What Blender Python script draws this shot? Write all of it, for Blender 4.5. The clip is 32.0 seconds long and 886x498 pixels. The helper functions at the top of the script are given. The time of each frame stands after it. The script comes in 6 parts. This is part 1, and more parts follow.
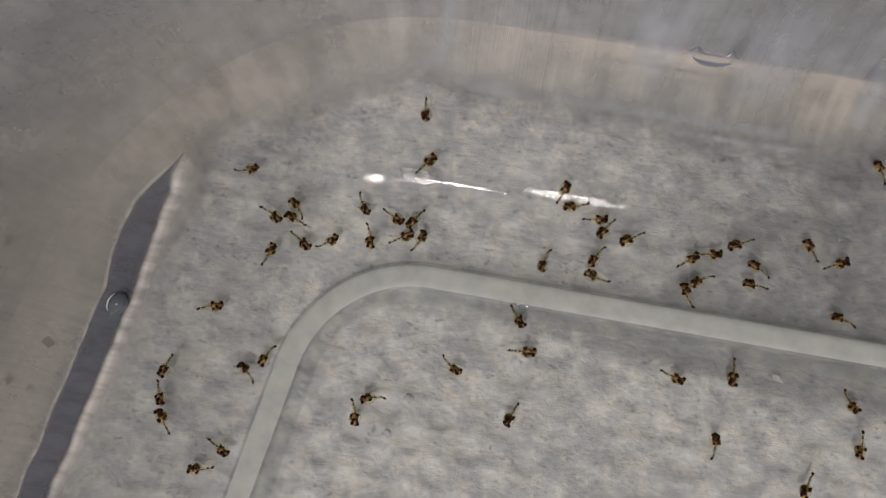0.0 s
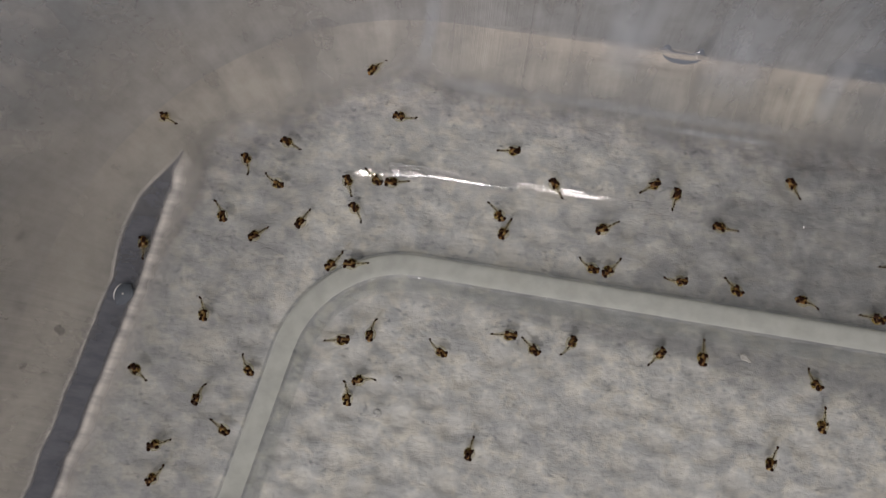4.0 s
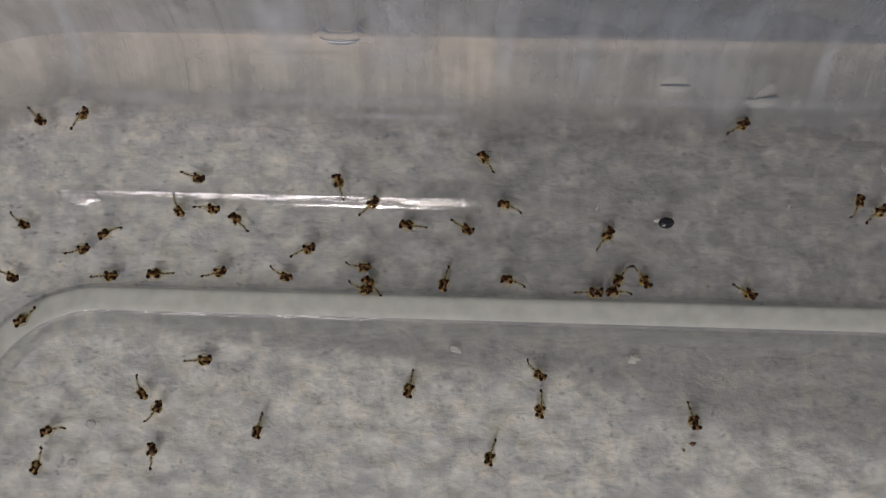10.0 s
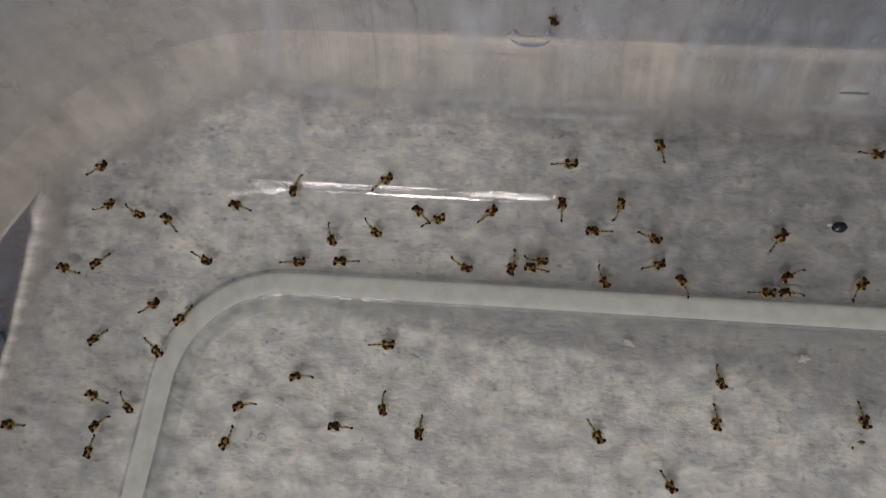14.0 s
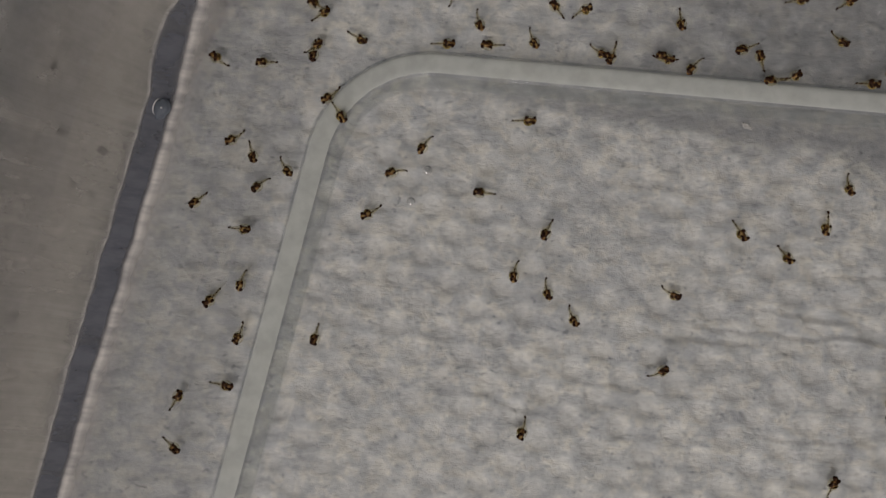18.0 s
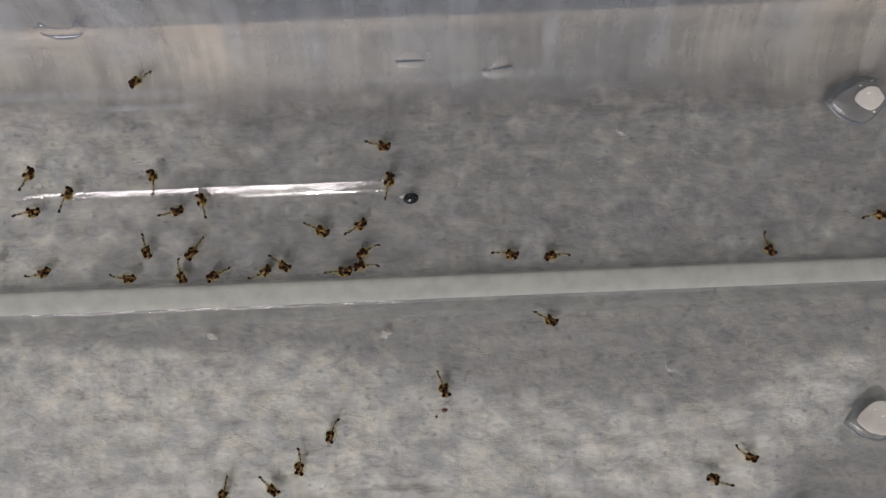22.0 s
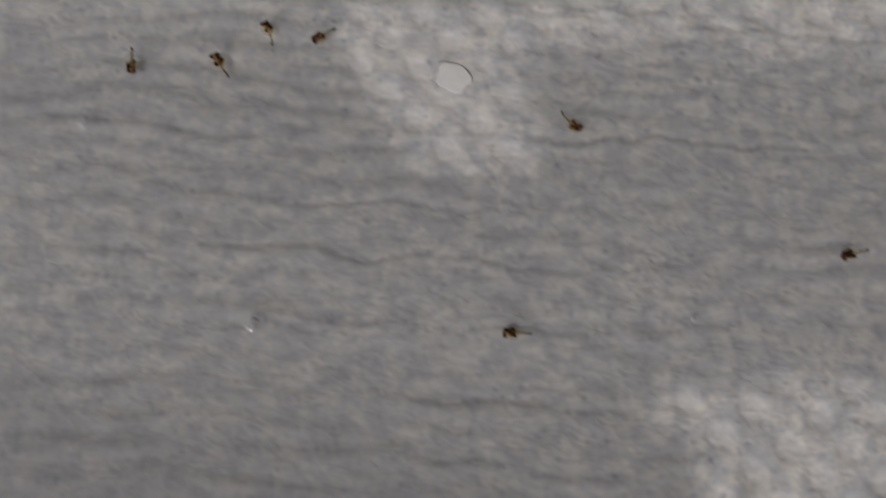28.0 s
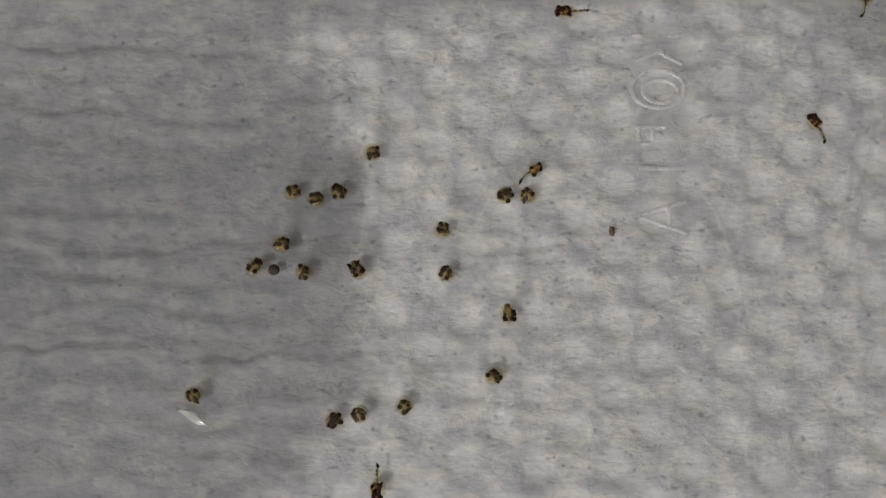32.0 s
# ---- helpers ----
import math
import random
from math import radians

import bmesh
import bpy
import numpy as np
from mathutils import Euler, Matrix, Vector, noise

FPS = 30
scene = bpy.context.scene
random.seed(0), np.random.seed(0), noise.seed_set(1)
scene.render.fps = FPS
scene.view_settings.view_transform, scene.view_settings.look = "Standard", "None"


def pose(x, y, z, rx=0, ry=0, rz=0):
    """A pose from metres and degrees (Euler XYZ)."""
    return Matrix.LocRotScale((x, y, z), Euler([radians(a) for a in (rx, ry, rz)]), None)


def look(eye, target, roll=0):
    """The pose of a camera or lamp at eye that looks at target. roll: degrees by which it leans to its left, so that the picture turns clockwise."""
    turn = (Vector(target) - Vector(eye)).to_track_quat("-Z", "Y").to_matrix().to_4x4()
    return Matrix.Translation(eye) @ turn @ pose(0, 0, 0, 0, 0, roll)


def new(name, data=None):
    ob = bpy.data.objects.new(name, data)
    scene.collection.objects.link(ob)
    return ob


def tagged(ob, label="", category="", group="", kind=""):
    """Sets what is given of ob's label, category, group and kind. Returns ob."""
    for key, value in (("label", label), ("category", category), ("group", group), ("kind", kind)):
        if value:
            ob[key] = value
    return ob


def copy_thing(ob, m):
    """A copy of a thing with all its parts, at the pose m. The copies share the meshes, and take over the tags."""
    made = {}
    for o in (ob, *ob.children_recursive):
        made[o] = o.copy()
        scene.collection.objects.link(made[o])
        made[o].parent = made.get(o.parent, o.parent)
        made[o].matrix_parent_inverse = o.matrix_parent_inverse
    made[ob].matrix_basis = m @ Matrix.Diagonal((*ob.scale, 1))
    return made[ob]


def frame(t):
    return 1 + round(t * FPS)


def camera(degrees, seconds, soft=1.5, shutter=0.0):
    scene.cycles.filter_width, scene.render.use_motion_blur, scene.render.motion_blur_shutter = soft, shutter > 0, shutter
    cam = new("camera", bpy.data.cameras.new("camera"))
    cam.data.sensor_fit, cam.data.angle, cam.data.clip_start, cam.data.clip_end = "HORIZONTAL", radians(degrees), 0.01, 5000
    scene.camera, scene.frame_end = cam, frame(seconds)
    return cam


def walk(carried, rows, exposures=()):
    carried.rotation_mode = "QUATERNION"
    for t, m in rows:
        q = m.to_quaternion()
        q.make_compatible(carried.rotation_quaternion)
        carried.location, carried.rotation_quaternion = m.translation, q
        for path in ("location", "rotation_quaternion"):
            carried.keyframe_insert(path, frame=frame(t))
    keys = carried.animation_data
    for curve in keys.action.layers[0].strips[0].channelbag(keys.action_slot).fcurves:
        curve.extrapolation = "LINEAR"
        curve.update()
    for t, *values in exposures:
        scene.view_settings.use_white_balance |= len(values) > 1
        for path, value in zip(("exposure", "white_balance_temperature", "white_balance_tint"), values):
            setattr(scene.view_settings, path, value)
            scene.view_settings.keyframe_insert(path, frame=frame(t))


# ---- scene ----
MM = 0.001

# camera and its way: seconds, millimetres, degrees
PATH = [
    (0, 8.40, -12.88, 116.91, 8.21, 2.15, 10.13),
    (0.5, 8.61, -12.11, 117.09, 7.98, 2.20, 10.10),
    (1, 9.49, -11.41, 117.61, 7.98, 2.17, 10.00),
    (1.5, 14.56, -9.13, 118.98, 7.45, 2.73, 9.93),
    (2, 15.05, -11.57, 120.64, 7.81, 2.67, 9.77),
    (2.5, 15.37, -10.88, 120.95, 7.46, 2.84, 9.70),
    (3, 14.92, -11.18, 121.77, 7.44, 2.67, 9.66),
    (3.5, 13.76, -11.92, 122.86, 7.37, 2.84, 9.69),
    (4, 12.31, -13.46, 123.61, 7.53, 2.74, 9.68),
    (4.5, 11.94, -15.32, 123.63, 7.89, 2.62, 9.68),
    (6.5, 12.03, -13.93, 124.56, 7.75, 2.48, 9.56),
    (7, 18.92, -10.38, 123.65, 7.00, 3.24, 8.81),
    (7.5, 32.85, -6.47, 120.83, 6.21, 3.78, 7.41),
    (8, 41.15, -5.70, 117.60, 6.52, 3.27, 5.82),
    (8.5, 46.24, -5.25, 116.11, 6.16, 2.80, 4.52),
    (9, 51.65, -4.67, 114.65, 6.11, 2.61, 3.36),
    (9.5, 55.35, -5.66, 113.68, 6.45, 2.27, 2.40),
    (10, 57.53, -5.52, 113.19, 6.51, 2.00, 1.72),
    (10.5, 60.13, -5.50, 112.14, 6.34, 1.98, 1.31),
    (11, 60.76, -6.40, 111.82, 6.79, 2.02, 0.98),
    (11.5, 60.33, -6.72, 112.26, 6.63, 1.95, 1.11),
    (12, 55.98, -6.03, 113.17, 6.26, 2.02, 1.50),
    (12.5, 43.93, -5.64, 116.29, 6.06, 2.86, 2.27),
    (13, 35.18, -9.86, 118.76, 6.77, 2.89, 3.09),
    (13.5, 33.56, -6.24, 119.30, 5.54, 3.46, 3.44),
    (15.5, 35.79, -10.23, 120.42, 6.88, 4.16, 4.13),
    (16, 32.88, -16.90, 122.31, 6.92, 2.60, 4.17),
    (16.5, 35.43, -25.17, 122.95, 8.33, 4.01, 4.43),
    (17, 29.68, -33.98, 125.80, 7.97, 3.35, 4.93),
    (17.5, 18.64, -28.98, 129.30, 2.02, 3.20, 5.09),
    (18, 8.35, -40.62, 130.41, 2.65, 1.61, 5.66),
    (18.5, 15.48, -38.42, 130.84, 3.05, 2.11, 5.09),
    (19, 48.61, -14.62, 126.87, 3.80, 3.33, 2.51),
    (19.5, 72.15, -2.38, 122.62, 1.86, 1.59, 0.33),
    (20, 77.85, -0.77, 120.01, 3.04, -0.66, -0.73),
    (20.5, 83.07, -0.37, 118.96, 3.05, -0.65, -1.47),
    (21, 87.49, 0.95, 117.57, 2.62, 0.01, -1.96),
    (21.5, 89.43, -1.69, 114.77, 3.34, -0.07, -2.09),
    (22, 91.48, -1.76, 114.72, 2.90, -0.12, -2.32),
    (22.5, 95.61, -2.88, 114.72, 3.06, 0.07, -2.33),
    (23, 101.22, -8.98, 114.17, 3.41, 0.70, -1.87),
    (23.5, 118.70, -37.42, 118.02, 6.79, -0.52, -1.05),
    (24, 131.65, -57.84, 120.43, 7.38, -0.13, -0.21),
    (24.5, 133.29, -62.93, 117.64, 7.67, -0.37, 0.38),
    (26.5, 164.22, -128.44, 109.83, 11.58, 0.10, 2.01),
    (27, 169.28, -137.62, 107.74, 10.74, 0.75, 2.54),
    (27.5, 172.92, -155.65, 107.23, 8.77, 0.39, 2.96),
    (28, 187.18, -173.73, 105.73, 8.36, 0.11, 2.97),
    (28.5, 205.40, -187.40, 102.99, 7.31, 1.20, 2.57),
    (29, 225.30, -204.91, 99.41, 8.59, 0.07, 2.00),
    (29.5, 237.08, -212.24, 95.93, 7.97, 0.03, 1.29),
    (30, 236.75, -213.61, 94.20, 7.54, -0.21, 0.92),
    (30.5, 238.66, -215.92, 92.87, 7.68, 0.07, 0.85),
    (31, 238.18, -216.13, 90.45, 7.72, 0.01, 0.80),
    (31.5, 238.56, -216.76, 89.99, 7.76, 0.18, 0.77),
    (32, 237.77, -217.15, 89.61, 7.49, -0.04, 0.82),
]
cam = camera(62.19, 32.0, soft=1.2, shutter=0.4)
walk(cam, [(t, pose(x * MM, y * MM, z * MM, rx, ry, rz)) for t, x, y, z, rx, ry, rz in PATH],
     exposures=[(0, 0.57, 6600, 10), (2, 0.49, 6600, 10), (8, 0.40, 6600, 10), (13, 0.38, 6600, 10), (16, 0.36, 6620, 10), (17, 0.28, 6600, 10), (18, 0.21, 6600, 10), (19, 0.16, 6580, 10), (20, 0.52, 6560, 10), (21, 0.57, 6540, 10), (23, 0.58, 6550, 10), (24, 0.38, 6420, 13), (27, 0.42, 6420, 13), (28, 0.45, 6410, 12), (29, 0.63, 6430, 10), (30, 0.53, 6430, 10), (31, 0.51, 6420, 10), (32, 0.55, 6420, 10)])

# ---- light: a dim room, a ceiling lamp, a window and a small added lamp ----
world = bpy.data.worlds.new("room_air")
scene.world = world
world.use_nodes = True
world.node_tree.nodes["Background"].inputs[0].default_value = (0.95, 0.97, 1.0, 1)
world.node_tree.nodes["Background"].inputs[1].default_value = 0.15


def area_lamp(name, eye, target, size, watts, colour):
    data = bpy.data.lights.new(name, "AREA")
    data.shape, data.size, data.energy, data.color = "DISK", size, watts, colour
    ob = new(name, data)
    ob.matrix_world = look(eye, target)
    return ob


area_lamp("ceiling_lamp_light", (-0.09, -0.52, 0.80), (0.10, -0.07, 0), 0.07, 1.75, (1.0, 0.905, 0.905))
# Small unseen lamp, added only to set the highlight on the step.
area_lamp("desk_lamp_light", (0.038, -0.130, 0.120), (0.04, 0.014, 0), 0.024, 0.019, (1.0, 0.94, 0.92))
area_lamp("window_light", (-0.55, -1.79, 0.75), (0.1, -0.1, 0), 1.0, 17.0, (1.0, 0.91, 0.95))


# ---- materials ----
def nodes_of(name):
    m = bpy.data.materials.new(name)
    m.use_nodes = True
    nt = m.node_tree
    nt.nodes.clear()
    out = nt.nodes.new("ShaderNodeOutputMaterial")
    return m, nt, out


def add(nt, kind, **values):
    n = nt.nodes.new(kind)
    for k, v in values.items():
        n.inputs[k.replace("_", " ")].default_value = v
    return n


def ramp(nt, source, stops):
    r = nt.nodes.new("ShaderNodeValToRGB")
    while len(r.color_ramp.elements) < len(stops):
        r.color_ramp.elements.new(0.5)
    for e, (p, c) in zip(r.color_ramp.elements, stops):
        e.position, e.color = p, (*c, 1) if len(c) == 3 else c
    nt.links.new(source, r.inputs[0])
    return r.outputs[0]


def place_coords(nt, scale=(1, 1, 1)):
    tc = nt.nodes.new("ShaderNodeTexCoord")
    mp = nt.nodes.new("ShaderNodeMapping")
    mp.inputs["Scale"].default_value = scale
    nt.links.new(tc.outputs["Object"], mp.inputs["Vector"])
    return mp.outputs[0]


def noise_tex(nt, vec, scale, detail=4.0, rough=0.55):
    n = add(nt, "ShaderNodeTexNoise", Scale=scale, Detail=detail, Roughness=rough)
    nt.links.new(vec, n.inputs["Vector"])
    return n.outputs["Fac"]


def mixed(nt, kind, fac, a, b):
    m = nt.nodes.new("ShaderNodeMix")
    m.data_type, m.blend_type = "RGBA", kind
    if isinstance(fac, float):
        m.inputs[0].default_value = fac
    else:
        nt.links.new(fac, m.inputs[0])
    for v, s in ((a, m.inputs[6]), (b, m.inputs[7])):
        if isinstance(v, tuple):
            s.default_value = (*v, 1)
        else:
            nt.links.new(v, s)
    return m.outputs[2]


def bump_of(nt, height, strength, distance):
    b = add(nt, "ShaderNodeBump", Strength=strength, Distance=distance)
    nt.links.new(height, b.inputs["Height"])
    return b.outputs[0]


def plain(name, colour, rough=0.5, metal=0.0, grain=0.0, scale=200.0, gleam=0.5):
    """Opaque material with fine mottling."""
    m, nt, out = nodes_of(name)
    p = add(nt, "ShaderNodeBsdfPrincipled", Roughness=rough, Metallic=metal, Specular_IOR_Level=gleam)
    v = noise_tex(nt, place_coords(nt), scale)
    dark = tuple(c * (1 - grain) for c in colour)
    light = tuple(min(1, c * (1 + grain)) for c in colour)
    nt.links.new(ramp(nt, v, [(0.3, dark), (0.7, light)]), p.inputs["Base Color"])
    nt.links.new(bump_of(nt, v, 0.3, 0.0002), p.inputs["Normal"])
    nt.links.new(p.outputs[0], out.inputs[0])
    return m


def attribute(nt, name):
    a = nt.nodes.new("ShaderNodeAttribute")
    a.attribute_name = name
    return a.outputs["Fac"]


def paper_material():
    m, nt, out = nodes_of("paper_towel")
    wet, dots = attribute(nt, "wetness"), attribute(nt, "embossing")
    vec = place_coords(nt)
    swirl = add(nt, "ShaderNodeTexNoise", Scale=620.0, Detail=4.0, Roughness=0.6, Distortion=0.9)
    nt.links.new(place_coords(nt, (0.75, 1.1, 1)), swirl.inputs["Vector"])
    crepe = swirl.outputs["Fac"]
    lint = noise_tex(nt, place_coords(nt, (0.7, 1.1, 1)), 1300.0, 3.0, 0.6)
    clump = noise_tex(nt, place_coords(nt, (0.95, 1.05, 1)), 400.0, 5.0, 0.62)
    cloud = noise_tex(nt, vec, 120.0, 4.0, 0.55)
    fleck = noise_tex(nt, place_coords(nt, (0.8, 1.2, 1)), 1250.0, 2.0, 0.5)
    dry = ramp(nt, clump, [(0.38, (0.552, 0.557, 0.573)), (0.50, (0.65, 0.648, 0.642)), (0.61, (0.81, 0.775, 0.71))])
    dry = mixed(nt, "MULTIPLY", 0.5, dry, ramp(nt, cloud, [(0.38, (0.84, 0.848, 0.868)), (0.58, (1, 0.992, 0.972))]))
    dry = mixed(nt, "MIX", dots, dry, (0.80, 0.782, 0.75))
    soaked = ramp(nt, clump, [(0.38, (0.252, 0.256, 0.266)), (0.50, (0.283, 0.284, 0.288)), (0.63, (0.346, 0.338, 0.324))])
    soaked = mixed(nt, "MULTIPLY", 0.5, soaked, ramp(nt, cloud, [(0.38, (0.86, 0.865, 0.88)), (0.6, (1, 0.995, 0.985))]))
    soaked = mixed(nt, "MIX", dots, soaked, (0.40, 0.395, 0.39))
    col = mixed(nt, "MIX", wet, dry, soaked)
    col = mixed(nt, "MULTIPLY", 0.55, col, ramp(nt, crepe, [(0.34, (0.78, 0.785, 0.80)), (0.55, (1.0, 0.995, 0.985))]))
    thread = noise_tex(nt, place_coords(nt, (0.62, 1.1, 1)), 1350.0, 4.0, 0.7)
    col = mixed(nt, "MULTIPLY", 0.5, col, ramp(nt, thread, [(0.36, (0.76, 0.77, 0.79)), (0.56, (1, 1, 1))]))
    col = mixed(nt, "MULTIPLY", 0.75, col, ramp(nt, fleck, [(0.31, (0.5, 0.51, 0.54)), (0.352, (1, 1, 1))]))
    p = add(nt, "ShaderNodeBsdfPrincipled", Roughness=0.85)
    nt.links.new(col, p.inputs["Base Color"])
    height = nt.nodes.new("ShaderNodeMath")
    height.operation = "ADD"
    nt.links.new(crepe, height.inputs[0])
    nt.links.new(lint, height.inputs[1])
    nt.links.new(bump_of(nt, height.outputs[0], 0.55, 0.0003), p.inputs["Normal"])
    nt.links.new(p.outputs[0], out.inputs[0])
    return m


def fading_film(name, dim, pale, streak):
    """A film of colour that fades out by the mesh's own "veil" and breaks into fine streaks."""
    m, nt, out = nodes_of(name)
    see = add(nt, "ShaderNodeBsdfTransparent")
    body = add(nt, "ShaderNodeBsdfDiffuse")
    grain = noise_tex(nt, place_coords(nt, streak), 380.0, 4.0, 0.6)
    nt.links.new(ramp(nt, grain, [(0.35, dim), (0.65, pale)]), body.inputs["Color"])
    share = nt.nodes.new("ShaderNodeMath")
    share.operation = "MULTIPLY"
    nt.links.new(attribute(nt, "veil"), share.inputs[0])
    nt.links.new(ramp(nt, grain, [(0.33, (0.72,) * 3), (0.6, (1, 1, 1))]), share.inputs[1])
    blend = nt.nodes.new("ShaderNodeMixShader")
    nt.links.new(share.outputs[0], blend.inputs[0])
    nt.links.new(see.outputs[0], blend.inputs[1])
    nt.links.new(body.outputs[0], blend.inputs[2])
    nt.links.new(blend.outputs[0], out.inputs[0])
    return m


def clear_plastic(name, milk, milk_colour, tint, streaks=False, rough=0.08, shine=0.035, scuff=0.0):
    """Thin clear plastic: mostly see-through, some milkiness, a gloss by angle."""
    m, nt, out = nodes_of(name)
    see = add(nt, "ShaderNodeBsdfTransparent", Color=(*tint, 1))
    body = add(nt, "ShaderNodeBsdfDiffuse", Color=(*milk_colour, 1))
    if streaks:
        drift = noise_tex(nt, place_coords(nt), 20.0, 2.0, 0.5)
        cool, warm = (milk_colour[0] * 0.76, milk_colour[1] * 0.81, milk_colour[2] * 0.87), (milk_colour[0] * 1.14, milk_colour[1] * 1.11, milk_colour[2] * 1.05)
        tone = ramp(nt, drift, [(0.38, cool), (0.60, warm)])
        tone = mixed(nt, "MIX", attribute(nt, "bluish_reflection"), tone, (0.12, 0.14, 0.152))
        nt.links.new(mixed(nt, "MIX", attribute(nt, "west_warmth"), tone, (0.40, 0.388, 0.35)), body.inputs["Color"])
    gloss = add(nt, "ShaderNodeBsdfGlossy", Roughness=rough, Color=(1, 1, 1, 1))
    blend = nt.nodes.new("ShaderNodeMixShader")
    top = nt.nodes.new("ShaderNodeMixShader")
    facing = add(nt, "ShaderNodeLayerWeight", Blend=0.5)
    sharp = nt.nodes.new("ShaderNodeMath")
    sharp.operation, sharp.inputs[1].default_value = "POWER", 5.0
    nt.links.new(facing.outputs["Facing"], sharp.inputs[0])
    fres = nt.nodes.new("ShaderNodeMapRange")
    fres.inputs["To Min"].default_value, fres.inputs["To Max"].default_value = shine, 0.9
    nt.links.new(sharp.outputs[0], fres.inputs["Value"])
    if streaks:
        at = nt.nodes.new("ShaderNodeAttribute")
        at.attribute_name = "run"
        v = mixed(nt, "MIX", 0.4, noise_tex(nt, at.outputs["Vector"], 240.0, 5.0, 0.6), noise_tex(nt, place_coords(nt), 150.0, 4.0, 0.6))
    else:
        v = noise_tex(nt, place_coords(nt), 300.0, 4.0)
    if streaks:
        haze = ramp(nt, v, [(0.3, (milk * 0.84,) * 3), (0.7, (min(1, milk * 1.16),) * 3)])
        soft_patch = noise_tex(nt, place_coords(nt), 38.0, 3.0, 0.6)
        haze = mixed(nt, "MULTIPLY", 0.8, haze, ramp(nt, soft_patch, [(0.35, (0.7, 0.7, 0.7)), (0.62, (1, 1, 1))]))
        veil = add(nt, "ShaderNodeMath")
        veil.operation = "MULTIPLY_ADD"
        veil.inputs[1].default_value = 1.7
        nt.links.new(v, veil.inputs[0])
        shade = nt.nodes.new("ShaderNodeAttribute")
        shade.attribute_name = "veil"
        nt.links.new(shade.outputs["Fac"], veil.inputs[2])
        limit = nt.nodes.new("ShaderNodeMapRange")
        limit.inputs["From Min"].default_value, limit.inputs["From Max"].default_value = 1.2, 2.0
        nt.links.new(veil.outputs[0], limit.inputs["Value"])
        haze = mixed(nt, "MULTIPLY", 1.0, haze, limit.outputs[0])
        nt.links.new(haze, blend.inputs[0])
    else:
        nt.links.new(ramp(nt, v, [(0.36, (milk * 0.9,) * 3), (0.64, (min(1, milk * 1.1),) * 3)]), blend.inputs[0])
    if scuff:
        scratch = noise_tex(nt, place_coords(nt, (0.5, 2.2, 1)), 900.0, 5.0, 0.65)
        nt.links.new(bump_of(nt, scratch, scuff, 0.0003), gloss.inputs["Normal"])
        worn = ramp(nt, noise_tex(nt, place_coords(nt, (0.35, 1, 1)), 420.0, 4.0), [(0.38, (rough * 0.6,) * 3), (0.62, (rough * 1.3,) * 3)])
        nt.links.new(worn, gloss.inputs["Roughness"])
        patchy = ramp(nt, noise_tex(nt, place_coords(nt, (0.3, 2.5, 1)), 700.0, 6.0, 0.7), [(0.40, (0.12,) * 3), (0.60, (1, 1, 1))])
        dull = nt.nodes.new("ShaderNodeMath")
        dull.operation = "MULTIPLY"
        nt.links.new(fres.outputs[0], dull.inputs[0])
        nt.links.new(patchy, dull.inputs[1])
        fres = dull
    else:
        nt.links.new(bump_of(nt, v, 0.12, 0.0004), gloss.inputs["Normal"])
    nt.links.new(see.outputs[0], blend.inputs[1])
    nt.links.new(body.outputs[0], blend.inputs[2])
    nt.links.new(fres.outputs[0], top.inputs[0])
    nt.links.new(blend.outputs[0], top.inputs[1])
    nt.links.new(gloss.outputs[0], top.inputs[2])
    nt.links.new(top.outputs[0], out.inputs[0])
    return m


PAPER = paper_material()
BASE_CLEAR = clear_plastic("clear_plastic_base", 0.05, (0.6, 0.62, 0.62), (0.97, 0.98, 0.975), False, 0.12, 0.001)
WALL_WET = clear_plastic("clear_plastic_wall", 0.7, (0.392, 0.385, 0.351), (0.96, 0.965, 0.96), True, 0.45, 0.02)
# The dry wall's dark bluish reflection is part of this colour.
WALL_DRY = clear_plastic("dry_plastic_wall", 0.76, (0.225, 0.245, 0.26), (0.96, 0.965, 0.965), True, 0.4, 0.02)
RIDGE_MILK = clear_plastic("milky_ridge_plastic", 0.56, (0.67, 0.705, 0.655), (0.93, 0.95, 0.94), False, 0.3, 0.01)
STEP_CLEAR = clear_plastic("glossy_step_plastic", 0.06, (0.6, 0.62, 0.62), (0.97, 0.98, 0.975), False, 0.09, 0.16, 0.11)
NUB = clear_plastic("highlight_nub_plastic", 0.05, (0.6, 0.62, 0.62), (0.97, 0.98, 0.975), False, 0.2, 0.6, 0.8)
GLINT = clear_plastic("glinting_bevel_plastic", 0.2, (0.46, 0.48, 0.49), (0.93, 0.95, 0.955), False, 0.08, 0.035, 0.25)
SKIRT = clear_plastic("milky_skirt_plastic", 0.13, (0.42, 0.46, 0.44), (0.97, 0.98, 0.975))
EDGE_SOFT = clear_plastic("painted_foot_shade", 0.12, (0.34, 0.37, 0.38), (0.92, 0.935, 0.94), False, 0.3, 0.004)
WATERLINE_GLEAM = fading_film("painted_waterline_gleam", (0.50, 0.48, 0.43), (0.66, 0.625, 0.555), (0.6, 1, 1))
# Diffuse white for highlights painted on bubbles and drops.
EDGE_LIGHT = clear_plastic("painted_highlight", 0.78, (0.95, 0.94, 0.91), (0.97, 0.97, 0.96))
HALF_GLEAM = clear_plastic("painted_soft_gleam", 0.3, (0.95, 0.94, 0.91), (0.97, 0.97, 0.96))
THIN_GLEAM = clear_plastic("faint_edge_plastic", 0.15, (0.8, 0.8, 0.78), (0.97, 0.97, 0.96))
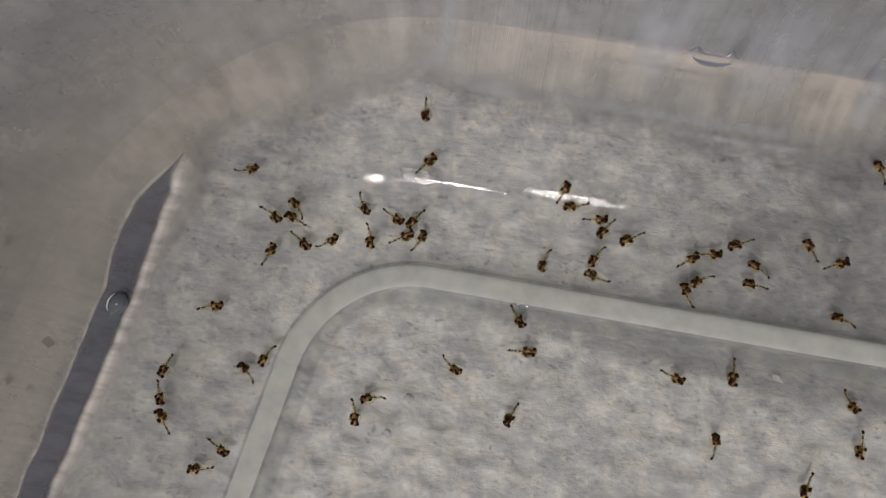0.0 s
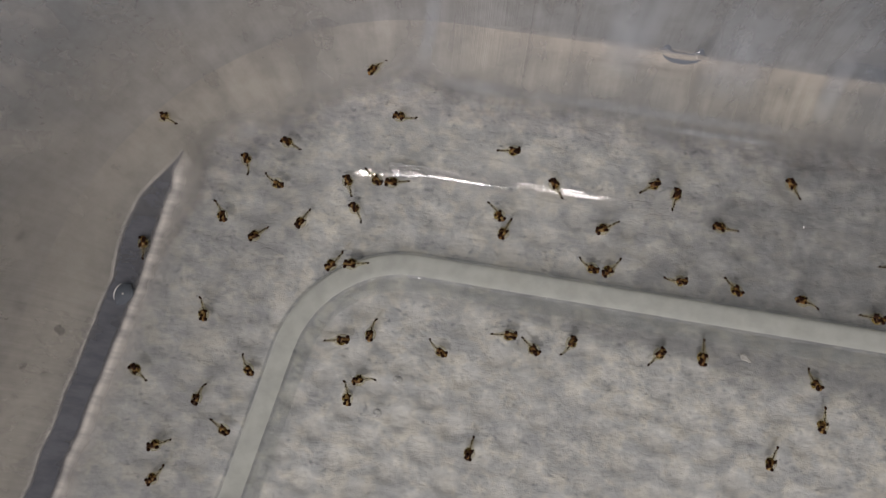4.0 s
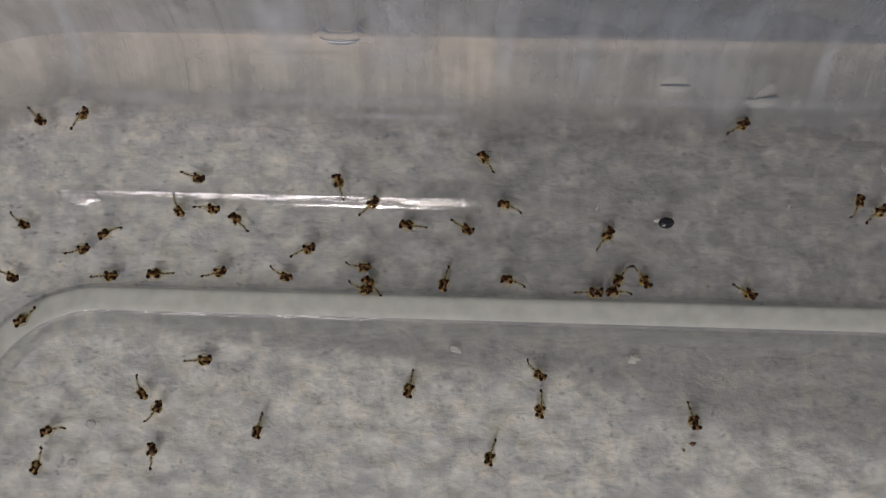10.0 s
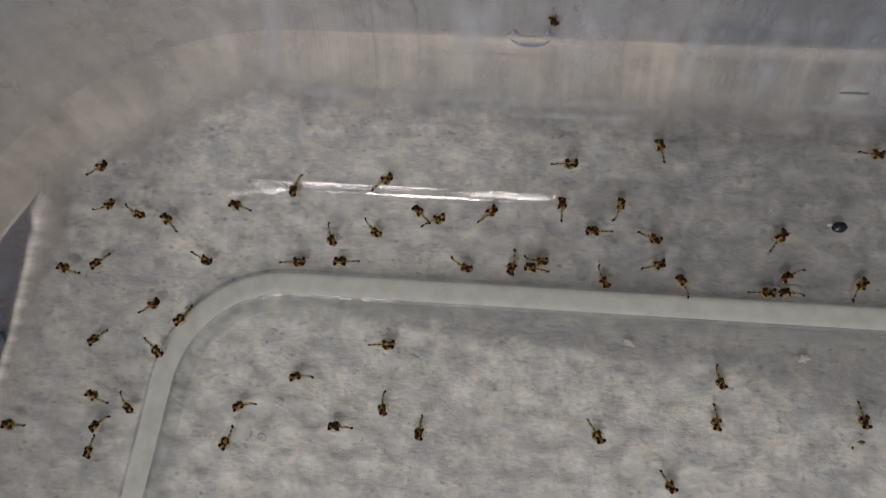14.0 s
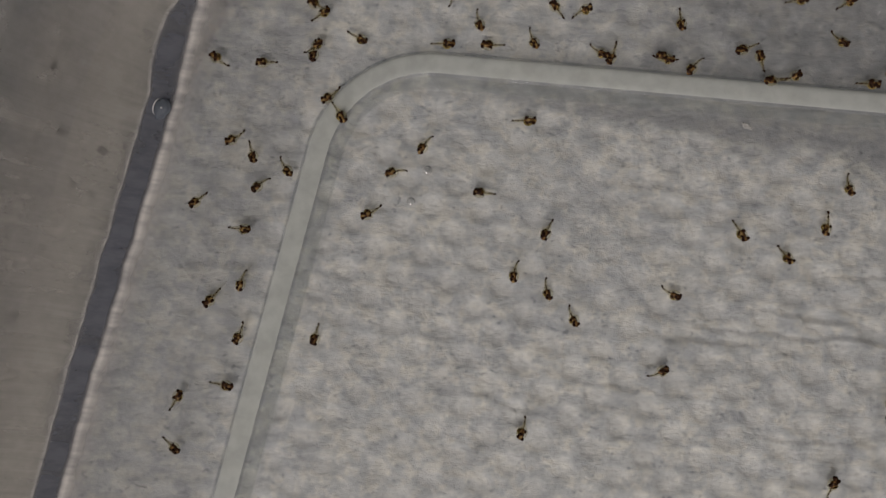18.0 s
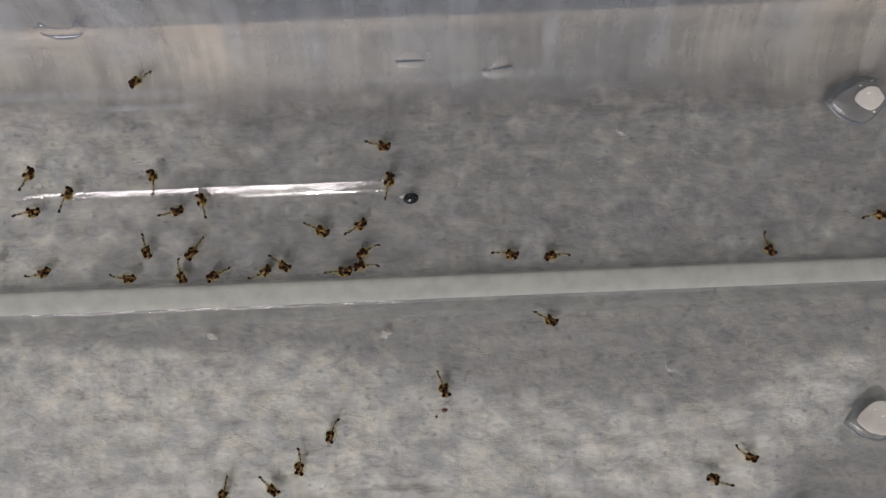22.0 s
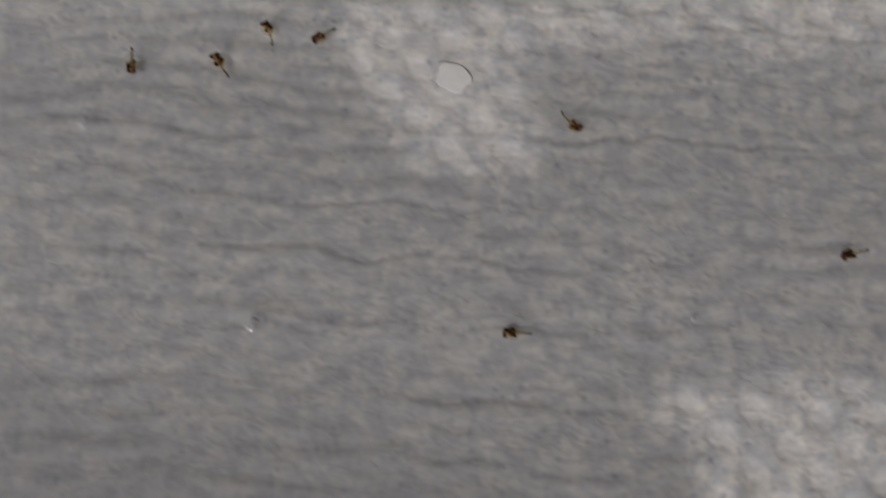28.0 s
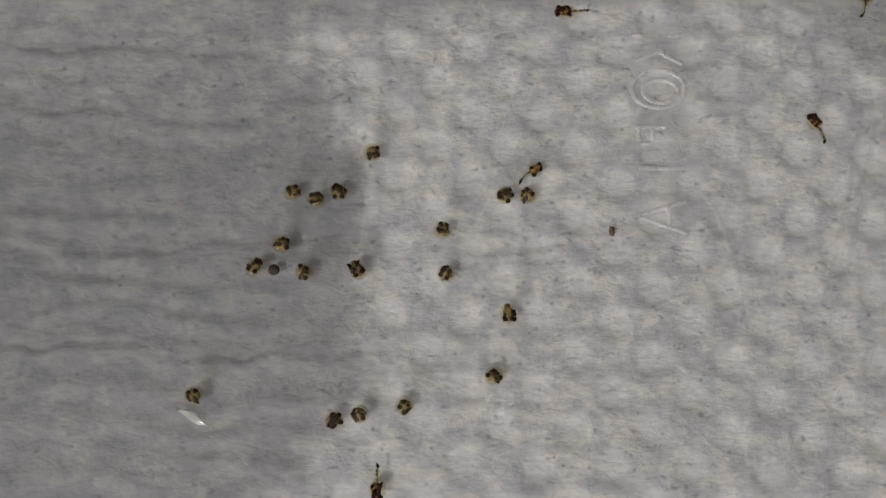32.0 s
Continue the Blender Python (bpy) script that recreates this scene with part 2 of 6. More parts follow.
# Shade and dark reflection on the wall's bend, painted as a strip.
EDGE_BAND = fading_film("painted_bend_shade", (0.125, 0.135, 0.16), (0.16, 0.17, 0.195), (0.25, 1.0, 1))
# Light caught beside the dark strip, put into a pale film.
EDGE_GLEAM = fading_film("painted_bend_gleam", (0.70, 0.69, 0.67), (0.95, 0.92, 0.86), (0.3, 1.6, 1))
COOL_REFLECTION = fading_film("painted_wall_reflection", (0.40, 0.44, 0.48), (0.55, 0.60, 0.63), (1, 1, 0.3))
WATER = clear_plastic("still_water", 0.0, (0.5, 0.5, 0.5), (0.99, 0.995, 0.99), False, 0.0, 0.0)
TABLE = plain("dull_table_laminate", (0.74, 0.70, 0.62), 0.5, 0, 0.1, 60)
ROOM = plain("room_paint", (0.6, 0.6, 0.58), 0.8, 0, 0.04, 3)


# ---- mesh helpers ----
def obj(name, bm, material, parent=None, label="", smooth=True):
    me = bpy.data.meshes.new(name)
    bm.normal_update()
    bm.to_mesh(me)
    bm.free()
    me.materials.append(material)
    if smooth:
        for poly in me.polygons:
            poly.use_smooth = True
    ob = new(name, me)
    if parent is not None:
        ob.parent = parent
    if label:
        ob["label"] = label
    return ob


part = obj


def box_mesh(x0, x1, y0, y1, z0, z1):
    bm = bmesh.new()
    bmesh.ops.create_cube(bm, size=1, matrix=Matrix.Translation(((x0 + x1) / 2, (y0 + y1) / 2, (z0 + z1) / 2))
                          @ Matrix.Diagonal((x1 - x0, y1 - y0, z1 - z0, 1)))
    return bm


# ---- room and table ----
ROOM_BOXES = {
    "wall_north": [(-1.6, 1.9, 2.0, 2.1, -0.75, 1.75)],
    "wall_south": [(-1.6, -1.1, -2.0, -1.9, -0.75, 1.75), (0.0, 1.9, -2.0, -1.9, -0.75, 1.75), (-1.1, 0.0, -2.0, -1.9, -0.75, 0.2), (-1.1, 0.0, -2.0, -1.9, 1.3, 1.75)],
    "wall_west": [(-1.7, -1.6, -2.0, 2.1, -0.75, 1.75)],
    "wall_east": [(1.9, 2.0, -2.0, 2.1, -0.75, 1.75)],
    "floor": [(-1.7, 2.0, -2.0, 2.1, -0.85, -0.75)],
    "ceiling": [(-1.7, 2.0, -2.0, 2.1, 1.75, 1.85)],
}
for name, boxes in ROOM_BOXES.items():
    bm = bmesh.new()
    for b in boxes:
        x0, x1, y0, y1, z0, z1 = b
        bmesh.ops.create_cube(bm, size=1, matrix=Matrix.Translation(((x0 + x1) / 2, (y0 + y1) / 2, (z0 + z1) / 2)) @ Matrix.Diagonal((x1 - x0, y1 - y0, z1 - z0, 1)))
    tagged(obj(name, bm, ROOM, smooth=False), "plain painted room surface", name.split("_")[0], kind="structure")
table = tagged(new("table"), "dull grey laminate table under the paper towel", "table")
part("tabletop", box_mesh(-0.45, 0.95, -0.75, 0.35, -0.0280, -0.0019), TABLE, table, smooth=False)
for lx, ly in ((-0.4, -0.7), (0.9, -0.7), (-0.4, 0.3), (0.9, 0.3)):
    part("leg", box_mesh(lx - 0.025, lx + 0.025, ly - 0.025, ly + 0.025, -0.75, -0.028), TABLE, table, smooth=False)

# ---- container ----
CORNERS = [((-18.8, 0), 19), ((-45, -165), 60), ((-45, -400), 17), ((575, -400), 17), ((575, 0), 17)]


def outline():
    """The ridge's outer edge from above, as dense points, clockwise from the near corner."""
    pts, n = [], len(CORNERS)
    for i, (c, cut) in enumerate(CORNERS):
        c = Vector(c)
        a = (Vector(CORNERS[i - 1][0]) - c).normalized()
        b = (Vector(CORNERS[(i + 1) % n][0]) - c).normalized()
        for k in range(15):
            u = k / 14
            p0, p2 = c + a * cut, c + b * cut
            w = 0.75
            pts.append((p0 * (1 - u) ** 2 + c * 2 * w * u * (1 - u) + p2 * u * u) / ((1 - u) ** 2 + 2 * w * u * (1 - u) + u * u))
    dense = []
    for p, q in zip(pts, pts[1:] + pts[:1]):
        steps = max(1, int((q - p).length / 12))
        dense += [p.lerp(q, k / steps) for k in range(steps)]
    return dense


LINE = outline()
NORMALS = []
for i, p in enumerate(LINE):
    d = (LINE[(i + 1) % len(LINE)] - LINE[i - 1]).normalized()
    NORMALS.append(Vector((-d.y, d.x)) if Vector((-d.y, d.x)).dot(p - Vector((250, -200))) > 0 else Vector((d.y, -d.x)))


def ring_mesh(profile, closed=False, cap=None, share=None, plain_slope=None):
    """Sweeps (offset, height) points in mm along the container's outline; where share(n) is below 1 the profile flattens to a plain slope."""
    bm = bmesh.new()
    (d0, z0), (d1, z1) = plain_slope or (profile[0], profile[-1])
    rings = []
    for d, z in profile:
        ring = []
        for p, n in zip(LINE, NORMALS):
            k = share(n) if share else 1.0
            height = k * z + (1 - k) * (z0 + (z1 - z0) * (d - d0) / (d1 - d0) if share else 0)
            ring.append(bm.verts.new(((p.x + n.x * d) * MM, (p.y + n.y * d) * MM, height * MM)))
        rings.append(ring)
    pairs = list(zip(rings, rings[1:])) + ([(rings[-1], rings[0])] if closed else [])
    for r0, r1 in pairs:
        for i in range(len(r0)):
            j = (i + 1) % len(r0)
            bm.faces.new((r0[i], r0[j], r1[j], r1[i]))
    for k in cap or ():
        bm.faces.new(rings[k])
    bmesh.ops.recalc_face_normals(bm, faces=bm.faces)
    return bm


def step_share(n):
    """The step runs along the straight sides and dies away round the corners."""
    return min(1.0, max(0.0, (n.y - 0.88) / 0.1))


FILLET_R, FILLET_D = 17.0, 24.0
fillet = [(FILLET_D + FILLET_R * math.sin(a), 0.7 + FILLET_R * (1 - math.cos(a))) for a in [radians(4 * k) for k in range(21)]]
step, rise = [(12.5, 0.0)], 0.0
for k in range(1, 32):
    d = 12.5 + 0.1 * k
    tilt = 29 * min(1, (d - 12.5) / 1.6) if d < 14.1 else 29 + 5.0 * (d - 14.1) / 0.9 if d < 15.0 else max(0, 34 * (15.6 - d) / 0.6)
    rise += 0.1 * math.tan(radians(tilt))
    step.append((d, rise))
step += [(17.0, rise - 0.08), (18.5, rise - 0.2), (20.0, 0.72)]
dry = [(42.2, 19), (43.5, 30), (47, 55), (50, 57), (57, 57)]
below = [(57, 55.8), (51, 55.8), (48.3, 54), (44.8, 30), (43.2, 18)] + [(d + 1.1, z - 0.9) for d, z in reversed(fillet[1:])] + [(24.0, 0.1)]
box = tagged(new("plastic_container"), "clear plastic food container holding shallow water and fish larvae", "container")
part("base", ring_mesh([(-4.1, 0.0), (12.5, 0.0)], False, (0,)), BASE_CLEAR, box, "clear flat base")
part("rim_step", ring_mesh(step[:26], share=step_share, plain_slope=(step[0], step[-1])), STEP_CLEAR, box, "glossy moulded step round the base")
part("step_top", ring_mesh(step[25:], share=step_share, plain_slope=(step[0], step[-1])), BASE_CLEAR, box, "clear top of the step")
part("base_rim", ring_mesh([(20.0, 0.72), (22.0, 0.7), (24.0, 0.7)]), BASE_CLEAR, box, "clear rim of the base")
part("underside", ring_mesh([(-4.1, -0.45), (14.0, -0.45), (18.0, -0.2), (24.0, 0.1)], False, (0,)), BASE_CLEAR, box, "clear underside of the base")
WET_RINGS = [r for r in fillet if r[1] < 8.3]
DRY_RINGS = [WET_RINGS[-1]] + [r for r in fillet if r[1] >= 8.3] + dry + below
run = [0.0]
for p, q in zip(LINE, LINE[1:]):
    run.append(run[-1] + (q - p).length * MM)
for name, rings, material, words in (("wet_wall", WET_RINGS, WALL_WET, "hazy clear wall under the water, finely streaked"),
                                     ("dry_wall", DRY_RINGS, WALL_DRY, "clear wall above the water, bluish reflection in its colour")):
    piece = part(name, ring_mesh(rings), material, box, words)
    at = piece.data.attributes.new("run", "FLOAT_VECTOR", "POINT")
    at.data.foreach_set("vector", [v for d, z in rings for r in run for v in (r, d * MM * 0.06, z * MM * 0.06)])
    # Warmer and paler towards the west corner, less so higher up.
    warmer = piece.data.attributes.new("west_warmth", "FLOAT", "POINT")
    warmer.data.foreach_set("value", [0.8 * min(1.0, max(0.0, (24 - p.x) / 42)) * min(1.0, max(0.8, (6 - p.y) / 20)) * min(1.0, max(0.1, (36 - z) / 22)) for d, z in rings for p in LINE])
    # Paints a darker bluish reflection, growing eastwards and upwards.
    blue = piece.data.attributes.new("bluish_reflection", "FLOAT", "POINT")
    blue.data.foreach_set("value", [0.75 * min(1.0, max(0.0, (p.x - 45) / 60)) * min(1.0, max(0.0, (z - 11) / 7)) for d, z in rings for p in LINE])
    fade = piece.data.attributes.new("veil", "FLOAT", "POINT")
    fade.data.foreach_set("value", [min(1.0, max(0.0, (d - 23.0 - 2.2 * math.sin(r * 160) - 1.6 * math.sin(r * 371 + 1)) / 9.0)) * (1 - 0.12 * min(1.0, max(0.0, (p.x - 50) / 90)) * (z > 5)) for d, z in rings for p, r in zip(LINE, run)])
part("ridge", ring_mesh([(-3.62, 0.30), (-3.3, 0.36), (-2.6, 0.38), (-1.0, 0.38), (-0.45, 0.34), (-0.1, 0.22), (0, 0.03)]), RIDGE_MILK, box, "milky raised ridge round the base")
# The soft shadow line outside the ridge is this dark painted strip.
part("ridge_edge", ring_mesh([(0.0, 0.03), (0.2, 0.12), (0.5, 0.03)]), EDGE_SOFT, box, "foot of the ridge with its shadow line painted dark")
part("ridge_bevel", ring_mesh([(-4.12, 0.01), (-3.86, 0.155), (-3.62, 0.30)]), GLINT, box, "clear glinting inner bevel of the ridge")


part("ridge_skirt", ring_mesh([(-6.4, 0.012), (-5.2, 0.05), (-4.14, 0.02)]), SKIRT, box, "thin milky skirt inside the ridge")


def step_height(d):
    for (d0, z0), (d1, z1) in zip(step, step[1:]):
        if d0 <= d <= d1:
            return z0 + (z1 - z0) * (d - d0) / (d1 - d0)
    return 0.0


rnd = random.Random(5)
for k in range(14):
    sx, sy, long, lean = rnd.uniform(62, 132), rnd.uniform(13.4, 15.2), rnd.uniform(0.2, 0.6), rnd.uniform(-0.5, 0.5)
    bm, last = bmesh.new(), None
    for f in (0, 0.5, 1):
        cx, cy = sx + lean * long * f, sy + long * f
        row = [bm.verts.new(((cx + o) * MM, cy * MM, (step_height(cy) + h) * MM)) for o, h in ((-0.09, 0.004), (0, 0.07), (0.09, 0.004))]
        if last:
            bm.faces.new((last[0], row[0], row[1], last[1])), bm.faces.new((last[1], row[1], row[2], last[2]))
        last = row
    # The scratch's glint comes from its pale colour.
    part("scratch", bm, HALF_GLEAM, box, "short scratch on the step, its glint painted pale")


def fillet_height(d):
    if d <= FILLET_D:
        return 0.7
    s = min((d - FILLET_D) / FILLET_R, 0.98)
    return 0.7 + FILLET_R * (1 - math.sqrt(1 - s * s))


def side_strip(profile_of, lift):
    """A strip on the west wall's curve; profile_of(u) gives (offset, veil) pairs at u from 0 (corner) to 1."""
    idx = [i for i, (p, n) in enumerate(zip(LINE, NORMALS)) if n.x < -0.78 and -175 < p.y]
    idx.sort(key=lambda i: -LINE[i].y)
    bm, last = bmesh.new(), None
    layer = bm.verts.layers.float.new("veil")
    for k in range(len(idx) - 1):
        for f in range(10):
            w = f / 10
            p, n = LINE[idx[k]].lerp(LINE[idx[k + 1]], w), NORMALS[idx[k]].lerp(NORMALS[idx[k + 1]], w).normalized()
            wild = 0.12 * noise.noise(Vector((p.y * 0.9, 2, 0))) + 0.3 * noise.noise(Vector((p.y * 0.2, 5, 0)))
            row = []
            for d, veil in profile_of(min(1.0, (k + w) / 9.0)):
                d += wild
                v = bm.verts.new(((p.x + n.x * d) * MM, (p.y + n.y * d) * MM, (fillet_height(d) + lift) * MM))
                v[layer] = veil
                row.append(v)
            if last:
                for a in range(len(row) - 1):
                    bm.faces.new((last[a], last[a + 1], row[a + 1], row[a]))
            last = row
    return bm


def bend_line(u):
    """The painted dark strip's inner edge and its width."""
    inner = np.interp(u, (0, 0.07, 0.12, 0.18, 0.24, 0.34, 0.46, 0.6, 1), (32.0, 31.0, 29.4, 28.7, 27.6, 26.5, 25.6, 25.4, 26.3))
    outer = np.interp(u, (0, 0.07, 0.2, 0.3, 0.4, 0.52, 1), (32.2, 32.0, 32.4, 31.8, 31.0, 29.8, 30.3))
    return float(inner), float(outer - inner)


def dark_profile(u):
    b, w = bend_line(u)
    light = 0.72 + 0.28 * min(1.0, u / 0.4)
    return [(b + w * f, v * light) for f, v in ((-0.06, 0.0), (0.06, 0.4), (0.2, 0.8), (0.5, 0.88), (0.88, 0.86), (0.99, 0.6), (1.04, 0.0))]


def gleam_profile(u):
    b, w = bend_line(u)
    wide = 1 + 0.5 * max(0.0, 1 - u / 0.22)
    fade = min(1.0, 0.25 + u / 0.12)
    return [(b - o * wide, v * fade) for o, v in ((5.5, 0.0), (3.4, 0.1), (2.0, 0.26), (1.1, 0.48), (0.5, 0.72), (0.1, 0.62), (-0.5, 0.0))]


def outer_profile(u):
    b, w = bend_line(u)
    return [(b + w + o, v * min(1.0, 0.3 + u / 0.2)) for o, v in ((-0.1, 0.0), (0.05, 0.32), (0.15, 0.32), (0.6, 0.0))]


part("wall_edge", side_strip(dark_profile, 0.12), EDGE_BAND, box, "dark shade painted along the wall's bend")
# Both gleams are pale painted strips, bright whatever the lamps do.
part("edge_gleam", side_strip(gleam_profile, 0.18), EDGE_GLEAM, box, "gleam painted along the bend's inner edge")
part("edge_gleam", side_strip(outer_profile, 0.2), EDGE_GLEAM, box, "gleam painted along the bend's outer edge")
WALL_D, WALL_Z = zip(*(fillet + dry[:3]))


def wall_gleam(x0, x1, d0, d1, veil, lean=0.0, material=COOL_REFLECTION, words="faint cool reflection painted on the wall"):
    """A faint gleam painted on the north wall, fading out at its edges."""
    bm, rows = bmesh.new(), []
    layer = bm.verts.layers.float.new("veil")
    for i in range(13):
        u = i / 12
        d = d0 + (d1 - d0) * u
        z = float(np.interp(d, WALL_D, WALL_Z)) if d > FILLET_D else 0.7
        row = []
        for j in range(13):
            w = j / 12
            v = bm.verts.new(((x0 + (x1 - x0) * w + lean * u) * MM, (d - 0.2) * MM, (z + 0.15) * MM))
            v[layer] = veil * (math.sin(math.pi * w) * math.sin(math.pi * u)) ** 0.8
            row.append(v)
        rows.append(row)
    for a, b in zip(rows, rows[1:]):
        for j in range(12):
            bm.faces.new((a[j], a[j + 1], b[j + 1], b[j]))
    part("wall_smear", bm, material, box, words)


# Cool reflections on the wall, painted as fixed pale patches.
for soft_patch in ((-6.5, -3.5, 32, 43, 0.3, 2.0), (-2, 14, 29, 31.5, 0.25), (8, 62, 29.3, 31.2, 0.25), (34, 58, 27.5, 28.6, 0.3), (24, 33, 34, 43, 0.3), (40, 52, 33, 43, 0.28), (60, 64, 32, 42, 0.3),
              (72, 76, 31, 41, 0.3), (84, 96, 31, 40, 0.18), (108, 111, 30, 40, 0.3), (124, 128, 30, 40, 0.25), (70, 120, 30, 31.6, 0.22), (140, 150, 31, 41, 0.22)):
    wall_gleam(*soft_patch)
# The waterline's highlight is painted as cream film along the wet line.
for x0, x1, d0, d1, veil in ((4, 60, 36.4, 38.8, 0.42), (40, 110, 36.6, 38.6, 0.26), (95, 230, 36.6, 38.6, 0.2), (18, 44, 35.2, 36.4, 0.25)):
    wall_gleam(x0, x1, d0, d1, veil, 0.0, WATERLINE_GLEAM, "wet line at the wall with its pale gleam painted in")
tagged(obj("water", ring_mesh([(34.5, 8.2)], False, (0,)), WATER), "shallow still clear water", "water", kind="structure")


# ---- paper towel ----
def inside(px, py, poly):
    hit = np.zeros(px.shape, bool)
    for (x0, y0), (x1, y1) in zip(poly, poly[1:] + poly[:1]):
        if y0 != y1:
            cross = (y0 > py) != (y1 > py)
            hit ^= cross & (px < (x1 - x0) * (py - y0) / (y1 - y0) + x0)
    return hit


def smooth_noise(px, py, cell, seed):
    rng = np.random.RandomState(seed)
    g = rng.rand(256, 256)
    u, v = px / cell + 1000, py / cell + 1000
    i, j = np.floor(u).astype(int), np.floor(v).astype(int)
    fu, fv = u - i, v - j
    fu, fv = fu * fu * (3 - 2 * fu), fv * fv * (3 - 2 * fv)
    at = lambda a, b: g[a % 256, b % 256]
    return (at(i, j) * (1 - fu) + at(i + 1, j) * fu) * (1 - fv) + (at(i, j + 1) * (1 - fu) + at(i + 1, j + 1) * fu) * fv - 0.5


# soaked areas, in mm
SOAK = [1.0, 0.95, 1.0, 0.5]
SOAKED = [
    [(92, 60), (104, 20), (100, -2), (330, -2), (330, 60)],
    [(-5, -3), (17, -6), (30, -8), (48, -11), (71, -13), (89, -17), (107, -19), (124, -22), (134, -22), (144, -18), (153, -15), (182, -16),
     (207, -22), (330, -40), (330, -2)],
    [(330, -60), (206, -32), (181, -28), (164, -26), (149, -29), (137, -38), (124, -45), (112, -52), (105, -60), (110, -72), (121, -75), (117, -84),
     (106, -98), (98, -117), (107, -121), (110, -141), (100, -260), (217, -240), (223, -229), (227, -219), (228, -197), (222, -191), (223, -186),
     (217, -179), (223, -176), (246, -175), (256, -171), (259, -165), (277, -166), (289, -178), (300, -186), (330, -186), (330, -125), (252, -124), (208, -124),
     (196, -126), (197, -133), (201, -143), (189, -147), (181, -145), (170, -131), (167, -119), (171, -112), (172, -103), (187, -94)],
    [(88, -82), (125, -82), (115, -125), (96, -128)],
    ]
DRY = [[(187, -94), (202, -91), (218, -77), (226, -65), (235, -61), (330, -61), (330, -120), (230, -120), (205, -122), (172, -117), (171, -104)]]
FOLDS = [(59, 76, -41.5, 0.5), (72, 92, -32.5, 0.4), (42, 60, -47.5, 0.45), (108, 142, -53, 0.3), (146, 204, -51.5, 0.6), (164, 192, -72, 0.3), (100, 160, -118.0, 0.2), (94, 236, -120.2, 0.2), (182, 197, -188.5, 0.35),
         (185, 229, -218.5, 0.42), (48, 82, -44, 0.5), (6, 32, -61, 0.34), (200, 240, -141, 0.36), (120, 150, -142, 0.25), (150, 196, -152, 0.3), (105, 140, -112, 0.3),
         (150, 215, -160, 0.28), (160, 210, -170, 0.26), (180, 225, -180, 0.26), (186, 228, -206, 0.24), (120, 165, -92, 0.22), (125, 175, -84, 0.22), (130, 200, -76, 0.25),
         (115, 165, -100, 0.22), (150, 205, -60, 0.25), (222, 262, -205, 0.2), (30, 60, -56, 0.25), (60, 110, -62, 0.25)]


def paper_towel():
    step = 0.5
    xs, ys = np.arange(-78, 330, step), np.arange(-290, 70, step)
    px, py = np.meshgrid(xs, ys)
    wob = smooth_noise(px, py, 5, 3) * 7 + smooth_noise(px, py, 1.6, 4) * 3
    wob2 = smooth_noise(px, py, 6, 5) * 6 + smooth_noise(px, py, 1.6, 6) * 3
    wet = np.zeros(px.shape)
    for dx, dy in [(1.0 * r * math.cos(a), 1.0 * r * math.sin(a)) for r in (0.7, 1.8, 3.0) for a in (0.3, 1.35, 2.4, 3.4, 4.5, 5.5)]:
        one = np.zeros(px.shape)
        for poly, much in zip(SOAKED, SOAK):
            one = np.maximum(one, much * inside(px + wob * 0.6 + dx, py + wob2 * 0.6 + dy, poly))
        for poly in DRY:
            one *= ~inside(px + wob * 0.6 + dx, py + wob2 * 0.6 + dy, poly)
        wet += one / 18.0
    limp = wet.copy()
    # a straight seam, with a thinner, paler sheet south of it
    seam = -117.3 - 0.036 * (px - 98) - py + smooth_noise(px, py * 0, 9, 61) * 0.5
    wet *= 1 - (0.50 - 0.26 * np.clip(seam / 18, 0, 1) + 0.06 * np.clip((-132 - py) / 35, 0, 1)) * np.clip(0.5 + seam / 0.8, 0, 1) * np.clip((py + 194) / 22, 0, 1)
    wet *= 1 - 0.16 * np.clip((-214 - py) / 14, 0, 1)
    wet *= 0.86 + 0.14 * np.clip((222 - px) / 60, 0, 1) * np.clip((-105 - py) / 20, 0, 1)
    # the damp north margin spreads from the east
    wet = np.maximum(wet, np.clip((px - 4 - 0.5 * py + wob * 1.6) / 52, 0, 0.95) * np.clip((py + 3 + wob2 * 0.3) / 4, 0, 1))
    side = (px + 19.5) * -0.9883 + py * 0.1527
    rim = np.where((py > -12) & (side > -12), np.hypot(np.maximum(py + 12, 0), np.maximum(side + 12, 0)) - 12, np.maximum(py, side))
    # it has drawn up water under the wall
    wet = np.maximum(wet, np.clip((rim + smooth_noise(px, py, 7, 33) * 7 + smooth_noise(px, py, 2, 34) * 3 - 28) / 6, 0, 1) * np.clip((py + 4) / 20, 0, 1))
    # a damp margin beside the west wall
    wet = np.maximum(wet, 0.5 * np.clip((side - 0.5 + wob * 0.4) / 4, 0, 1))
    # damp comes through in patches
    patch = smooth_noise(px, py, 4.2, 51) * 1.1 + smooth_noise(px, py, 1.7, 52) * 1.2 + smooth_noise(px, py, 0.9, 53) * 0.8
    wet = np.where(py > -1, wet * np.clip(1.03 + 0.36 * patch, 0.5, 1.25), wet)
    wet = np.maximum(wet, 0.26 * np.clip(0.45 + 1.2 * patch, 0, 1) * np.clip((150 - px) / 40, 0.25, 1) * np.clip((py + 130) / 40, 0.25, 1))
    wet = np.clip(wet, 0, 1)
    # embossed dots in staggered rows
    pitch, gap = 9.3, 4.35
    rx, ry = px - py * 0.015 - 243.5, py + px * 0.015 + 210.3
    rx, ry = rx + smooth_noise(px, py, 14, 8) * 1.0, ry + smooth_noise(px, py, 14, 9) * 1.0
    row = np.round(ry / gap)
    off = rx / pitch + 0.5 * (row % 2)
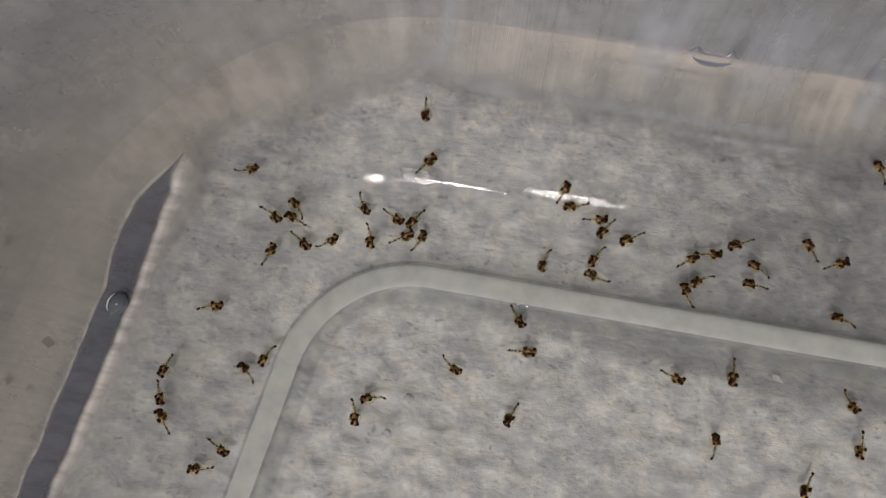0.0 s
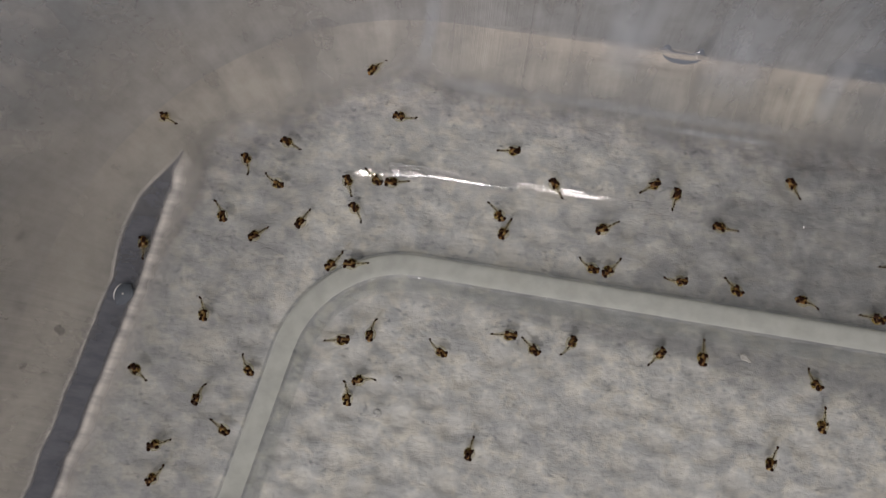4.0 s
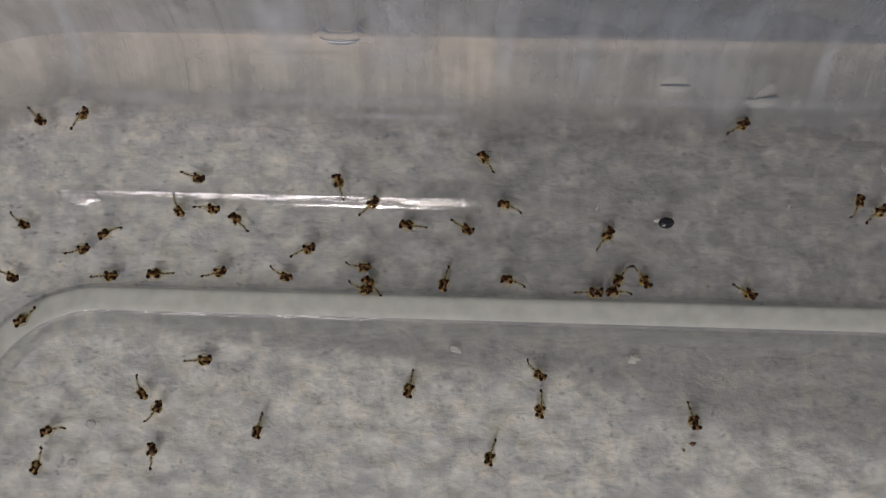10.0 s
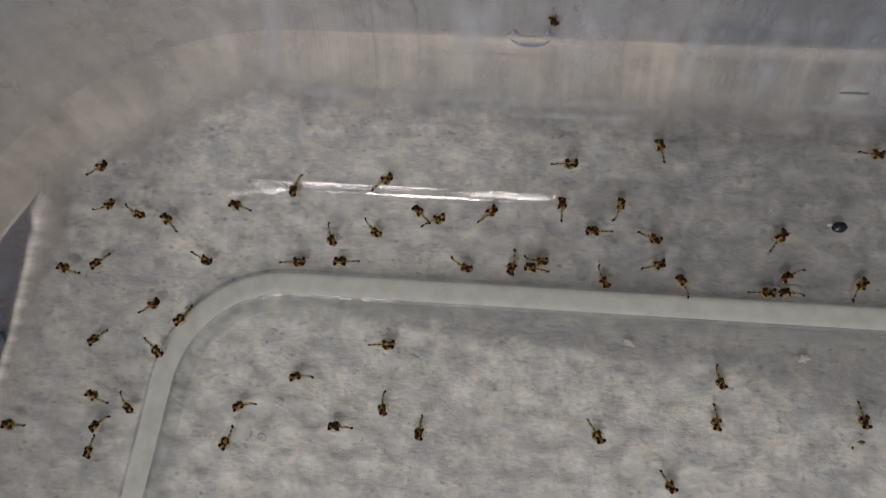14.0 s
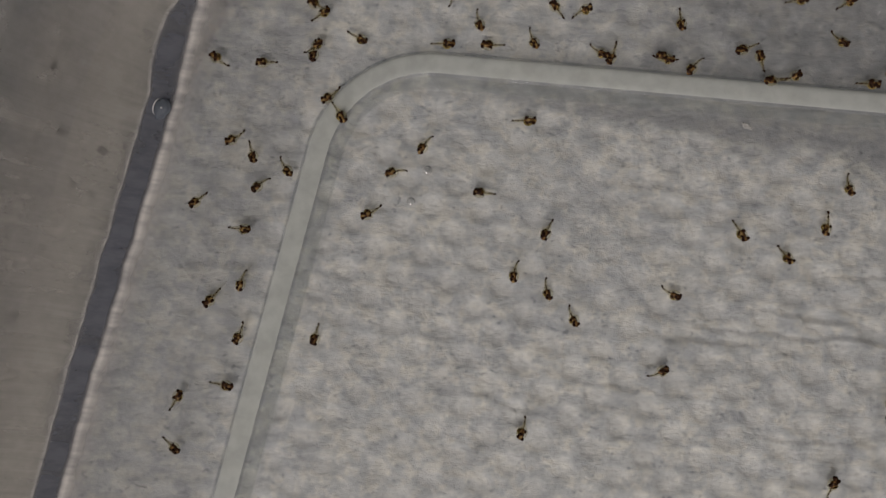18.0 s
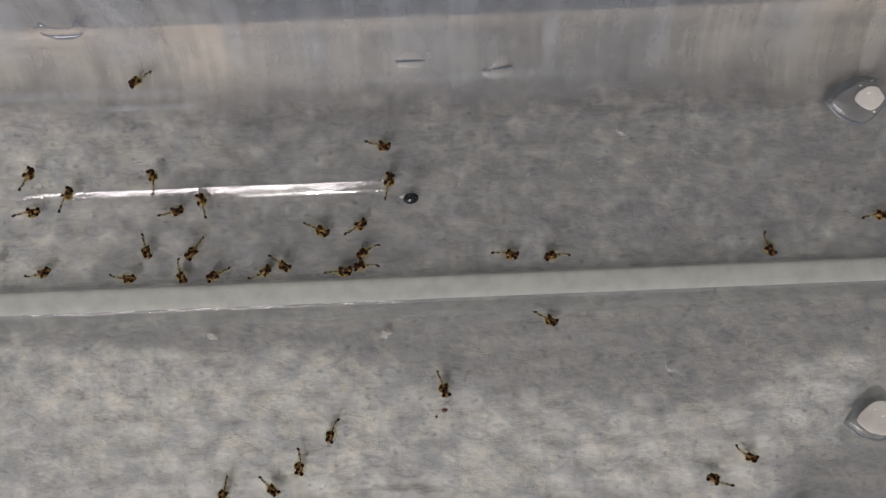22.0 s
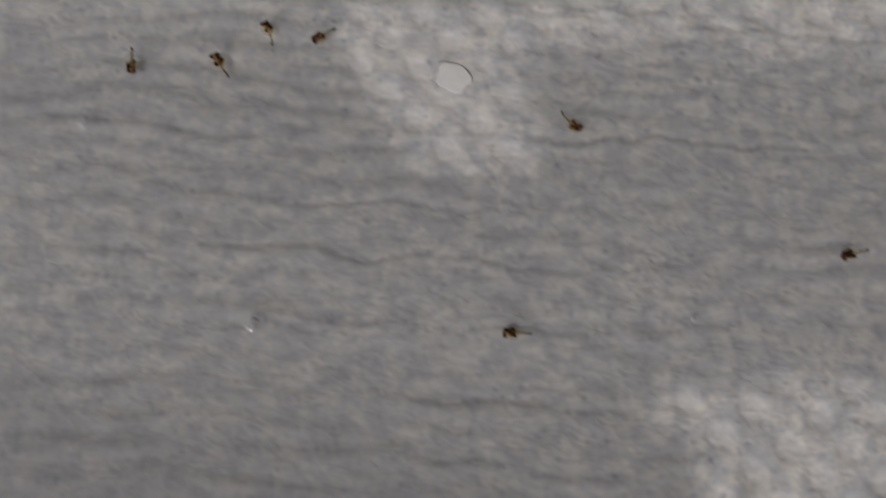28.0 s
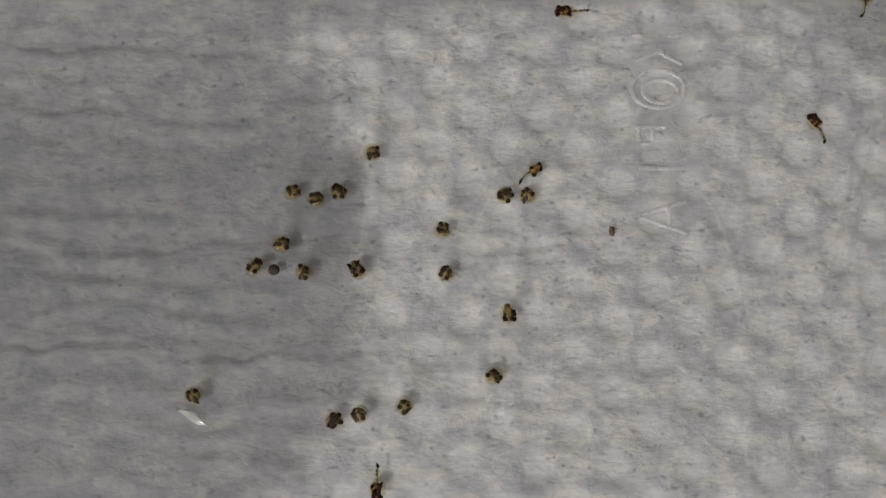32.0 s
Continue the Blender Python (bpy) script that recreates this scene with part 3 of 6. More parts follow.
    dd = np.hypot((off - np.round(off)) * pitch, ry - row * gap)
    even = np.clip(0.5 + 0.8 * smooth_noise(px, py, 30, 41) + 0.0025 * (px - 40) + 0.35 * np.clip((-8 - py) / 25, 0, 1), 0.2, 1)
    dots = np.exp(-(dd / 2.0) ** 5) * even
    lanes = np.cos(2 * np.pi * (py + smooth_noise(px * 0.6, py, 9, 17) * 5.0 + smooth_noise(px * 0.5, py, 4, 18) * 2.0) / 4.2) * (0.4 + smooth_noise(px * 0.4, py, 7, 19))
    crease = smooth_noise(px * 0.16, py + smooth_noise(px, py, 12, 10) * 4, 2.2, 11) + 0.5 * smooth_noise(px * 0.3, py, 1.1, 12)
    calm = np.clip((-55 - py) / 30, 0.25, 1)
    h = -0.46 * dots * (1 - 0.85 * limp) + 0.17 * np.maximum(wet, limp) * calm * lanes
    h += (0.30 + 0.36 * wet * calm) * crease * 0.5 + smooth_noise(px, py, 26, 13) * 0.16 + smooth_noise(px + 0.4 * py, py - 0.4 * px, 1.5, 14) * 0.10 + smooth_noise(px * 0.4 + 0.2 * py, py - 0.1 * px, 1.0, 15) * 0.06
    for x0, x1, y0, amp in FOLDS:
        run = (0.85 + 0.9 * smooth_noise(px, py * 0, 7, int(50 + y0) % 90)) * np.clip((px - x0 + 4) / 8, 0, 1) * np.clip((x1 + 4 - px) / 8, 0, 1)
        line = py - (y0 + smooth_noise(px, py * 0, 11, int(20 + y0) % 90) * 2.6 + smooth_noise(px, py * 0, 3.5, 21) * 1.0)
        line = np.clip(line, -40, 40)
        h += run * amp * np.where(line < 0, 0.8 * np.exp(line / 2.2), -0.75 * np.exp(-line / 0.8))
    h += 0.3 * np.clip(0.5 + seam / 0.9, 0, 1) * np.exp(-np.clip(seam, 0, 60) / 3.5) * np.clip((px - 80) / 10, 0, 1) - 0.05 * np.exp(-(np.clip(seam, -30, 30) + 0.9) ** 2 / 0.5)
    flat = np.exp(-(np.hypot(px - 186.1, (py + 131.8) * 1.2) / 5.0) ** 6)
    z = -1.15 + np.clip(h * (1 - flat), -0.62, 0.62)
    # the sheet ends under the container's wall
    keep = rim + smooth_noise(px, py, 6, 31) * 4 + smooth_noise(px, py, 1.5, 32) * 1.5 < 33.5 + 12 * np.clip((py + 6) / 30, 0, 1)
    n, k = px.shape
    co = np.stack([px, py, z], -1).reshape(-1, 3) * MM
    idx = np.arange(n * k).reshape(n, k)
    faces = np.stack([idx[:-1, :-1], idx[:-1, 1:], idx[1:, 1:], idx[1:, :-1]], -1).reshape(-1, 4)
    faces = faces[(keep[:-1, :-1] & keep[1:, 1:]).ravel()]
    me = bpy.data.meshes.new("paper_towel")
    me.from_pydata(co.tolist(), [], faces.tolist())
    at = me.attributes.new("wetness", "FLOAT", "POINT")
    at.data.foreach_set("value", wet.ravel().astype(np.float32))
    dot_at = me.attributes.new("embossing", "FLOAT", "POINT")
    dot_at.data.foreach_set("value", (dots * 0.66 * (1 - 0.25 * wet) * (1 - 0.6 * limp)).ravel().astype(np.float32))
    me.polygons.foreach_set("use_smooth", np.ones(len(me.polygons), bool))
    me.materials.append(PAPER)
    return tagged(new("paper_towel", me), "white embossed paper towel, partly soaked and creased", "paper towel")


paper_towel()


# ---- fish larvae ----
def lathe(profile, segs=10, flat=1.0, axis_y=0.0):
    """A body along +x from (x, radius) points in mm."""
    bm = bmesh.new()
    rings = []
    for x, r in profile:
        rings.append([bm.verts.new((x * MM, (axis_y + r * math.cos(2 * math.pi * k / segs)) * MM, r * flat * math.sin(2 * math.pi * k / segs) * MM)) for k in range(segs)])
    for a, b in zip(rings, rings[1:]):
        for k in range(segs):
            bm.faces.new((a[k], a[(k + 1) % segs], b[(k + 1) % segs], b[k]))
    bm.faces.new(rings[0]), bm.faces.new(rings[-1])
    bmesh.ops.recalc_face_normals(bm, faces=bm.faces)
    return bm


def blob(x, y, z, r, sx=1.0, sy=1.0, sz=1.0, sub=2):
    bm = bmesh.new()
    bmesh.ops.create_icosphere(bm, subdivisions=sub, radius=r * MM, matrix=Matrix.Translation((x * MM, y * MM, z * MM)) @ Matrix.Diagonal((sx, sy, sz, 1)))
    return bm


def larva_skin():
    m, nt, out = nodes_of("larva_skin")
    info = nt.nodes.new("ShaderNodeObjectInfo")
    tc = nt.nodes.new("ShaderNodeTexCoord")
    shift = nt.nodes.new("ShaderNodeVectorMath")
    shift.operation = "ADD"
    nt.links.new(tc.outputs["Object"], shift.inputs[0])
    nt.links.new(info.outputs["Random"], shift.inputs[1])
    v = noise_tex(nt, shift.outputs[0], 1700.0, 4.0)
    col = ramp(nt, v, [(0.40, (0.02, 0.009, 0.004)), (0.46, (0.07, 0.03, 0.01)), (0.54, (0.17, 0.095, 0.03)), (0.72, (0.38, 0.28, 0.115))])
    p = add(nt, "ShaderNodeBsdfPrincipled", Roughness=0.45, Specular_IOR_Level=0.15)
    nt.links.new(col, p.inputs["Base Color"])
    nt.links.new(p.outputs[0], out.inputs[0])
    return m


SKIN = larva_skin()
PIGMENT = plain("dark_pigment", (0.022, 0.0095, 0.0055), 0.65, 0, 0.3, 3000, 0.08)
TAIL_FILM = clear_plastic("amber_tail_tissue", 0.2, (0.26, 0.19, 0.08), (0.95, 0.92, 0.82), False, 0.3, 0.0)


def bent(bm, k):
    """Curves a body sideways: k is the bend in 1/mm, from x = 0.6 mm on."""
    for v in bm.verts:
        x = v.co.x / MM - 0.6
        if x > 0:
            v.co.y += k * x * x * MM
    return bm


def lumpy(bm, much, seed):
    """Makes a small body uneven."""
    off = Vector((seed * 17.3, seed * 5.1, seed * 9.7))
    for v in bm.verts:
        d = noise.noise_vector(v.co / MM * 2.6 + off)
        v.co += d * much * 0.35 * MM
    return bm


def film(profile):
    """A thin gently domed membrane along x from (x, half width) points in mm."""
    bm, last = bmesh.new(), None
    for x, r in profile:
        row = [bm.verts.new((x * MM, r * u * MM, -0.12 * abs(u) * r * MM)) for u in (-1, -0.5, 0, 0.5, 1)]
        if last:
            for k in range(4):
                bm.faces.new((last[k], last[k + 1], row[k + 1], row[k]))
        last = row
    return bm


def larva(bend, scale, label):
    ob = tagged(new("fish_larva"), label, "fish larva", "fish larvae in the container")
    s = scale
    part("body", bent(lumpy(lathe([(-1.0 * s, 0.14), (-0.86 * s, 0.33), (-0.5 * s, 0.43), (-0.1 * s, 0.44), (0.35 * s, 0.48), (0.7 * s, 0.38), (0.92 * s, 0.2), (1.02 * s, 0.08)], 14, 0.7), 0.5, bend), bend), SKIN, ob)
    part("yolk_sac", lumpy(blob(0.30 * s, 0.22, -0.16, 0.60 * s, 1.2, 1.1, 0.5), 0.5, 3 + bend), YOLK, ob, "amber yolk under the belly")
    for side in (-1, 1):
        part("eye", blob((-0.62 + 0.07 * side) * s, side * 0.42 * s, 0.2, 0.28 * s), PIGMENT, ob, "black round eye")
    part("crown_patch", lumpy(blob(-0.1 * s, 0.3, 0.3, 0.25 * s, 1.3, 0.8, 0.5), 1.2, 7 + bend), PIGMENT, ob, "dark patch on the head")
    part("back_patch", lumpy(blob(0.6 * s, -0.32, 0.26, 0.25 * s, 1.5, 0.8, 0.5), 1.2, 9 + bend), PIGMENT, ob, "dark patch on the back")
    part("belly_patch", lumpy(blob(0.5 * s, 0.55, 0.1, 0.22 * s, 1.2, 1.0, 0.5), 1.3, 11 + bend), PIGMENT, ob, "dark patch on the belly")
    for at, big in ((1.35, 0.08), (2.35, 0.085)):
        part("tail_spot", bent(lumpy(blob(at * s, 0.03, 0.06, big, 1.5), 0.6, at + bend), bend), PIGMENT, ob, "dark spot on the tail")
    part("fin_fold", bent(film([(-0.75 * s, 0.4), (-0.4 * s, 0.85), (0.25 * s, 1.02), (0.9 * s, 0.86), (1.25 * s, 0.46), (1.7 * s, 0.32), (2.3 * s, 0.24), (2.8 * s, 0.17), (3.1 * s, 0.05)]), bend), FIN_FILM, ob, "clear yellowish fin fold")
    part("tail", bent(lathe([(0.95 * s, 0.15), (1.3 * s, 0.09), (1.8 * s, 0.07), (2.3 * s, 0.055), (2.8 * s, 0.045), (3.2 * s, 0.03)], 6, 1.3), bend), TAIL_FILM, ob, "thin amber tail")
    part("tail_spot", bent(lumpy(blob((1.9 + 3 * bend) * s, 0.03, 0.06, 0.11, 1.3), 0.6, 5 + bend), bend), PIGMENT, ob, "dark spot on the tail")
    part("tail_tip", bent(lumpy(blob(2.9 * s, 0, 0.06, 0.2, 1.2), 0.6, 6 + bend), bend), PIGMENT, ob, "dark tail tip")
    return ob


FIN_FILM = clear_plastic("fin_film", 0.2, (0.50, 0.44, 0.22), (0.96, 0.94, 0.84), False, 0.3, 0.0)
YOLK = clear_plastic("amber_yolk", 0.5, (0.34, 0.25, 0.09), (0.92, 0.85, 0.62), False, 0.3, 0.0)
CREAM = plain("cream_egg_yolk", (0.19, 0.145, 0.065), 0.5, 0, 0.6, 2200, 0.15)
KINDS = [larva(0.0, 1.0, "tiny yellow-brown fish larva with dark eyes and spotted tail"),
         larva(0.09, 1.04, "tiny brown fish larva with a tail curved aside"),
         larva(-0.1, 0.96, "small amber fish larva with a bent spotted tail"),
         larva(0.03, 1.1, "slender dark fish larva with a nearly straight tail")]
WAYS = []


def swim(rows):
    """One larva's whole way: seconds, place in mm, heading of the tail in degrees."""
    WAYS.append(rows)


def key_larvae():
    """Makes a larva for each way, then keys them all."""
    spare, made = list(KINDS), []
    for k, rows in enumerate(WAYS):
        kind = KINDS[(k * 7 + k // 3) % 4]
        if kind in spare:
            spare.remove(kind)
            made.append(kind)
        else:
            made.append(copy_thing(kind, pose(0, 0, 0)))
    for ob, rows in zip(made, WAYS):
        walk(ob, [(t, pose(x * MM, y * MM, z * MM, 0, 0, turn)) for t, x, y, z, turn in rows])


# ---- eggs ----
SHELL = clear_plastic("egg_shell", 0.05, (0.62, 0.55, 0.30), (0.96, 0.94, 0.84), False, 0.12, 0.01)


def egg(label, seed, radius=1.13, long=1.0):
    """A clear ball with a mottled yolk, a curled embryo, two eyes and uneven dark patches."""
    rnd = random.Random(seed)
    ob = tagged(new("fish_egg"), label, "fish egg", "fish eggs on the container floor")
    part("shell", blob(0, 0, 0, radius, long, 1, 0.92, 3), SHELL, ob, "clear pale shell")
    part("yolk", lumpy(blob(0.0, 0.0, -0.3, radius * 0.7, long, 1, 0.72, 3), 0.4, seed), CREAM, ob, "cream mottled yolk")
    part("embryo", lumpy(bent(lathe([(-0.8, 0.15), (-0.62, 0.38), (-0.1, 0.46), (0.3, 0.42), (0.8, 0.2)], 12, 0.8), rnd.choice((-0.4, 0.4))), 0.9, seed + 4), SKIN, ob, "curled brown embryo")
    ob.children[-1].matrix_basis = pose(0, 0, 0.00042, 0, 0, rnd.uniform(-20, 20))
    for side in (-1, 1):
        part("eye", blob(-0.52 + rnd.uniform(-0.1, 0.1), side * 0.42, 0.55, 0.31), PIGMENT, ob, "black round eye")
    for k in range(rnd.choice((4, 5, 5))):
        a, far = rnd.uniform(-2.2, 2.2), rnd.uniform(0.3, 0.78)
        part("pigment_patch", lumpy(blob(far * math.cos(a) * long, far * math.sin(a), 0.82 - 0.45 * far, rnd.uniform(0.2, 0.32), 1.3, 0.9, 0.7), 1.1, seed + k), PIGMENT, ob, "dark pigment patch")
    return ob


EGGS = [(228.7, -193.6), (219.1, -198.7), (222.0, -199.6), (224.8, -198.6), (218.0, -205.2), (220.9, -208.5), (237.6, -203.2), (238.1, -208.5),
        (245.2, -198.7), (247.9, -198.7), (243.9, -220.6), (233.4, -224.3), (228.1, -225.3), (225.1, -226.0), (208.4, -223.4)]
egg_kinds = [egg("round clear fish egg with a dark curled embryo", 3 + k) for k in range(5)]
for n, (x, y) in enumerate(EGGS):
    m = pose(x * MM, y * MM, 1.02 * MM, (n * 47) % 40 - 20, (n * 31) % 40 - 20, (n * 83 + 200) % 360)
    if n < 5:
        egg_kinds[n].matrix_basis = m
    else:
        copy_thing(egg_kinds[n % 5], m)
for k, (x, y, turn) in enumerate(((214.8, -208.0, 70), (245.6, -213.3, 95), (227.3, -208.2, 120))):
    hatching = egg("stretched fish egg with the larva half hatched", 20 + k, 0.98, 1.35)
    hatching.matrix_basis = pose(x * MM, y * MM, 0.95 * MM, 0, 0, turn)
    hatching.children[0].matrix_basis = pose(0.0003, 0, 0)
newborn = larva(0.2, 0.85, "just hatched fish larva beside two eggs")
newborn.matrix_basis = pose(0.2490, -0.1953, 0.0008, 0, 0, 205)


# ---- bubbles, drops and crumbs ----
def pebble(name, label, category, x, y, z, sx, sy, sz, material, seed, rough=0.25, turn=0, group=""):
    """A small uneven lump, sizes in mm."""
    bm = bmesh.new()
    bmesh.ops.create_icosphere(bm, subdivisions=3, radius=0.5)
    rnd = random.Random(seed)
    off = Vector((rnd.random() * 50, rnd.random() * 50, rnd.random() * 50))
    for v in bm.verts:
        v.co *= 1 + rough * noise.noise(v.co * 3 + off)
        v.co.x, v.co.y, v.co.z = v.co.x * sx * MM, v.co.y * sy * MM, (v.co.z + 0.5) * sz * MM
    ob = tagged(obj(name, bm, material), label, category, group)
    ob.matrix_basis = pose(x * MM, y * MM, z * MM, 0, 0, turn)
    return ob


PALE = plain("white_flake", (0.80, 0.79, 0.77), 0.8, 0, 0.06, 900, 0.1)
FLAKE = clear_plastic("pale_flake", 0.38, (0.72, 0.72, 0.68), (0.95, 0.95, 0.93))
# Dark tint that paints the shade inside drops and bubbles.
DROP_SHADE = clear_plastic("painted_drop_shade", 0.25, (0.17, 0.19, 0.22), (0.75, 0.78, 0.8), False, 0.05)
BUBBLE = clear_plastic("bubble_film", 0.07, (0.85, 0.86, 0.86), (0.96, 0.97, 0.97), False, 0.03)
BLACK = plain("glossy_black", (0.012, 0.016, 0.02), 0.25, 0, 0.3, 2000)
RUST = plain("rust_crumb", (0.13, 0.06, 0.03), 0.6, 0, 0.3, 2500)
DRAB = plain("drab_speck", (0.07, 0.055, 0.045), 0.6, 0, 0.3, 2500)
OLIVE = plain("olive_egg", (0.055, 0.05, 0.036), 0.7, 0, 0.3, 2500, 0.1)
ORANGE = fading_film("orange_stain", (0.38, 0.22, 0.10), (0.48, 0.30, 0.15), (1, 1, 1))


def bubble(x, y, r):
    ob = tagged(new("air_bubble"), "tiny clear air bubble on the container floor", "bubble", "air bubbles on the floor")
    bm = bmesh.new()
    bmesh.ops.create_uvsphere(bm, u_segments=18, v_segments=10, radius=r * MM)
    for v in bm.verts:
        v.co.z = max(v.co.z, -0.3 * r * MM) * 0.7
    part("film", bm, BUBBLE, ob)
    bm = bmesh.new()
    rings = []
    for k in range(22):
        a = 2 * math.pi * k / 22
        rings.append([bm.verts.new(((r + 0.08 * math.cos(b)) * math.cos(a) * MM, (r + 0.08 * math.cos(b)) * math.sin(a) * MM, (0.08 + 0.08 * math.sin(b)) * MM)) for b in [i * math.pi / 3 for i in range(6)]])
    for k in range(22):
        for i in range(6):
            bm.faces.new((rings[k][i], rings[k][(i + 1) % 6], rings[(k + 1) % 22][(i + 1) % 6], rings[(k + 1) % 22][i]))
    part("rim", bm, HALF_GLEAM, ob, "pale rim")
    # The bubble's highlight and shaded side are painted sheets.
    bm, last = bmesh.new(), None
    for k in range(9):
        a = 3.4 + 1.5 * k / 8
        fat = 0.14 * math.sin(math.pi * k / 8) + 0.01
        row = [bm.verts.new((r * f * math.cos(a) * MM, r * f * math.sin(a) * MM, 0.5 * r * MM)) for f in (0.9 - fat, 0.9)]
        if last:
            bm.faces.new((last[0], last[1], row[1], row[0]))
        last = row
    part("crescent", bm, EDGE_LIGHT, ob, "crescent of light painted white")
    bm, last = bmesh.new(), None
    for k in range(11):
        a = 0.2 + 2.5 * k / 10
        fat = 0.16 * math.sin(math.pi * k / 10) + 0.01
        row = [bm.verts.new((r * f * math.cos(a) * MM, r * f * math.sin(a) * MM, 0.45 * r * MM)) for f in (0.92 - fat, 0.92)]
        if last:
            bm.faces.new((last[0], last[1], row[1], row[0]))
        last = row
    part("dark_side", bm, DROP_SHADE, ob, "shade painted on the bubble's side")
    ob.matrix_basis = pose(x * MM, y * MM, (0.25 * r + (0.72 if y > 15 else 0)) * MM)


for x, y, r in ((0.0, -21.2, 0.75), (-2.4, -27.1, 0.7), (120.8, 21.6, 1.0), (159.6, -170.5, 1.1), (126.5, -15.5, 0.8), (222.7, -166.3, 0.55), (159.9, -179.0, 0.35),
                (131.7, -141.8, 0.9), (164.4, -40.7, 0.4)):
    bubble(x, y, r)
for n, (x, y, sx, sy, turn) in enumerate(((55.6, -8.1, 1.7, 0.8, 150), (82.5, -8.8, 1.5, 1.3, 0), (139.7, -50.9, 3.2, 2.0, 10), (186.4, -131.6, 6.0, 4.2, 160), (208.1, -226.0, 3.0, 1.0, 150),
                                          (131.2, -46.8, 2.2, 0.7, 60), (127.2, -47.8, 2.0, 0.6, 20), (258.9, -170.7, 3.0, 1.2, 160))):
    pebble("pale_flake", "pale translucent flake of shed skin on the floor", "flake", x, y, -1.06 if sx > 5 else 0.02, sx, sy, 0.09 if sx > 5 else 0.1, PALE if sx > 5 else FLAKE, n, 0.35 if sx > 5 else 0.9, turn, "pale flakes on the floor")
pellet = tagged(new("black_snail"), "tiny glossy black pellet with a pale end", "pellet")
part("shell", blob(0, 0, 0.75, 0.95, 1.3, 0.95, 0.8), BLACK, pellet)
part("pale_tip", blob(-1.3, 0.5, 0.6, 0.38, 1.4, 0.8, 0.8), FLAKE, pellet, "pale tip")
pellet.matrix_basis = pose(87.3 * MM, 12.1 * MM, 0.02 * MM, 0, 0, 8)
for n, (x, y, s, mat) in enumerate(((91.2, -20.9, 0.9, RUST), (90.6, -37.2, 0.6, RUST), (258.4, -202.9, 1.1, RUST), (143.7, -116.4, 0.8, DRAB), (134.9, -113.3, 1.5, DRAB), (89.9, -21.9, 0.5, DRAB))):
    pebble("crumb", "minute rust-brown crumb on the container floor", "crumb", x, y, 0.02, s, s * 0.65, s * 0.6, mat, 40 + n, 0.6, n * 50, "crumbs on the floor")
pebble("dark_egg", "small unhatched dull grey-green egg", "fish egg", 217.1, -208.3, 0.02, 1.35, 1.35, 1.2, OLIVE, 60, 0.1)
for n, (x, y) in enumerate(((152.9, -55.3), (183.2, -66.0))):
    bm, rings = bmesh.new(), []
    layer = bm.verts.layers.float.new("veil")
    for r, veil in ((0.1, 0.6), (0.8, 0.55), (1.4, 0.35), (2.1, 0.0)):
        ring = []
        for k in range(18):
            a = 2 * math.pi * k / 18
            wide = r * (1 + 0.35 * noise.noise(Vector((math.cos(a) * 1.5, math.sin(a) * 1.5, n * 7))))
            v = bm.verts.new((wide * math.cos(a) * MM, wide * math.sin(a) * MM, 0))
            v[layer] = veil
            ring.append(v)
        rings.append(ring)
    bm.faces.new(rings[0])
    for p, q in zip(rings, rings[1:]):
        for k in range(18):
            bm.faces.new((p[k], q[k], q[(k + 1) % 18], p[(k + 1) % 18]))
    tagged(obj("food_stain", bm, ORANGE), "soft orange food stain under the base", "stain").matrix_basis = pose(x * MM, y * MM, -0.47 * MM)


for n, (x, y, s) in enumerate(((-57, -12, 2.4), (-68, -20, 2.4), (-71, -8, 1.8), (-61, -31, 1.6), (-60, -23, 2.0), (-54, 6, 1.5), (-73, -55, 2.2), (-65, -30, 1.7), (-69, -42, 1.5))):
    pebble("smudge", "dull dark smudge on the table beside the container", "smudge", x, y, -1.89, s, s * 0.7, 0.12, DRAB, 90 + n, 0.5, n * 37, "smudges on the table")


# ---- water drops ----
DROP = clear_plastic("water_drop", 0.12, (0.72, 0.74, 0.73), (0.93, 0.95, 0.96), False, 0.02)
# Light and dark refracted in the drops, painted as pale and dark parts.
DROP_CORE = clear_plastic("painted_drop_gleam", 0.58, (0.9, 0.88, 0.83), (0.97, 0.97, 0.96), False, 0.05)
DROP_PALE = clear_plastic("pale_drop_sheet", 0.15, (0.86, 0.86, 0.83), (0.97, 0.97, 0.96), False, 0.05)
DROP_RIM = clear_plastic("painted_drop_rim", 0.6, (0.19, 0.215, 0.25), (0.6, 0.66, 0.7), False, 0.03)


def drop(x, y, z, w, d, h, m_tilt, turn=0, core=(0.08, 0.08, 0.72), label="clear water drop with a bright core and dark rim"):
    """A flat dome with a pointed end; sizes in mm."""
    ob = tagged(new("water_drop"), label, "water drop", "water drops in the container")

    def edge(a, r):
        r *= 1 + 0.13 * noise.noise(Vector((math.cos(a) * 1.6 + x, math.sin(a) * 1.6, y)))
        px = math.cos(a) * (1 + 0.22 * max(0, -math.cos(a)) ** 6)
        return r * w / 2 * px, r * d / 2 * math.sin(a) * (1 - 0.12 * math.cos(2 * a))

    def dome(r0, hh, lift, cx=0.0, cy=0.0, rings=6, seg=28, z_low=0.0):
        bm = bmesh.new()
        rows = []
        for i in range(rings):
            u = i / rings
            rr, zz = r0 * math.cos(u * math.pi / 2), hh * math.sin(u * math.pi / 2)
            rows.append([bm.verts.new(((edge(2 * math.pi * k / seg, rr)[0] + cx) * MM, (edge(2 * math.pi * k / seg, rr)[1] + cy) * MM, (zz + lift) * MM)) for k in range(seg)])
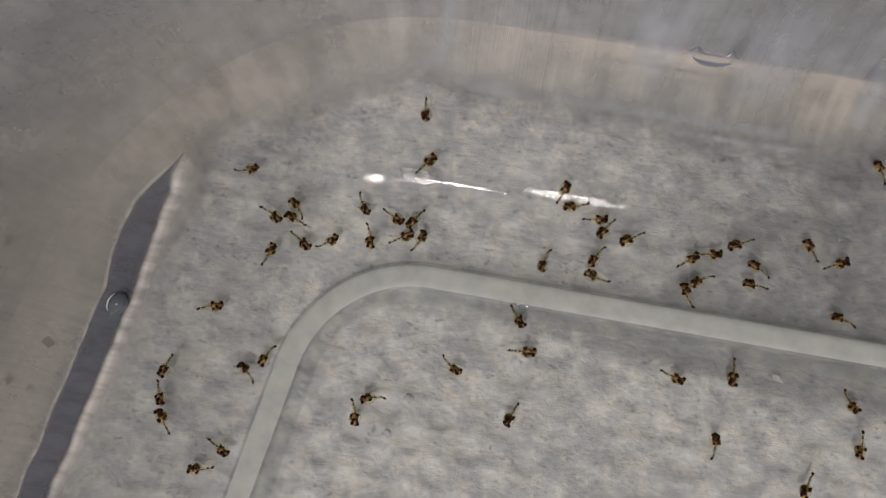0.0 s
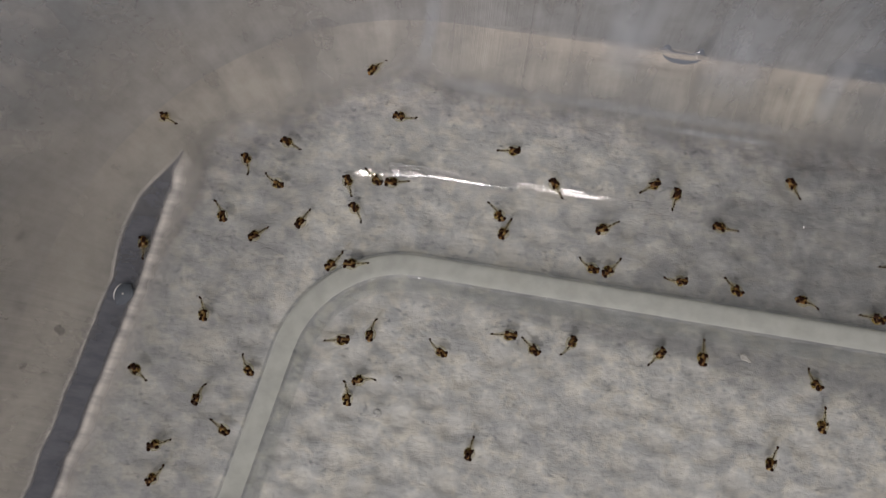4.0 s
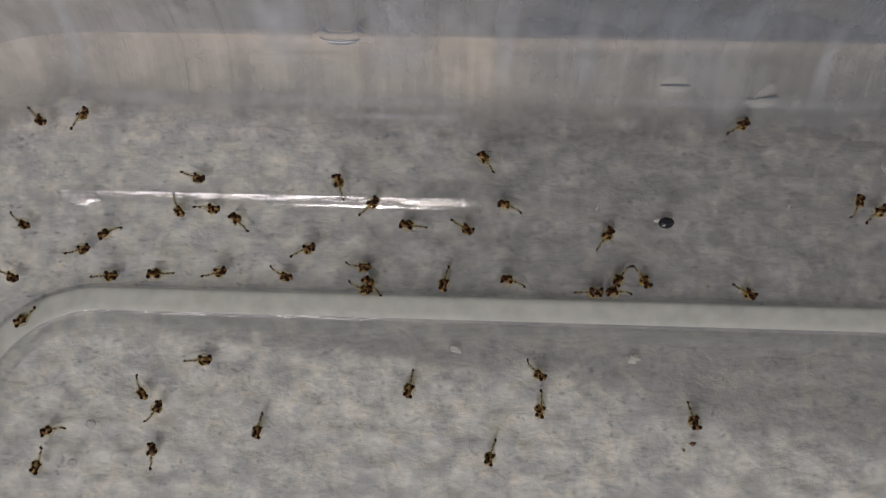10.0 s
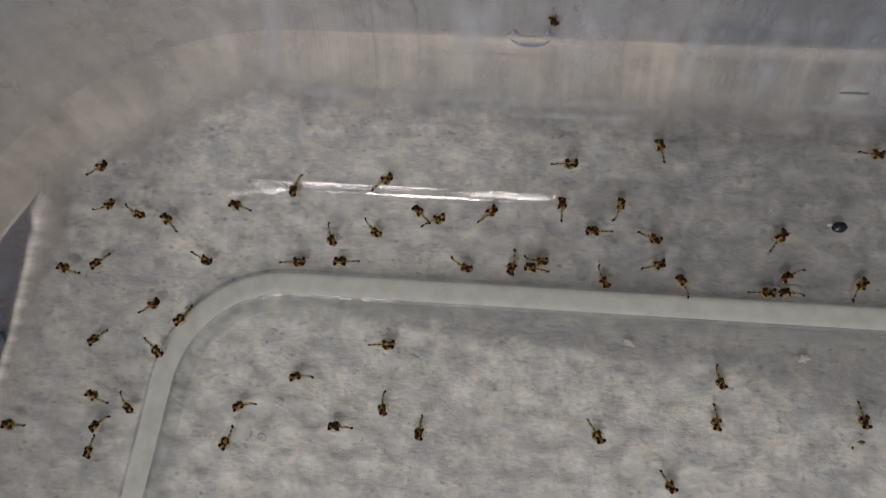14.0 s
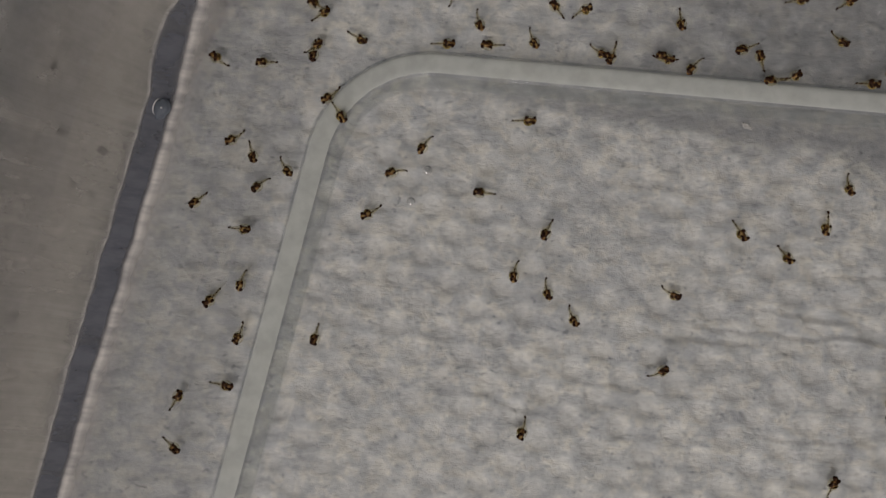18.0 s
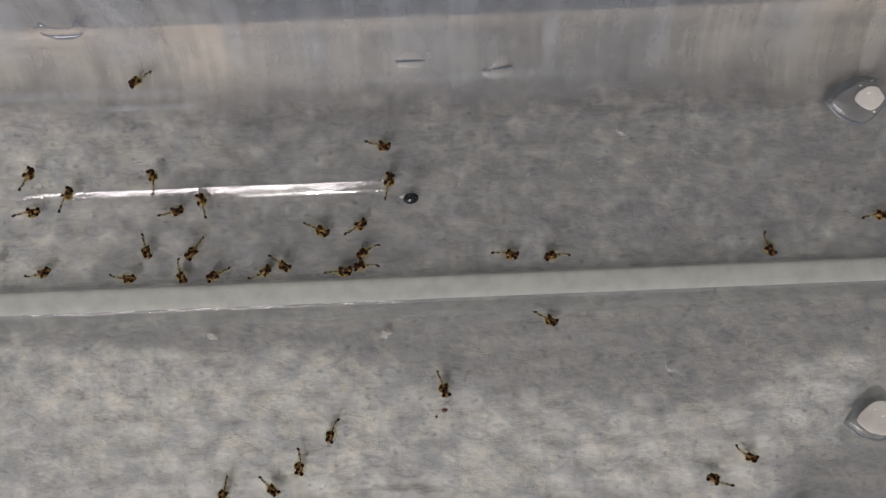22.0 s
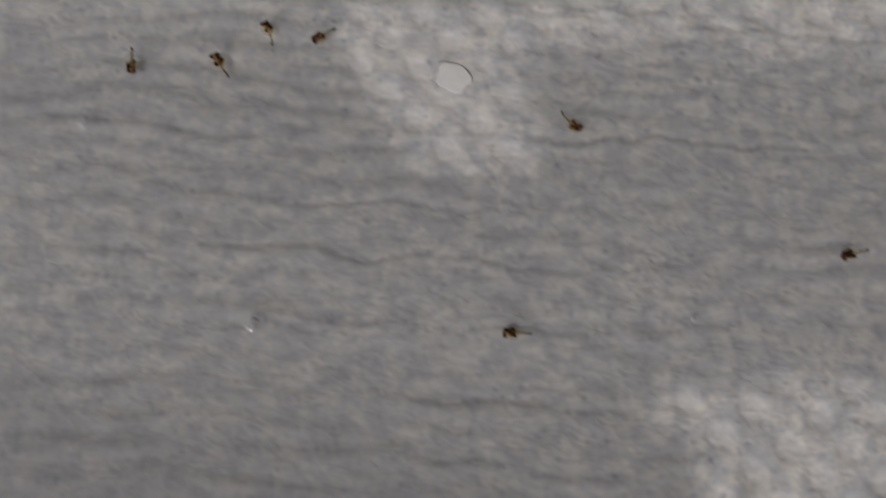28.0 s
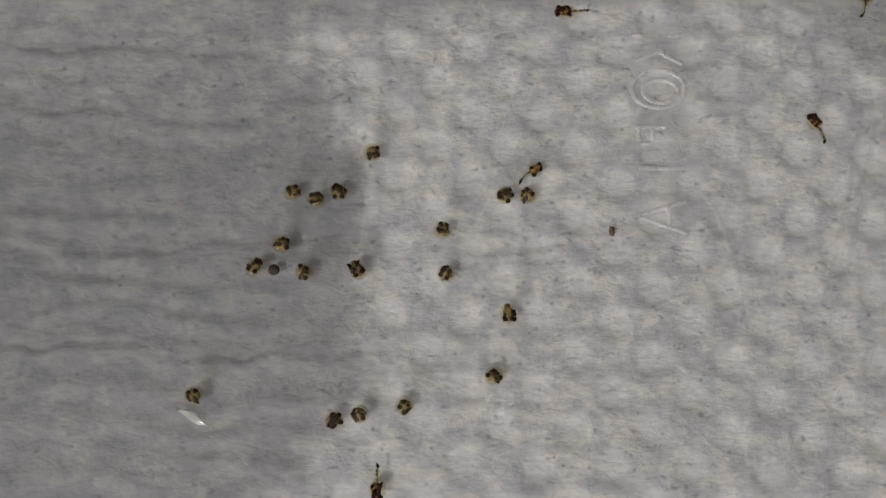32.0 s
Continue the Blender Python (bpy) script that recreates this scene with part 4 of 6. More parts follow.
        top = bm.verts.new((cx * MM, cy * MM, (hh + lift) * MM))
        for a, b in zip(rows, rows[1:]):
            for k in range(seg):
                bm.faces.new((a[k], a[(k + 1) % seg], b[(k + 1) % seg], b[k]))
        for k in range(seg):
            bm.faces.new((rows[-1][k], rows[-1][(k + 1) % seg], top))
        bm.faces.new(rows[0][::-1])
        return bm

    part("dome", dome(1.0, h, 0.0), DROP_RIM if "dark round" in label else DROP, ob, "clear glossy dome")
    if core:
        part("core", dome(core[2], 0.12, h + 0.02, core[0] * w, core[1] * d), DROP_CORE, ob, "gleam painted as a bright inner patch")
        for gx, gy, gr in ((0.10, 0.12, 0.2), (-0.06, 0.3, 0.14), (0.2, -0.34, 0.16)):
            part("glint", blob(gx * w, gy * d, h + 0.1, gr, 1.5, 0.8, 0.4), EDGE_LIGHT, ob, "tiny painted glint")
    for start, name in ((math.pi, "rim"),) if core else ((math.pi, "rim"), (0.0, "upper_rim")):
        bm = bmesh.new()
        last = None
        for k in range(25):
            a = start + 0.05 + (math.pi - 0.1) * k / 24
            fat = (0.045 if core else 0.085) * math.sin(math.pi * k / 24) * (1 + 0.8 * noise.noise(Vector((k * 0.21, x, start)))) + 0.012
            p, q = edge(a, 1.04 - fat * 1.1), edge(a, 1.04 + fat)
            row = [bm.verts.new((p[0] * MM, p[1] * MM, 0.26 * h * MM)), bm.verts.new(((p[0] + q[0]) / 2 * MM, (p[1] + q[1]) / 2 * MM, 0.34 * h * MM)), bm.verts.new((q[0] * MM, q[1] * MM, 0.04 * MM))]
            if last:
                bm.faces.new((last[0], last[1], row[1], row[0])), bm.faces.new((last[1], last[2], row[2], row[1]))
            last = row
        part(name, bm, DROP_RIM, ob, "curved rim painted dark")
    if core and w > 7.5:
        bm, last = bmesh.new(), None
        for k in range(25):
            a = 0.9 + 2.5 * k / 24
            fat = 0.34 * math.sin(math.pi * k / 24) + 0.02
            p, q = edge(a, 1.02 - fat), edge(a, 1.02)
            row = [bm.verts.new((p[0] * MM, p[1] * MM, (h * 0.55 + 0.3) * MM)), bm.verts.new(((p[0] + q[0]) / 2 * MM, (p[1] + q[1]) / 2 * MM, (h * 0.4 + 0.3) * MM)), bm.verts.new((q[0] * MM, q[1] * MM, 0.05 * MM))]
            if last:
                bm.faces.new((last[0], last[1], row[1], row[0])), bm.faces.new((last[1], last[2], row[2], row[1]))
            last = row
        part("shaded_side", bm, DROP_SHADE, ob, "shade painted on the drop's side")
    ob.matrix_basis = pose(x * MM, y * MM, z * MM, m_tilt, 0, turn)
    return ob


drop(157.3, -24.9, 0.01, 7.2, 5.6, 1.5, 0, 0, (0.04, 0.05, 0.82))
drop(158.0, 24.9, 0.9, 8.4, 6.4, 1.4, 8, 0, (0.14, 0.0, 0.52), "large water drop on the wall's lower bend")


def lens_drop(x, y, z, tilt, label, sheets):
    """A flat drop on the wall built of thin curved sheets: name, material, width, lower and upper edge by u from -1 to 1."""
    ob = tagged(new("water_drop"), label, "water drop", "water drops in the container")
    for name, material, w, low, high in sheets:
        bm, last = bmesh.new(), None
        for k in range(29):
            u = k / 14 - 1
            a, b = low(u) + 0.08 * noise.noise(Vector((u * 4 + x, 0, 1))), high(u) + 0.12 * noise.noise(Vector((u * 4 + x, 3, 1)))
            row = [bm.verts.new((u * w / 2 * MM, v * MM, h * MM)) for v, h in ((a, 0.0), ((a + b) / 2, 0.3), (max(a, b), 0.0))]
            if last:
                bm.faces.new((last[0], row[0], row[1], last[1])), bm.faces.new((last[1], row[1], row[2], last[2]))
            last = row
        part(name, bm, material, ob, "pale sheet of water" if material is DROP_PALE else "curved rim painted dark")
    ob.matrix_basis = pose(x * MM, y * MM, z * MM, tilt)
    return ob


def dome_arc(u):
    return math.sqrt(max(0.0, 1 - u * u))


lens_drop(37.2, 38.2, fillet_height(38.2) + 0.2, 52, "flat water drop on the wall at the waterline",
          (("rim", DROP_RIM, 7.8, lambda u: 0.35 - 0.35 * dome_arc(u), lambda u: 0.35 - 0.35 * dome_arc(u) + 0.3 + 1.2 * math.exp(-((abs(u) - 0.68) / 0.17) ** 2) - 0.3 * u * u),
           ("lower_rim", DROP_RIM, 6.2, lambda u: -0.35 - 1.55 * dome_arc(u), lambda u: -0.35 - 0.55 * dome_arc(u))))
lens_drop(88.0, 33.0, fillet_height(33.0) + 0.15, 33, "small pale water drop on the wall",
          (("upper_sheet", DROP_PALE, 4.2, lambda u: 0.15, lambda u: 0.15 + 1.3 * dome_arc(u)), ("lower_sheet", DROP_PALE, 4.4, lambda u: -0.25 - 0.9 * dome_arc(u), lambda u: -0.25),
           ("rim", DROP_RIM, 4.4, lambda u: -0.22, lambda u: 0.12)))
lens_drop(101.5, 31.3, fillet_height(31.3) + 0.15, 28, "small uneven water drop on the wall",
          (("upper_sheet", DROP_PALE, 3.6, lambda u: 0.5 + 0.5 * u, lambda u: 0.5 + 0.5 * u + (1.2 + u) * 1.1 * dome_arc(u)), ("lower_sheet", DROP_PALE, 5.0, lambda u: -0.2 - 1.1 * dome_arc(u), lambda u: -0.1 + 0.3 * dome_arc(u)),
           ("rim", DROP_RIM, 4.6, lambda u: 0.1 + 0.2 * u, lambda u: 0.3 + 0.35 * u)))
lens_drop(104.0, 44.0, 17.2, 70, "small pale water drop on the dry wall",
          (("sheet", DROP_PALE, 3.4, lambda u: -0.6, lambda u: -0.6 + 1.6 * dome_arc(u)), ("rim", DROP_RIM, 3.6, lambda u: -0.85, lambda u: -0.62)))
bend_bubble = drop(-48.6, -14.8, fillet_height(28.2) + 0.3, 3.6, 2.6, 0.8, 0, 75, None, "dark round bubble on the wall's bend")
# Crescent and glint paint the light on this bubble.
bm, last = bmesh.new(), None
for k in range(15):
    a = 0.5 + 2.4 * k / 14
    fat = 0.16 * math.sin(math.pi * k / 14) + 0.01
    row = [bm.verts.new((1.75 * r * math.cos(a) * MM, 1.3 * r * math.sin(a) * MM, 0.9 * MM)) for r in (0.93 - fat, 0.93)]
    if last:
        bm.faces.new((last[0], last[1], row[1], row[0]))
    last = row
part("crescent", bm, EDGE_LIGHT, bend_bubble, "crescent of light painted white")
part("glint", blob(0.0, -0.35, 0.85, 0.16), EDGE_LIGHT, bend_bubble, "tiny painted glint")


# Added bump, there only to make the highlight at the step's corner.
pebble("moulding_nub", "added glossy nub that catches the step corner's highlight", "nub", -4.8, 14.0, 0.35, 7.0, 2.4, 0.8, NUB, 77, 0.3, -4)


trail, last = bmesh.new(), None
for k in range(9):
    d = 27.5 + 9.5 * k / 8
    cx, half = 159.0 + 0.12 * (d - 27.5), 1.0 + 0.09 * (d - 27.5)
    row = [trail.verts.new(((cx + o * half) * MM, d * MM, (fillet_height(d) + 0.06 + 0.08 * (1 - o * o)) * MM)) for o in (-1, -0.5, 0, 0.5, 1)]
    if last:
        for i in range(4):
            trail.faces.new((last[i], last[i + 1], row[i + 1], row[i]))
    last = row
tagged(obj("drip_trail", trail, THIN_GLEAM), "pale wet trail on the wall above a large drop", "drip trail")


# ---- raised marks moulded into the base ----
FINE_MARK = clear_plastic("raised_line_plastic", 0.11, (0.9, 0.9, 0.88), (0.97, 0.97, 0.97), False, 0.1, 0.0)
LETTER = clear_plastic("raised_letter_plastic", 0.27, (0.9, 0.9, 0.88), (0.98, 0.98, 0.98), False, 0.1)


def lettering(x, y, strokes, rings=()):
    """Raised unreadable letters as plain strokes and rings, in mm round (x, y)."""
    mark = tagged(new("moulded_lettering"), "row of raised clear letters moulded in the base", "lettering")
    mark.matrix_basis = pose(x * MM, y * MM, 0.0)
    for x0, y0, x1, y1 in strokes:
        a, b = Vector((x0, y0)), Vector((x1, y1))
        n = Vector((-(b - a).y, (b - a).x)).normalized()
        bm, last = bmesh.new(), None
        for c in (a, a.lerp(b, 0.5), b):
            row = [bm.verts.new(((c.x + n.x * o) * MM, (c.y + n.y * o) * MM, h * MM)) for o, h in ((-0.3, 0.01), (-0.16, 0.2), (0.16, 0.2), (0.3, 0.01))]
            if last:
                for i in range(3):
                    bm.faces.new((last[i], last[i + 1], row[i + 1], row[i]))
            last = row
        part("letter_bar", bm, LETTER, mark)
    for cx, cy, rx, ry in rings:
        bm, rows = bmesh.new(), []
        for k in range(32):
            a = 2 * math.pi * k / 32
            rows.append([bm.verts.new(((cx + (rx + o) * math.cos(a)) * MM, (cy + (ry + o) * math.sin(a)) * MM, h * MM)) for o, h in ((-0.3, 0.01), (-0.16, 0.2), (0.16, 0.2), (0.3, 0.01))])
        for k in range(32):
            for i in range(3):
                bm.faces.new((rows[k][i], rows[k][i + 1], rows[(k + 1) % 32][i + 1], rows[(k + 1) % 32][i]))
        part("letter_ring", bm, LETTER, mark)


lettering(264.4, -199.4, ((-2.6, -1.6, 3.4, -3.6), (-2.6, -1.4, 3.2, 0.4), (1.2, -2.9, 1.2, -0.1), (-2.6, 4.6, 3.2, 4.6), (-2.8, 9.9, 1.0, 9.9), (-2.4, 8.0, -2.4, 9.7), (-0.6, 8.0, -0.6, 9.7), (-2.2, 7.7, -0.9, 7.7),
                          (0.4, 19.8, -2.6, 18.6), (0.4, 19.8, 3.4, 18.2), (-3.0, 22.0, -1.8, 22.0), (1.6, 22.0, 3.2, 22.0), (-3.2, 28.4, 1.2, 28.4), (-1.0, 30.2, 1.4, 29.2)), ((0.2, 14.9, 3.4, 2.5), (0.5, 14.6, 2.2, 1.5)))
lettering(176.0, -113.0, ((-3.2, -1.3, 3.2, -1.3), (-3.2, 1.3, 3.2, 1.3), (-3.2, 9.0, 3.2, 9.0), (-3.2, 9.2, -3.2, 10.6)))


def moulded_line(x0, y0, x1, y1, bow, wide=0.35):
    bm, last = bmesh.new(), None
    a, b = Vector((x0, y0)), Vector((x1, y1))
    n = Vector((-(b - a).y, (b - a).x)).normalized()
    for k in range(17):
        u = k / 16
        c = a.lerp(b, u) + n * bow * 4 * u * (1 - u)
        row = [bm.verts.new(((c.x + n.x * o) * MM, (c.y + n.y * o) * MM, h * MM)) for o, h in ((-wide, 0.01), (-wide * 0.4, 0.22), (wide * 0.4, 0.22), (wide, 0.01))]
        if last:
            for i in range(3):
                bm.faces.new((last[i], last[i + 1], row[i + 1], row[i]))
        last = row
    return tagged(obj("moulded_line", bm, FINE_MARK), "raised clear line moulded in the base", "moulded line", "moulded lines in the base")


moulded_line(270.0, -197.5, 274.2, -214.5, 1.2)
moulded_line(290.5, -186.0, 284.0, -212.0, 0.4)
moulded_line(292.0, -188.0, 286.0, -211.0, 0.4)


def motions():
    swim([(0, -5.4, 23.9, 1.6, 100), (1, -1.8, 6.8, 0.9, 100), (1.33, -5.7, 9.8, 1.1, 135), (1.67, -9.6, 12.8, 1.4, 170), (2, -13.5, 15.8, 1.6, 204), (2.33, -16.5, 16.7, 1.6, 264), (2.67, -19.4, 17.6, 1.6, 324), (3, -22.4, 18.5, 1.6, 384), (4, -26.1, 15.6, 1.6, 339), (7, -19.9, 24.2, 2.0, 280), (8, -17.8, 30.7, 4.4, 263), (9, -12.6, 32.1, 4.4, 198), (10, -11.3, 26.0, 1.8, 138), (12, -8.9, 18.7, 1.6, 124), (12.33, -9.1, 17.9, 1.6, 94), (12.67, -9.2, 17.0, 1.6, 63), (13, -9.4, 16.1, 1.6, 33), (14, -9.8, 10.4, 1.8, -16), (15, -10.1, 4.6, 1.9, -65), (16, -10.5, -1.1, 2.1, -114), (17, -19.1, 12.9, 1.8, -34), (17.5, -19.2, 12.3, 1.6, -55), (18, -23.5, 6.8, 1.4, -26), (18.5, -27.8, 1.3, 1.1, 3), (19, -32.1, -4.1, 0.9, 32), (32, -32.1, -4.1, 0.9, 32)])
    swim([(0, -3.3, 16.8, 1.6, -130), (2, -3.3, 16.8, 1.6, -130), (2.33, -4.6, 15.7, 1.5, -89), (2.67, -5.9, 14.7, 1.3, -47), (3, -7.2, 13.6, 1.2, -6), (4, -7.0, 11.5, 0.9, 9), (7, 2.3, 12.8, 0.9, 23), (7.33, 2.9, 13.5, 1.1, 67), (7.67, 3.4, 14.2, 1.4, 112), (8, 3.9, 14.8, 1.6, 156), (9, 9.0, 8.4, 0.9, 125), (9.33, 8.8, 6.3, 0.9, 84), (9.67, 8.5, 4.2, 0.9, 42), (10, 8.3, 2.1, 0.9, 1), (19, 8.3, 2.1, 0.9, 1), (20, 11.1, 1.9, 0.9, -1), (32, 11.1, 1.9, 0.9, -1)])
    swim([(0, -31.7, 10.5, 1.6, -155), (1, -24.0, 11.2, 1.6, -186), (3, -26.0, 8.0, 1.6, -200), (16, -26.0, 8.0, 1.6, -200), (17, -23.5, 2.8, 0.9, -255), (18, -26.0, 8.0, 1.6, -200), (32, -26.0, 8.0, 1.6, -200)])
    swim([(0, -24.0, 6.1, 1.0, -39), (2, -24.0, 6.1, 1.0, -39), (3, -33.8, 13.3, 1.7, -49), (4, -32.5, 11.6, 1.6, -60), (8, -32.5, 11.6, 1.6, -60), (9.67, -32.2, 11.3, 1.6, -89), (11.33, -31.9, 11.0, 1.6, -118), (13, -31.6, 10.7, 1.6, -147), (16, -28.3, 4.7, 1.6, -146), (17.5, -22.9, 1.0, 0.9, -115), (18, -21.9, -0.4, 0.9, -129), (19, -23.3, -1.0, 0.9, -148), (32, -23.3, -1.0, 0.9, -148)])
    swim([(0, -26.4, 3.3, 0.9, 146), (2, -26.4, 3.3, 0.9, 146), (3, -34.4, 0.9, 1.6, 117), (4, -34.4, 0.9, 1.6, 117), (5, -34.2, 2.4, 1.6, 71), (6, -34.0, 3.9, 1.6, 25), (7, -33.9, 5.5, 1.6, -21), (8, -33.9, 3.5, 1.6, 5), (13, -39.1, 2.0, 1.6, -26), (16, -35.7, -10.7, 1.4, -18), (17.5, -35.7, -10.7, 1.4, -18), (18, -40.0, -4.6, 1.6, -39), (32, -40.0, -4.6, 1.6, -39)])
    swim([(0, -24.2, 3.9, 0.9, -20), (1, -24.2, 3.9, 0.9, -20), (1.33, -24.2, 3.9, 0.9, -60), (1.67, -24.1, 4.0, 0.9, -100), (2, -24.0, 4.0, 0.9, -140), (2.33, -23.1, 3.3, 0.9, -192), (2.67, -22.1, 2.7, 0.9, -245), (3, -21.2, 2.0, 0.9, -297), (4, -21.2, 2.0, 0.9, -297), (7, -19.5, -2.6, 0.9, -245), (8, -19.5, -2.6, 0.9, -245), (8.33, -19.9, -4.1, 0.9, -273), (8.67, -20.3, -5.7, 0.9, -300), (9, -20.6, -7.3, 0.9, -327), (10.33, -20.9, -8.0, 0.9, -366), (11.67, -21.2, -8.8, 0.9, -405), (13, -21.5, -9.5, 0.9, -444), (14, -22.2, -6.6, 0.9, -504), (15, -23.0, -3.6, 0.9, -563), (16, -23.8, -0.7, 0.9, -623), (17.5, -22.5, -2.8, 0.9, -632), (18, -22.5, -2.8, 0.9, -632), (19, -43.4, -4.1, 0.9, -624), (32, -43.4, -4.1, 0.9, -624)])
    swim([(0, -26.1, -1.8, 0.9, -109), (2, -26.1, -1.8, 0.9, -109), (2.33, -27.0, -1.7, 0.9, -59), (2.67, -27.8, -1.6, 0.9, -10), (3, -28.7, -1.5, 0.9, 40), (4, -28.7, -1.5, 0.9, 40), (5, -26.7, -1.3, 0.9, 99), (6, -24.7, -1.0, 0.9, 158), (7, -22.8, -0.8, 0.9, 217), (8, -22.8, -0.8, 0.9, 217), (9, -28.9, -1.2, 0.9, 216), (10.33, -29.9, -5.3, 0.9, 157), (11.67, -31.0, -9.4, 0.9, 98), (13, -32.0, -13.4, 0.9, 39), (17.5, -32.0, -13.4, 0.9, 39), (18, -31.3, -22.0, 0.9, 110), (19, -31.3, -22.0, 0.9, 110), (32, -31.3, -22.0, 0.9, 110)])
    swim([(0, -20.8, -0.2, 0.9, 146), (0.33, -20.3, 0.5, 0.9, 191), (0.67, -19.8, 1.1, 0.9, 236), (1, -19.3, 1.8, 0.9, 281), (2, -19.3, 1.8, 0.9, 281), (2.33, -20.3, -1.5, 0.9, 251), (2.67, -21.2, -4.8, 0.9, 220), (3, -22.1, -8.1, 0.9, 189), (4, -10.1, -16.2, 0.9, 190), (7, -5.8, 0.8, 0.9, 210), (8, -5.8, 0.8, 0.9, 210), (9, 1.6, 1.7, 0.9, 183), (19, 1.6, 1.7, 0.9, 183), (32, 1.6, 1.7, 0.9, 183)])
    swim([(0, -16.6, 1.4, 0.9, -135), (2, -16.6, 1.4, 0.9, -135), (3, -22.9, -23.4, 2.1, -213), (4, -24.8, -23.9, 0.9, -226), (18, -24.8, -23.9, 0.9, -226), (19, -26.3, -23.9, 0.9, -297), (32, -26.3, -23.9, 0.9, -297)])
    swim([(0, -12.3, 7.1, 0.9, 130), (1, -12.3, 7.1, 0.9, 130), (2, -10.3, 6.0, 0.9, 145), (2.33, -10.9, 6.4, 0.9, 110), (2.67, -11.6, 6.8, 0.9, 75), (3, -12.2, 7.3, 0.9, 40), (3.33, -12.3, 6.9, 0.9, 12), (3.67, -12.4, 6.5, 0.9, -15), (4, -12.5, 6.2, 0.9, -43), (7, -12.5, 6.2, 0.9, -43), (8, -12.0, 6.0, 0.9, -82), (9, -19.0, 9.6, 0.9, -131), (10, -13.0, 9.4, 0.9, -207), (10.67, -13.4, 8.9, 0.9, -242), (11.33, -13.9, 8.4, 0.9, -277), (12, -14.4, 7.9, 0.9, -312), (13, -0.6, 14.8, 1.6, -327), (14, -0.2, 13.3, 1.4, -282), (15, 0.3, 11.9, 1.1, -237), (16, 0.8, 10.4, 0.9, -191), (16.5, 1.0, 10.7, 0.9, -156), (17, 1.1, 11.0, 0.9, -121), (17.5, 1.3, 11.3, 0.9, -86), (19, 1.3, 11.3, 0.9, -86), (32, 1.3, 11.3, 0.9, -86)])
    swim([(0, -10.5, 1.9, 0.9, 101), (2, -10.5, 1.9, 0.9, 101), (3, -14.4, -4.4, 2.1, 47), (4, -14.4, -4.4, 2.1, 47), (7, -12.2, -5.8, 0.9, 35), (10, -12.2, -5.8, 0.9, 35), (12, -15.2, -7.3, 2.1, 32), (13, -17.2, -9.1, 2.1, 41), (16, -17.2, -9.1, 2.1, 41), (17.5, -19.1, -10.5, 2.1, 35), (18, -19.1, -10.5, 2.1, 35), (19, -20.5, -11.3, 2.1, 32), (32, -20.5, -11.3, 2.1, 32)])
    swim([(0, -6.7, 6.3, 0.9, 155), (2, -6.7, 6.3, 0.9, 155), (2.33, -9.3, 7.8, 0.9, 202), (2.67, -11.9, 9.2, 0.9, 248), (3, -14.5, 10.7, 0.9, 295), (4, -14.5, 10.7, 0.9, 295), (5, -15.0, 8.2, 0.9, 245), (6, -15.5, 5.6, 0.9, 195), (7, -16.0, 3.1, 0.9, 144), (8, -14.0, 1.0, 0.9, 156), (19, -14.0, 1.0, 0.9, 156), (32, -14.0, 1.0, 0.9, 156)])
    swim([(0, -4.6, 6.1, 0.9, 55), (0.33, -4.6, 6.0, 0.9, 100), (0.67, -4.6, 5.9, 0.9, 145), (1, -4.6, 5.9, 0.9, 190), (1.33, -4.5, 6.0, 0.9, 145), (1.67, -4.3, 6.1, 0.9, 100), (2, -4.1, 6.3, 0.9, 55), (2.33, -6.1, 8.7, 1.0, 90), (2.67, -8.1, 11.0, 1.1, 124), (3, -10.2, 13.4, 1.2, 159), (4, -9.3, 11.4, 0.9, 144), (5, -9.4, 9.3, 0.9, 192), (6, -9.5, 7.2, 0.9, 239), (7, -9.5, 5.1, 0.9, 287), (8, -9.5, 5.1, 0.9, 287), (8.33, -8.7, 5.5, 0.9, 247), (8.67, -7.8, 5.9, 0.9, 208), (9, -6.9, 6.3, 0.9, 168), (10, -3.1, 5.8, 0.9, 197), (12, -22.1, 5.4, 0.9, 197), (12.33, -21.5, 6.0, 0.9, 247), (12.67, -20.9, 6.7, 0.9, 297), (13, -20.3, 7.3, 0.9, 348), (14, -21.6, 7.6, 1.1, 314), (15, -23.0, 7.9, 1.4, 280), (16, -24.3, 8.2, 1.6, 246), (17, -22.9, 8.5, 0.9, 224), (17.5, -21.9, 7.5, 0.9, 230), (18, -21.2, 5.6, 0.9, 221), (19, -21.2, 5.6, 0.9, 221), (32, -21.2, 5.6, 0.9, 221)])
    swim([(0, -4.8, 4.1, 0.9, -150), (2, -4.8, 4.1, 0.9, -150), (2.33, -6.9, 1.5, 1.3, -97), (2.67, -9.0, -1.0, 1.7, -44), (3, -11.2, -3.6, 2.1, 9), (4, -11.2, -3.6, 2.1, 9), (7, -10.3, -1.2, 2.1, 84), (8, -10.3, -1.2, 2.1, 84), (9, -28.7, -2.1, 0.9, 83), (13, -22.3, -14.5, 0.9, 140), (16, -19.2, -14.1, 2.1, 127), (17, -18.5, -13.5, 0.9, 127), (17.5, -16.2, -13.3, 0.9, 126), (19, -16.2, -13.3, 0.9, 126), (32, -16.2, -13.3, 0.9, 126)])
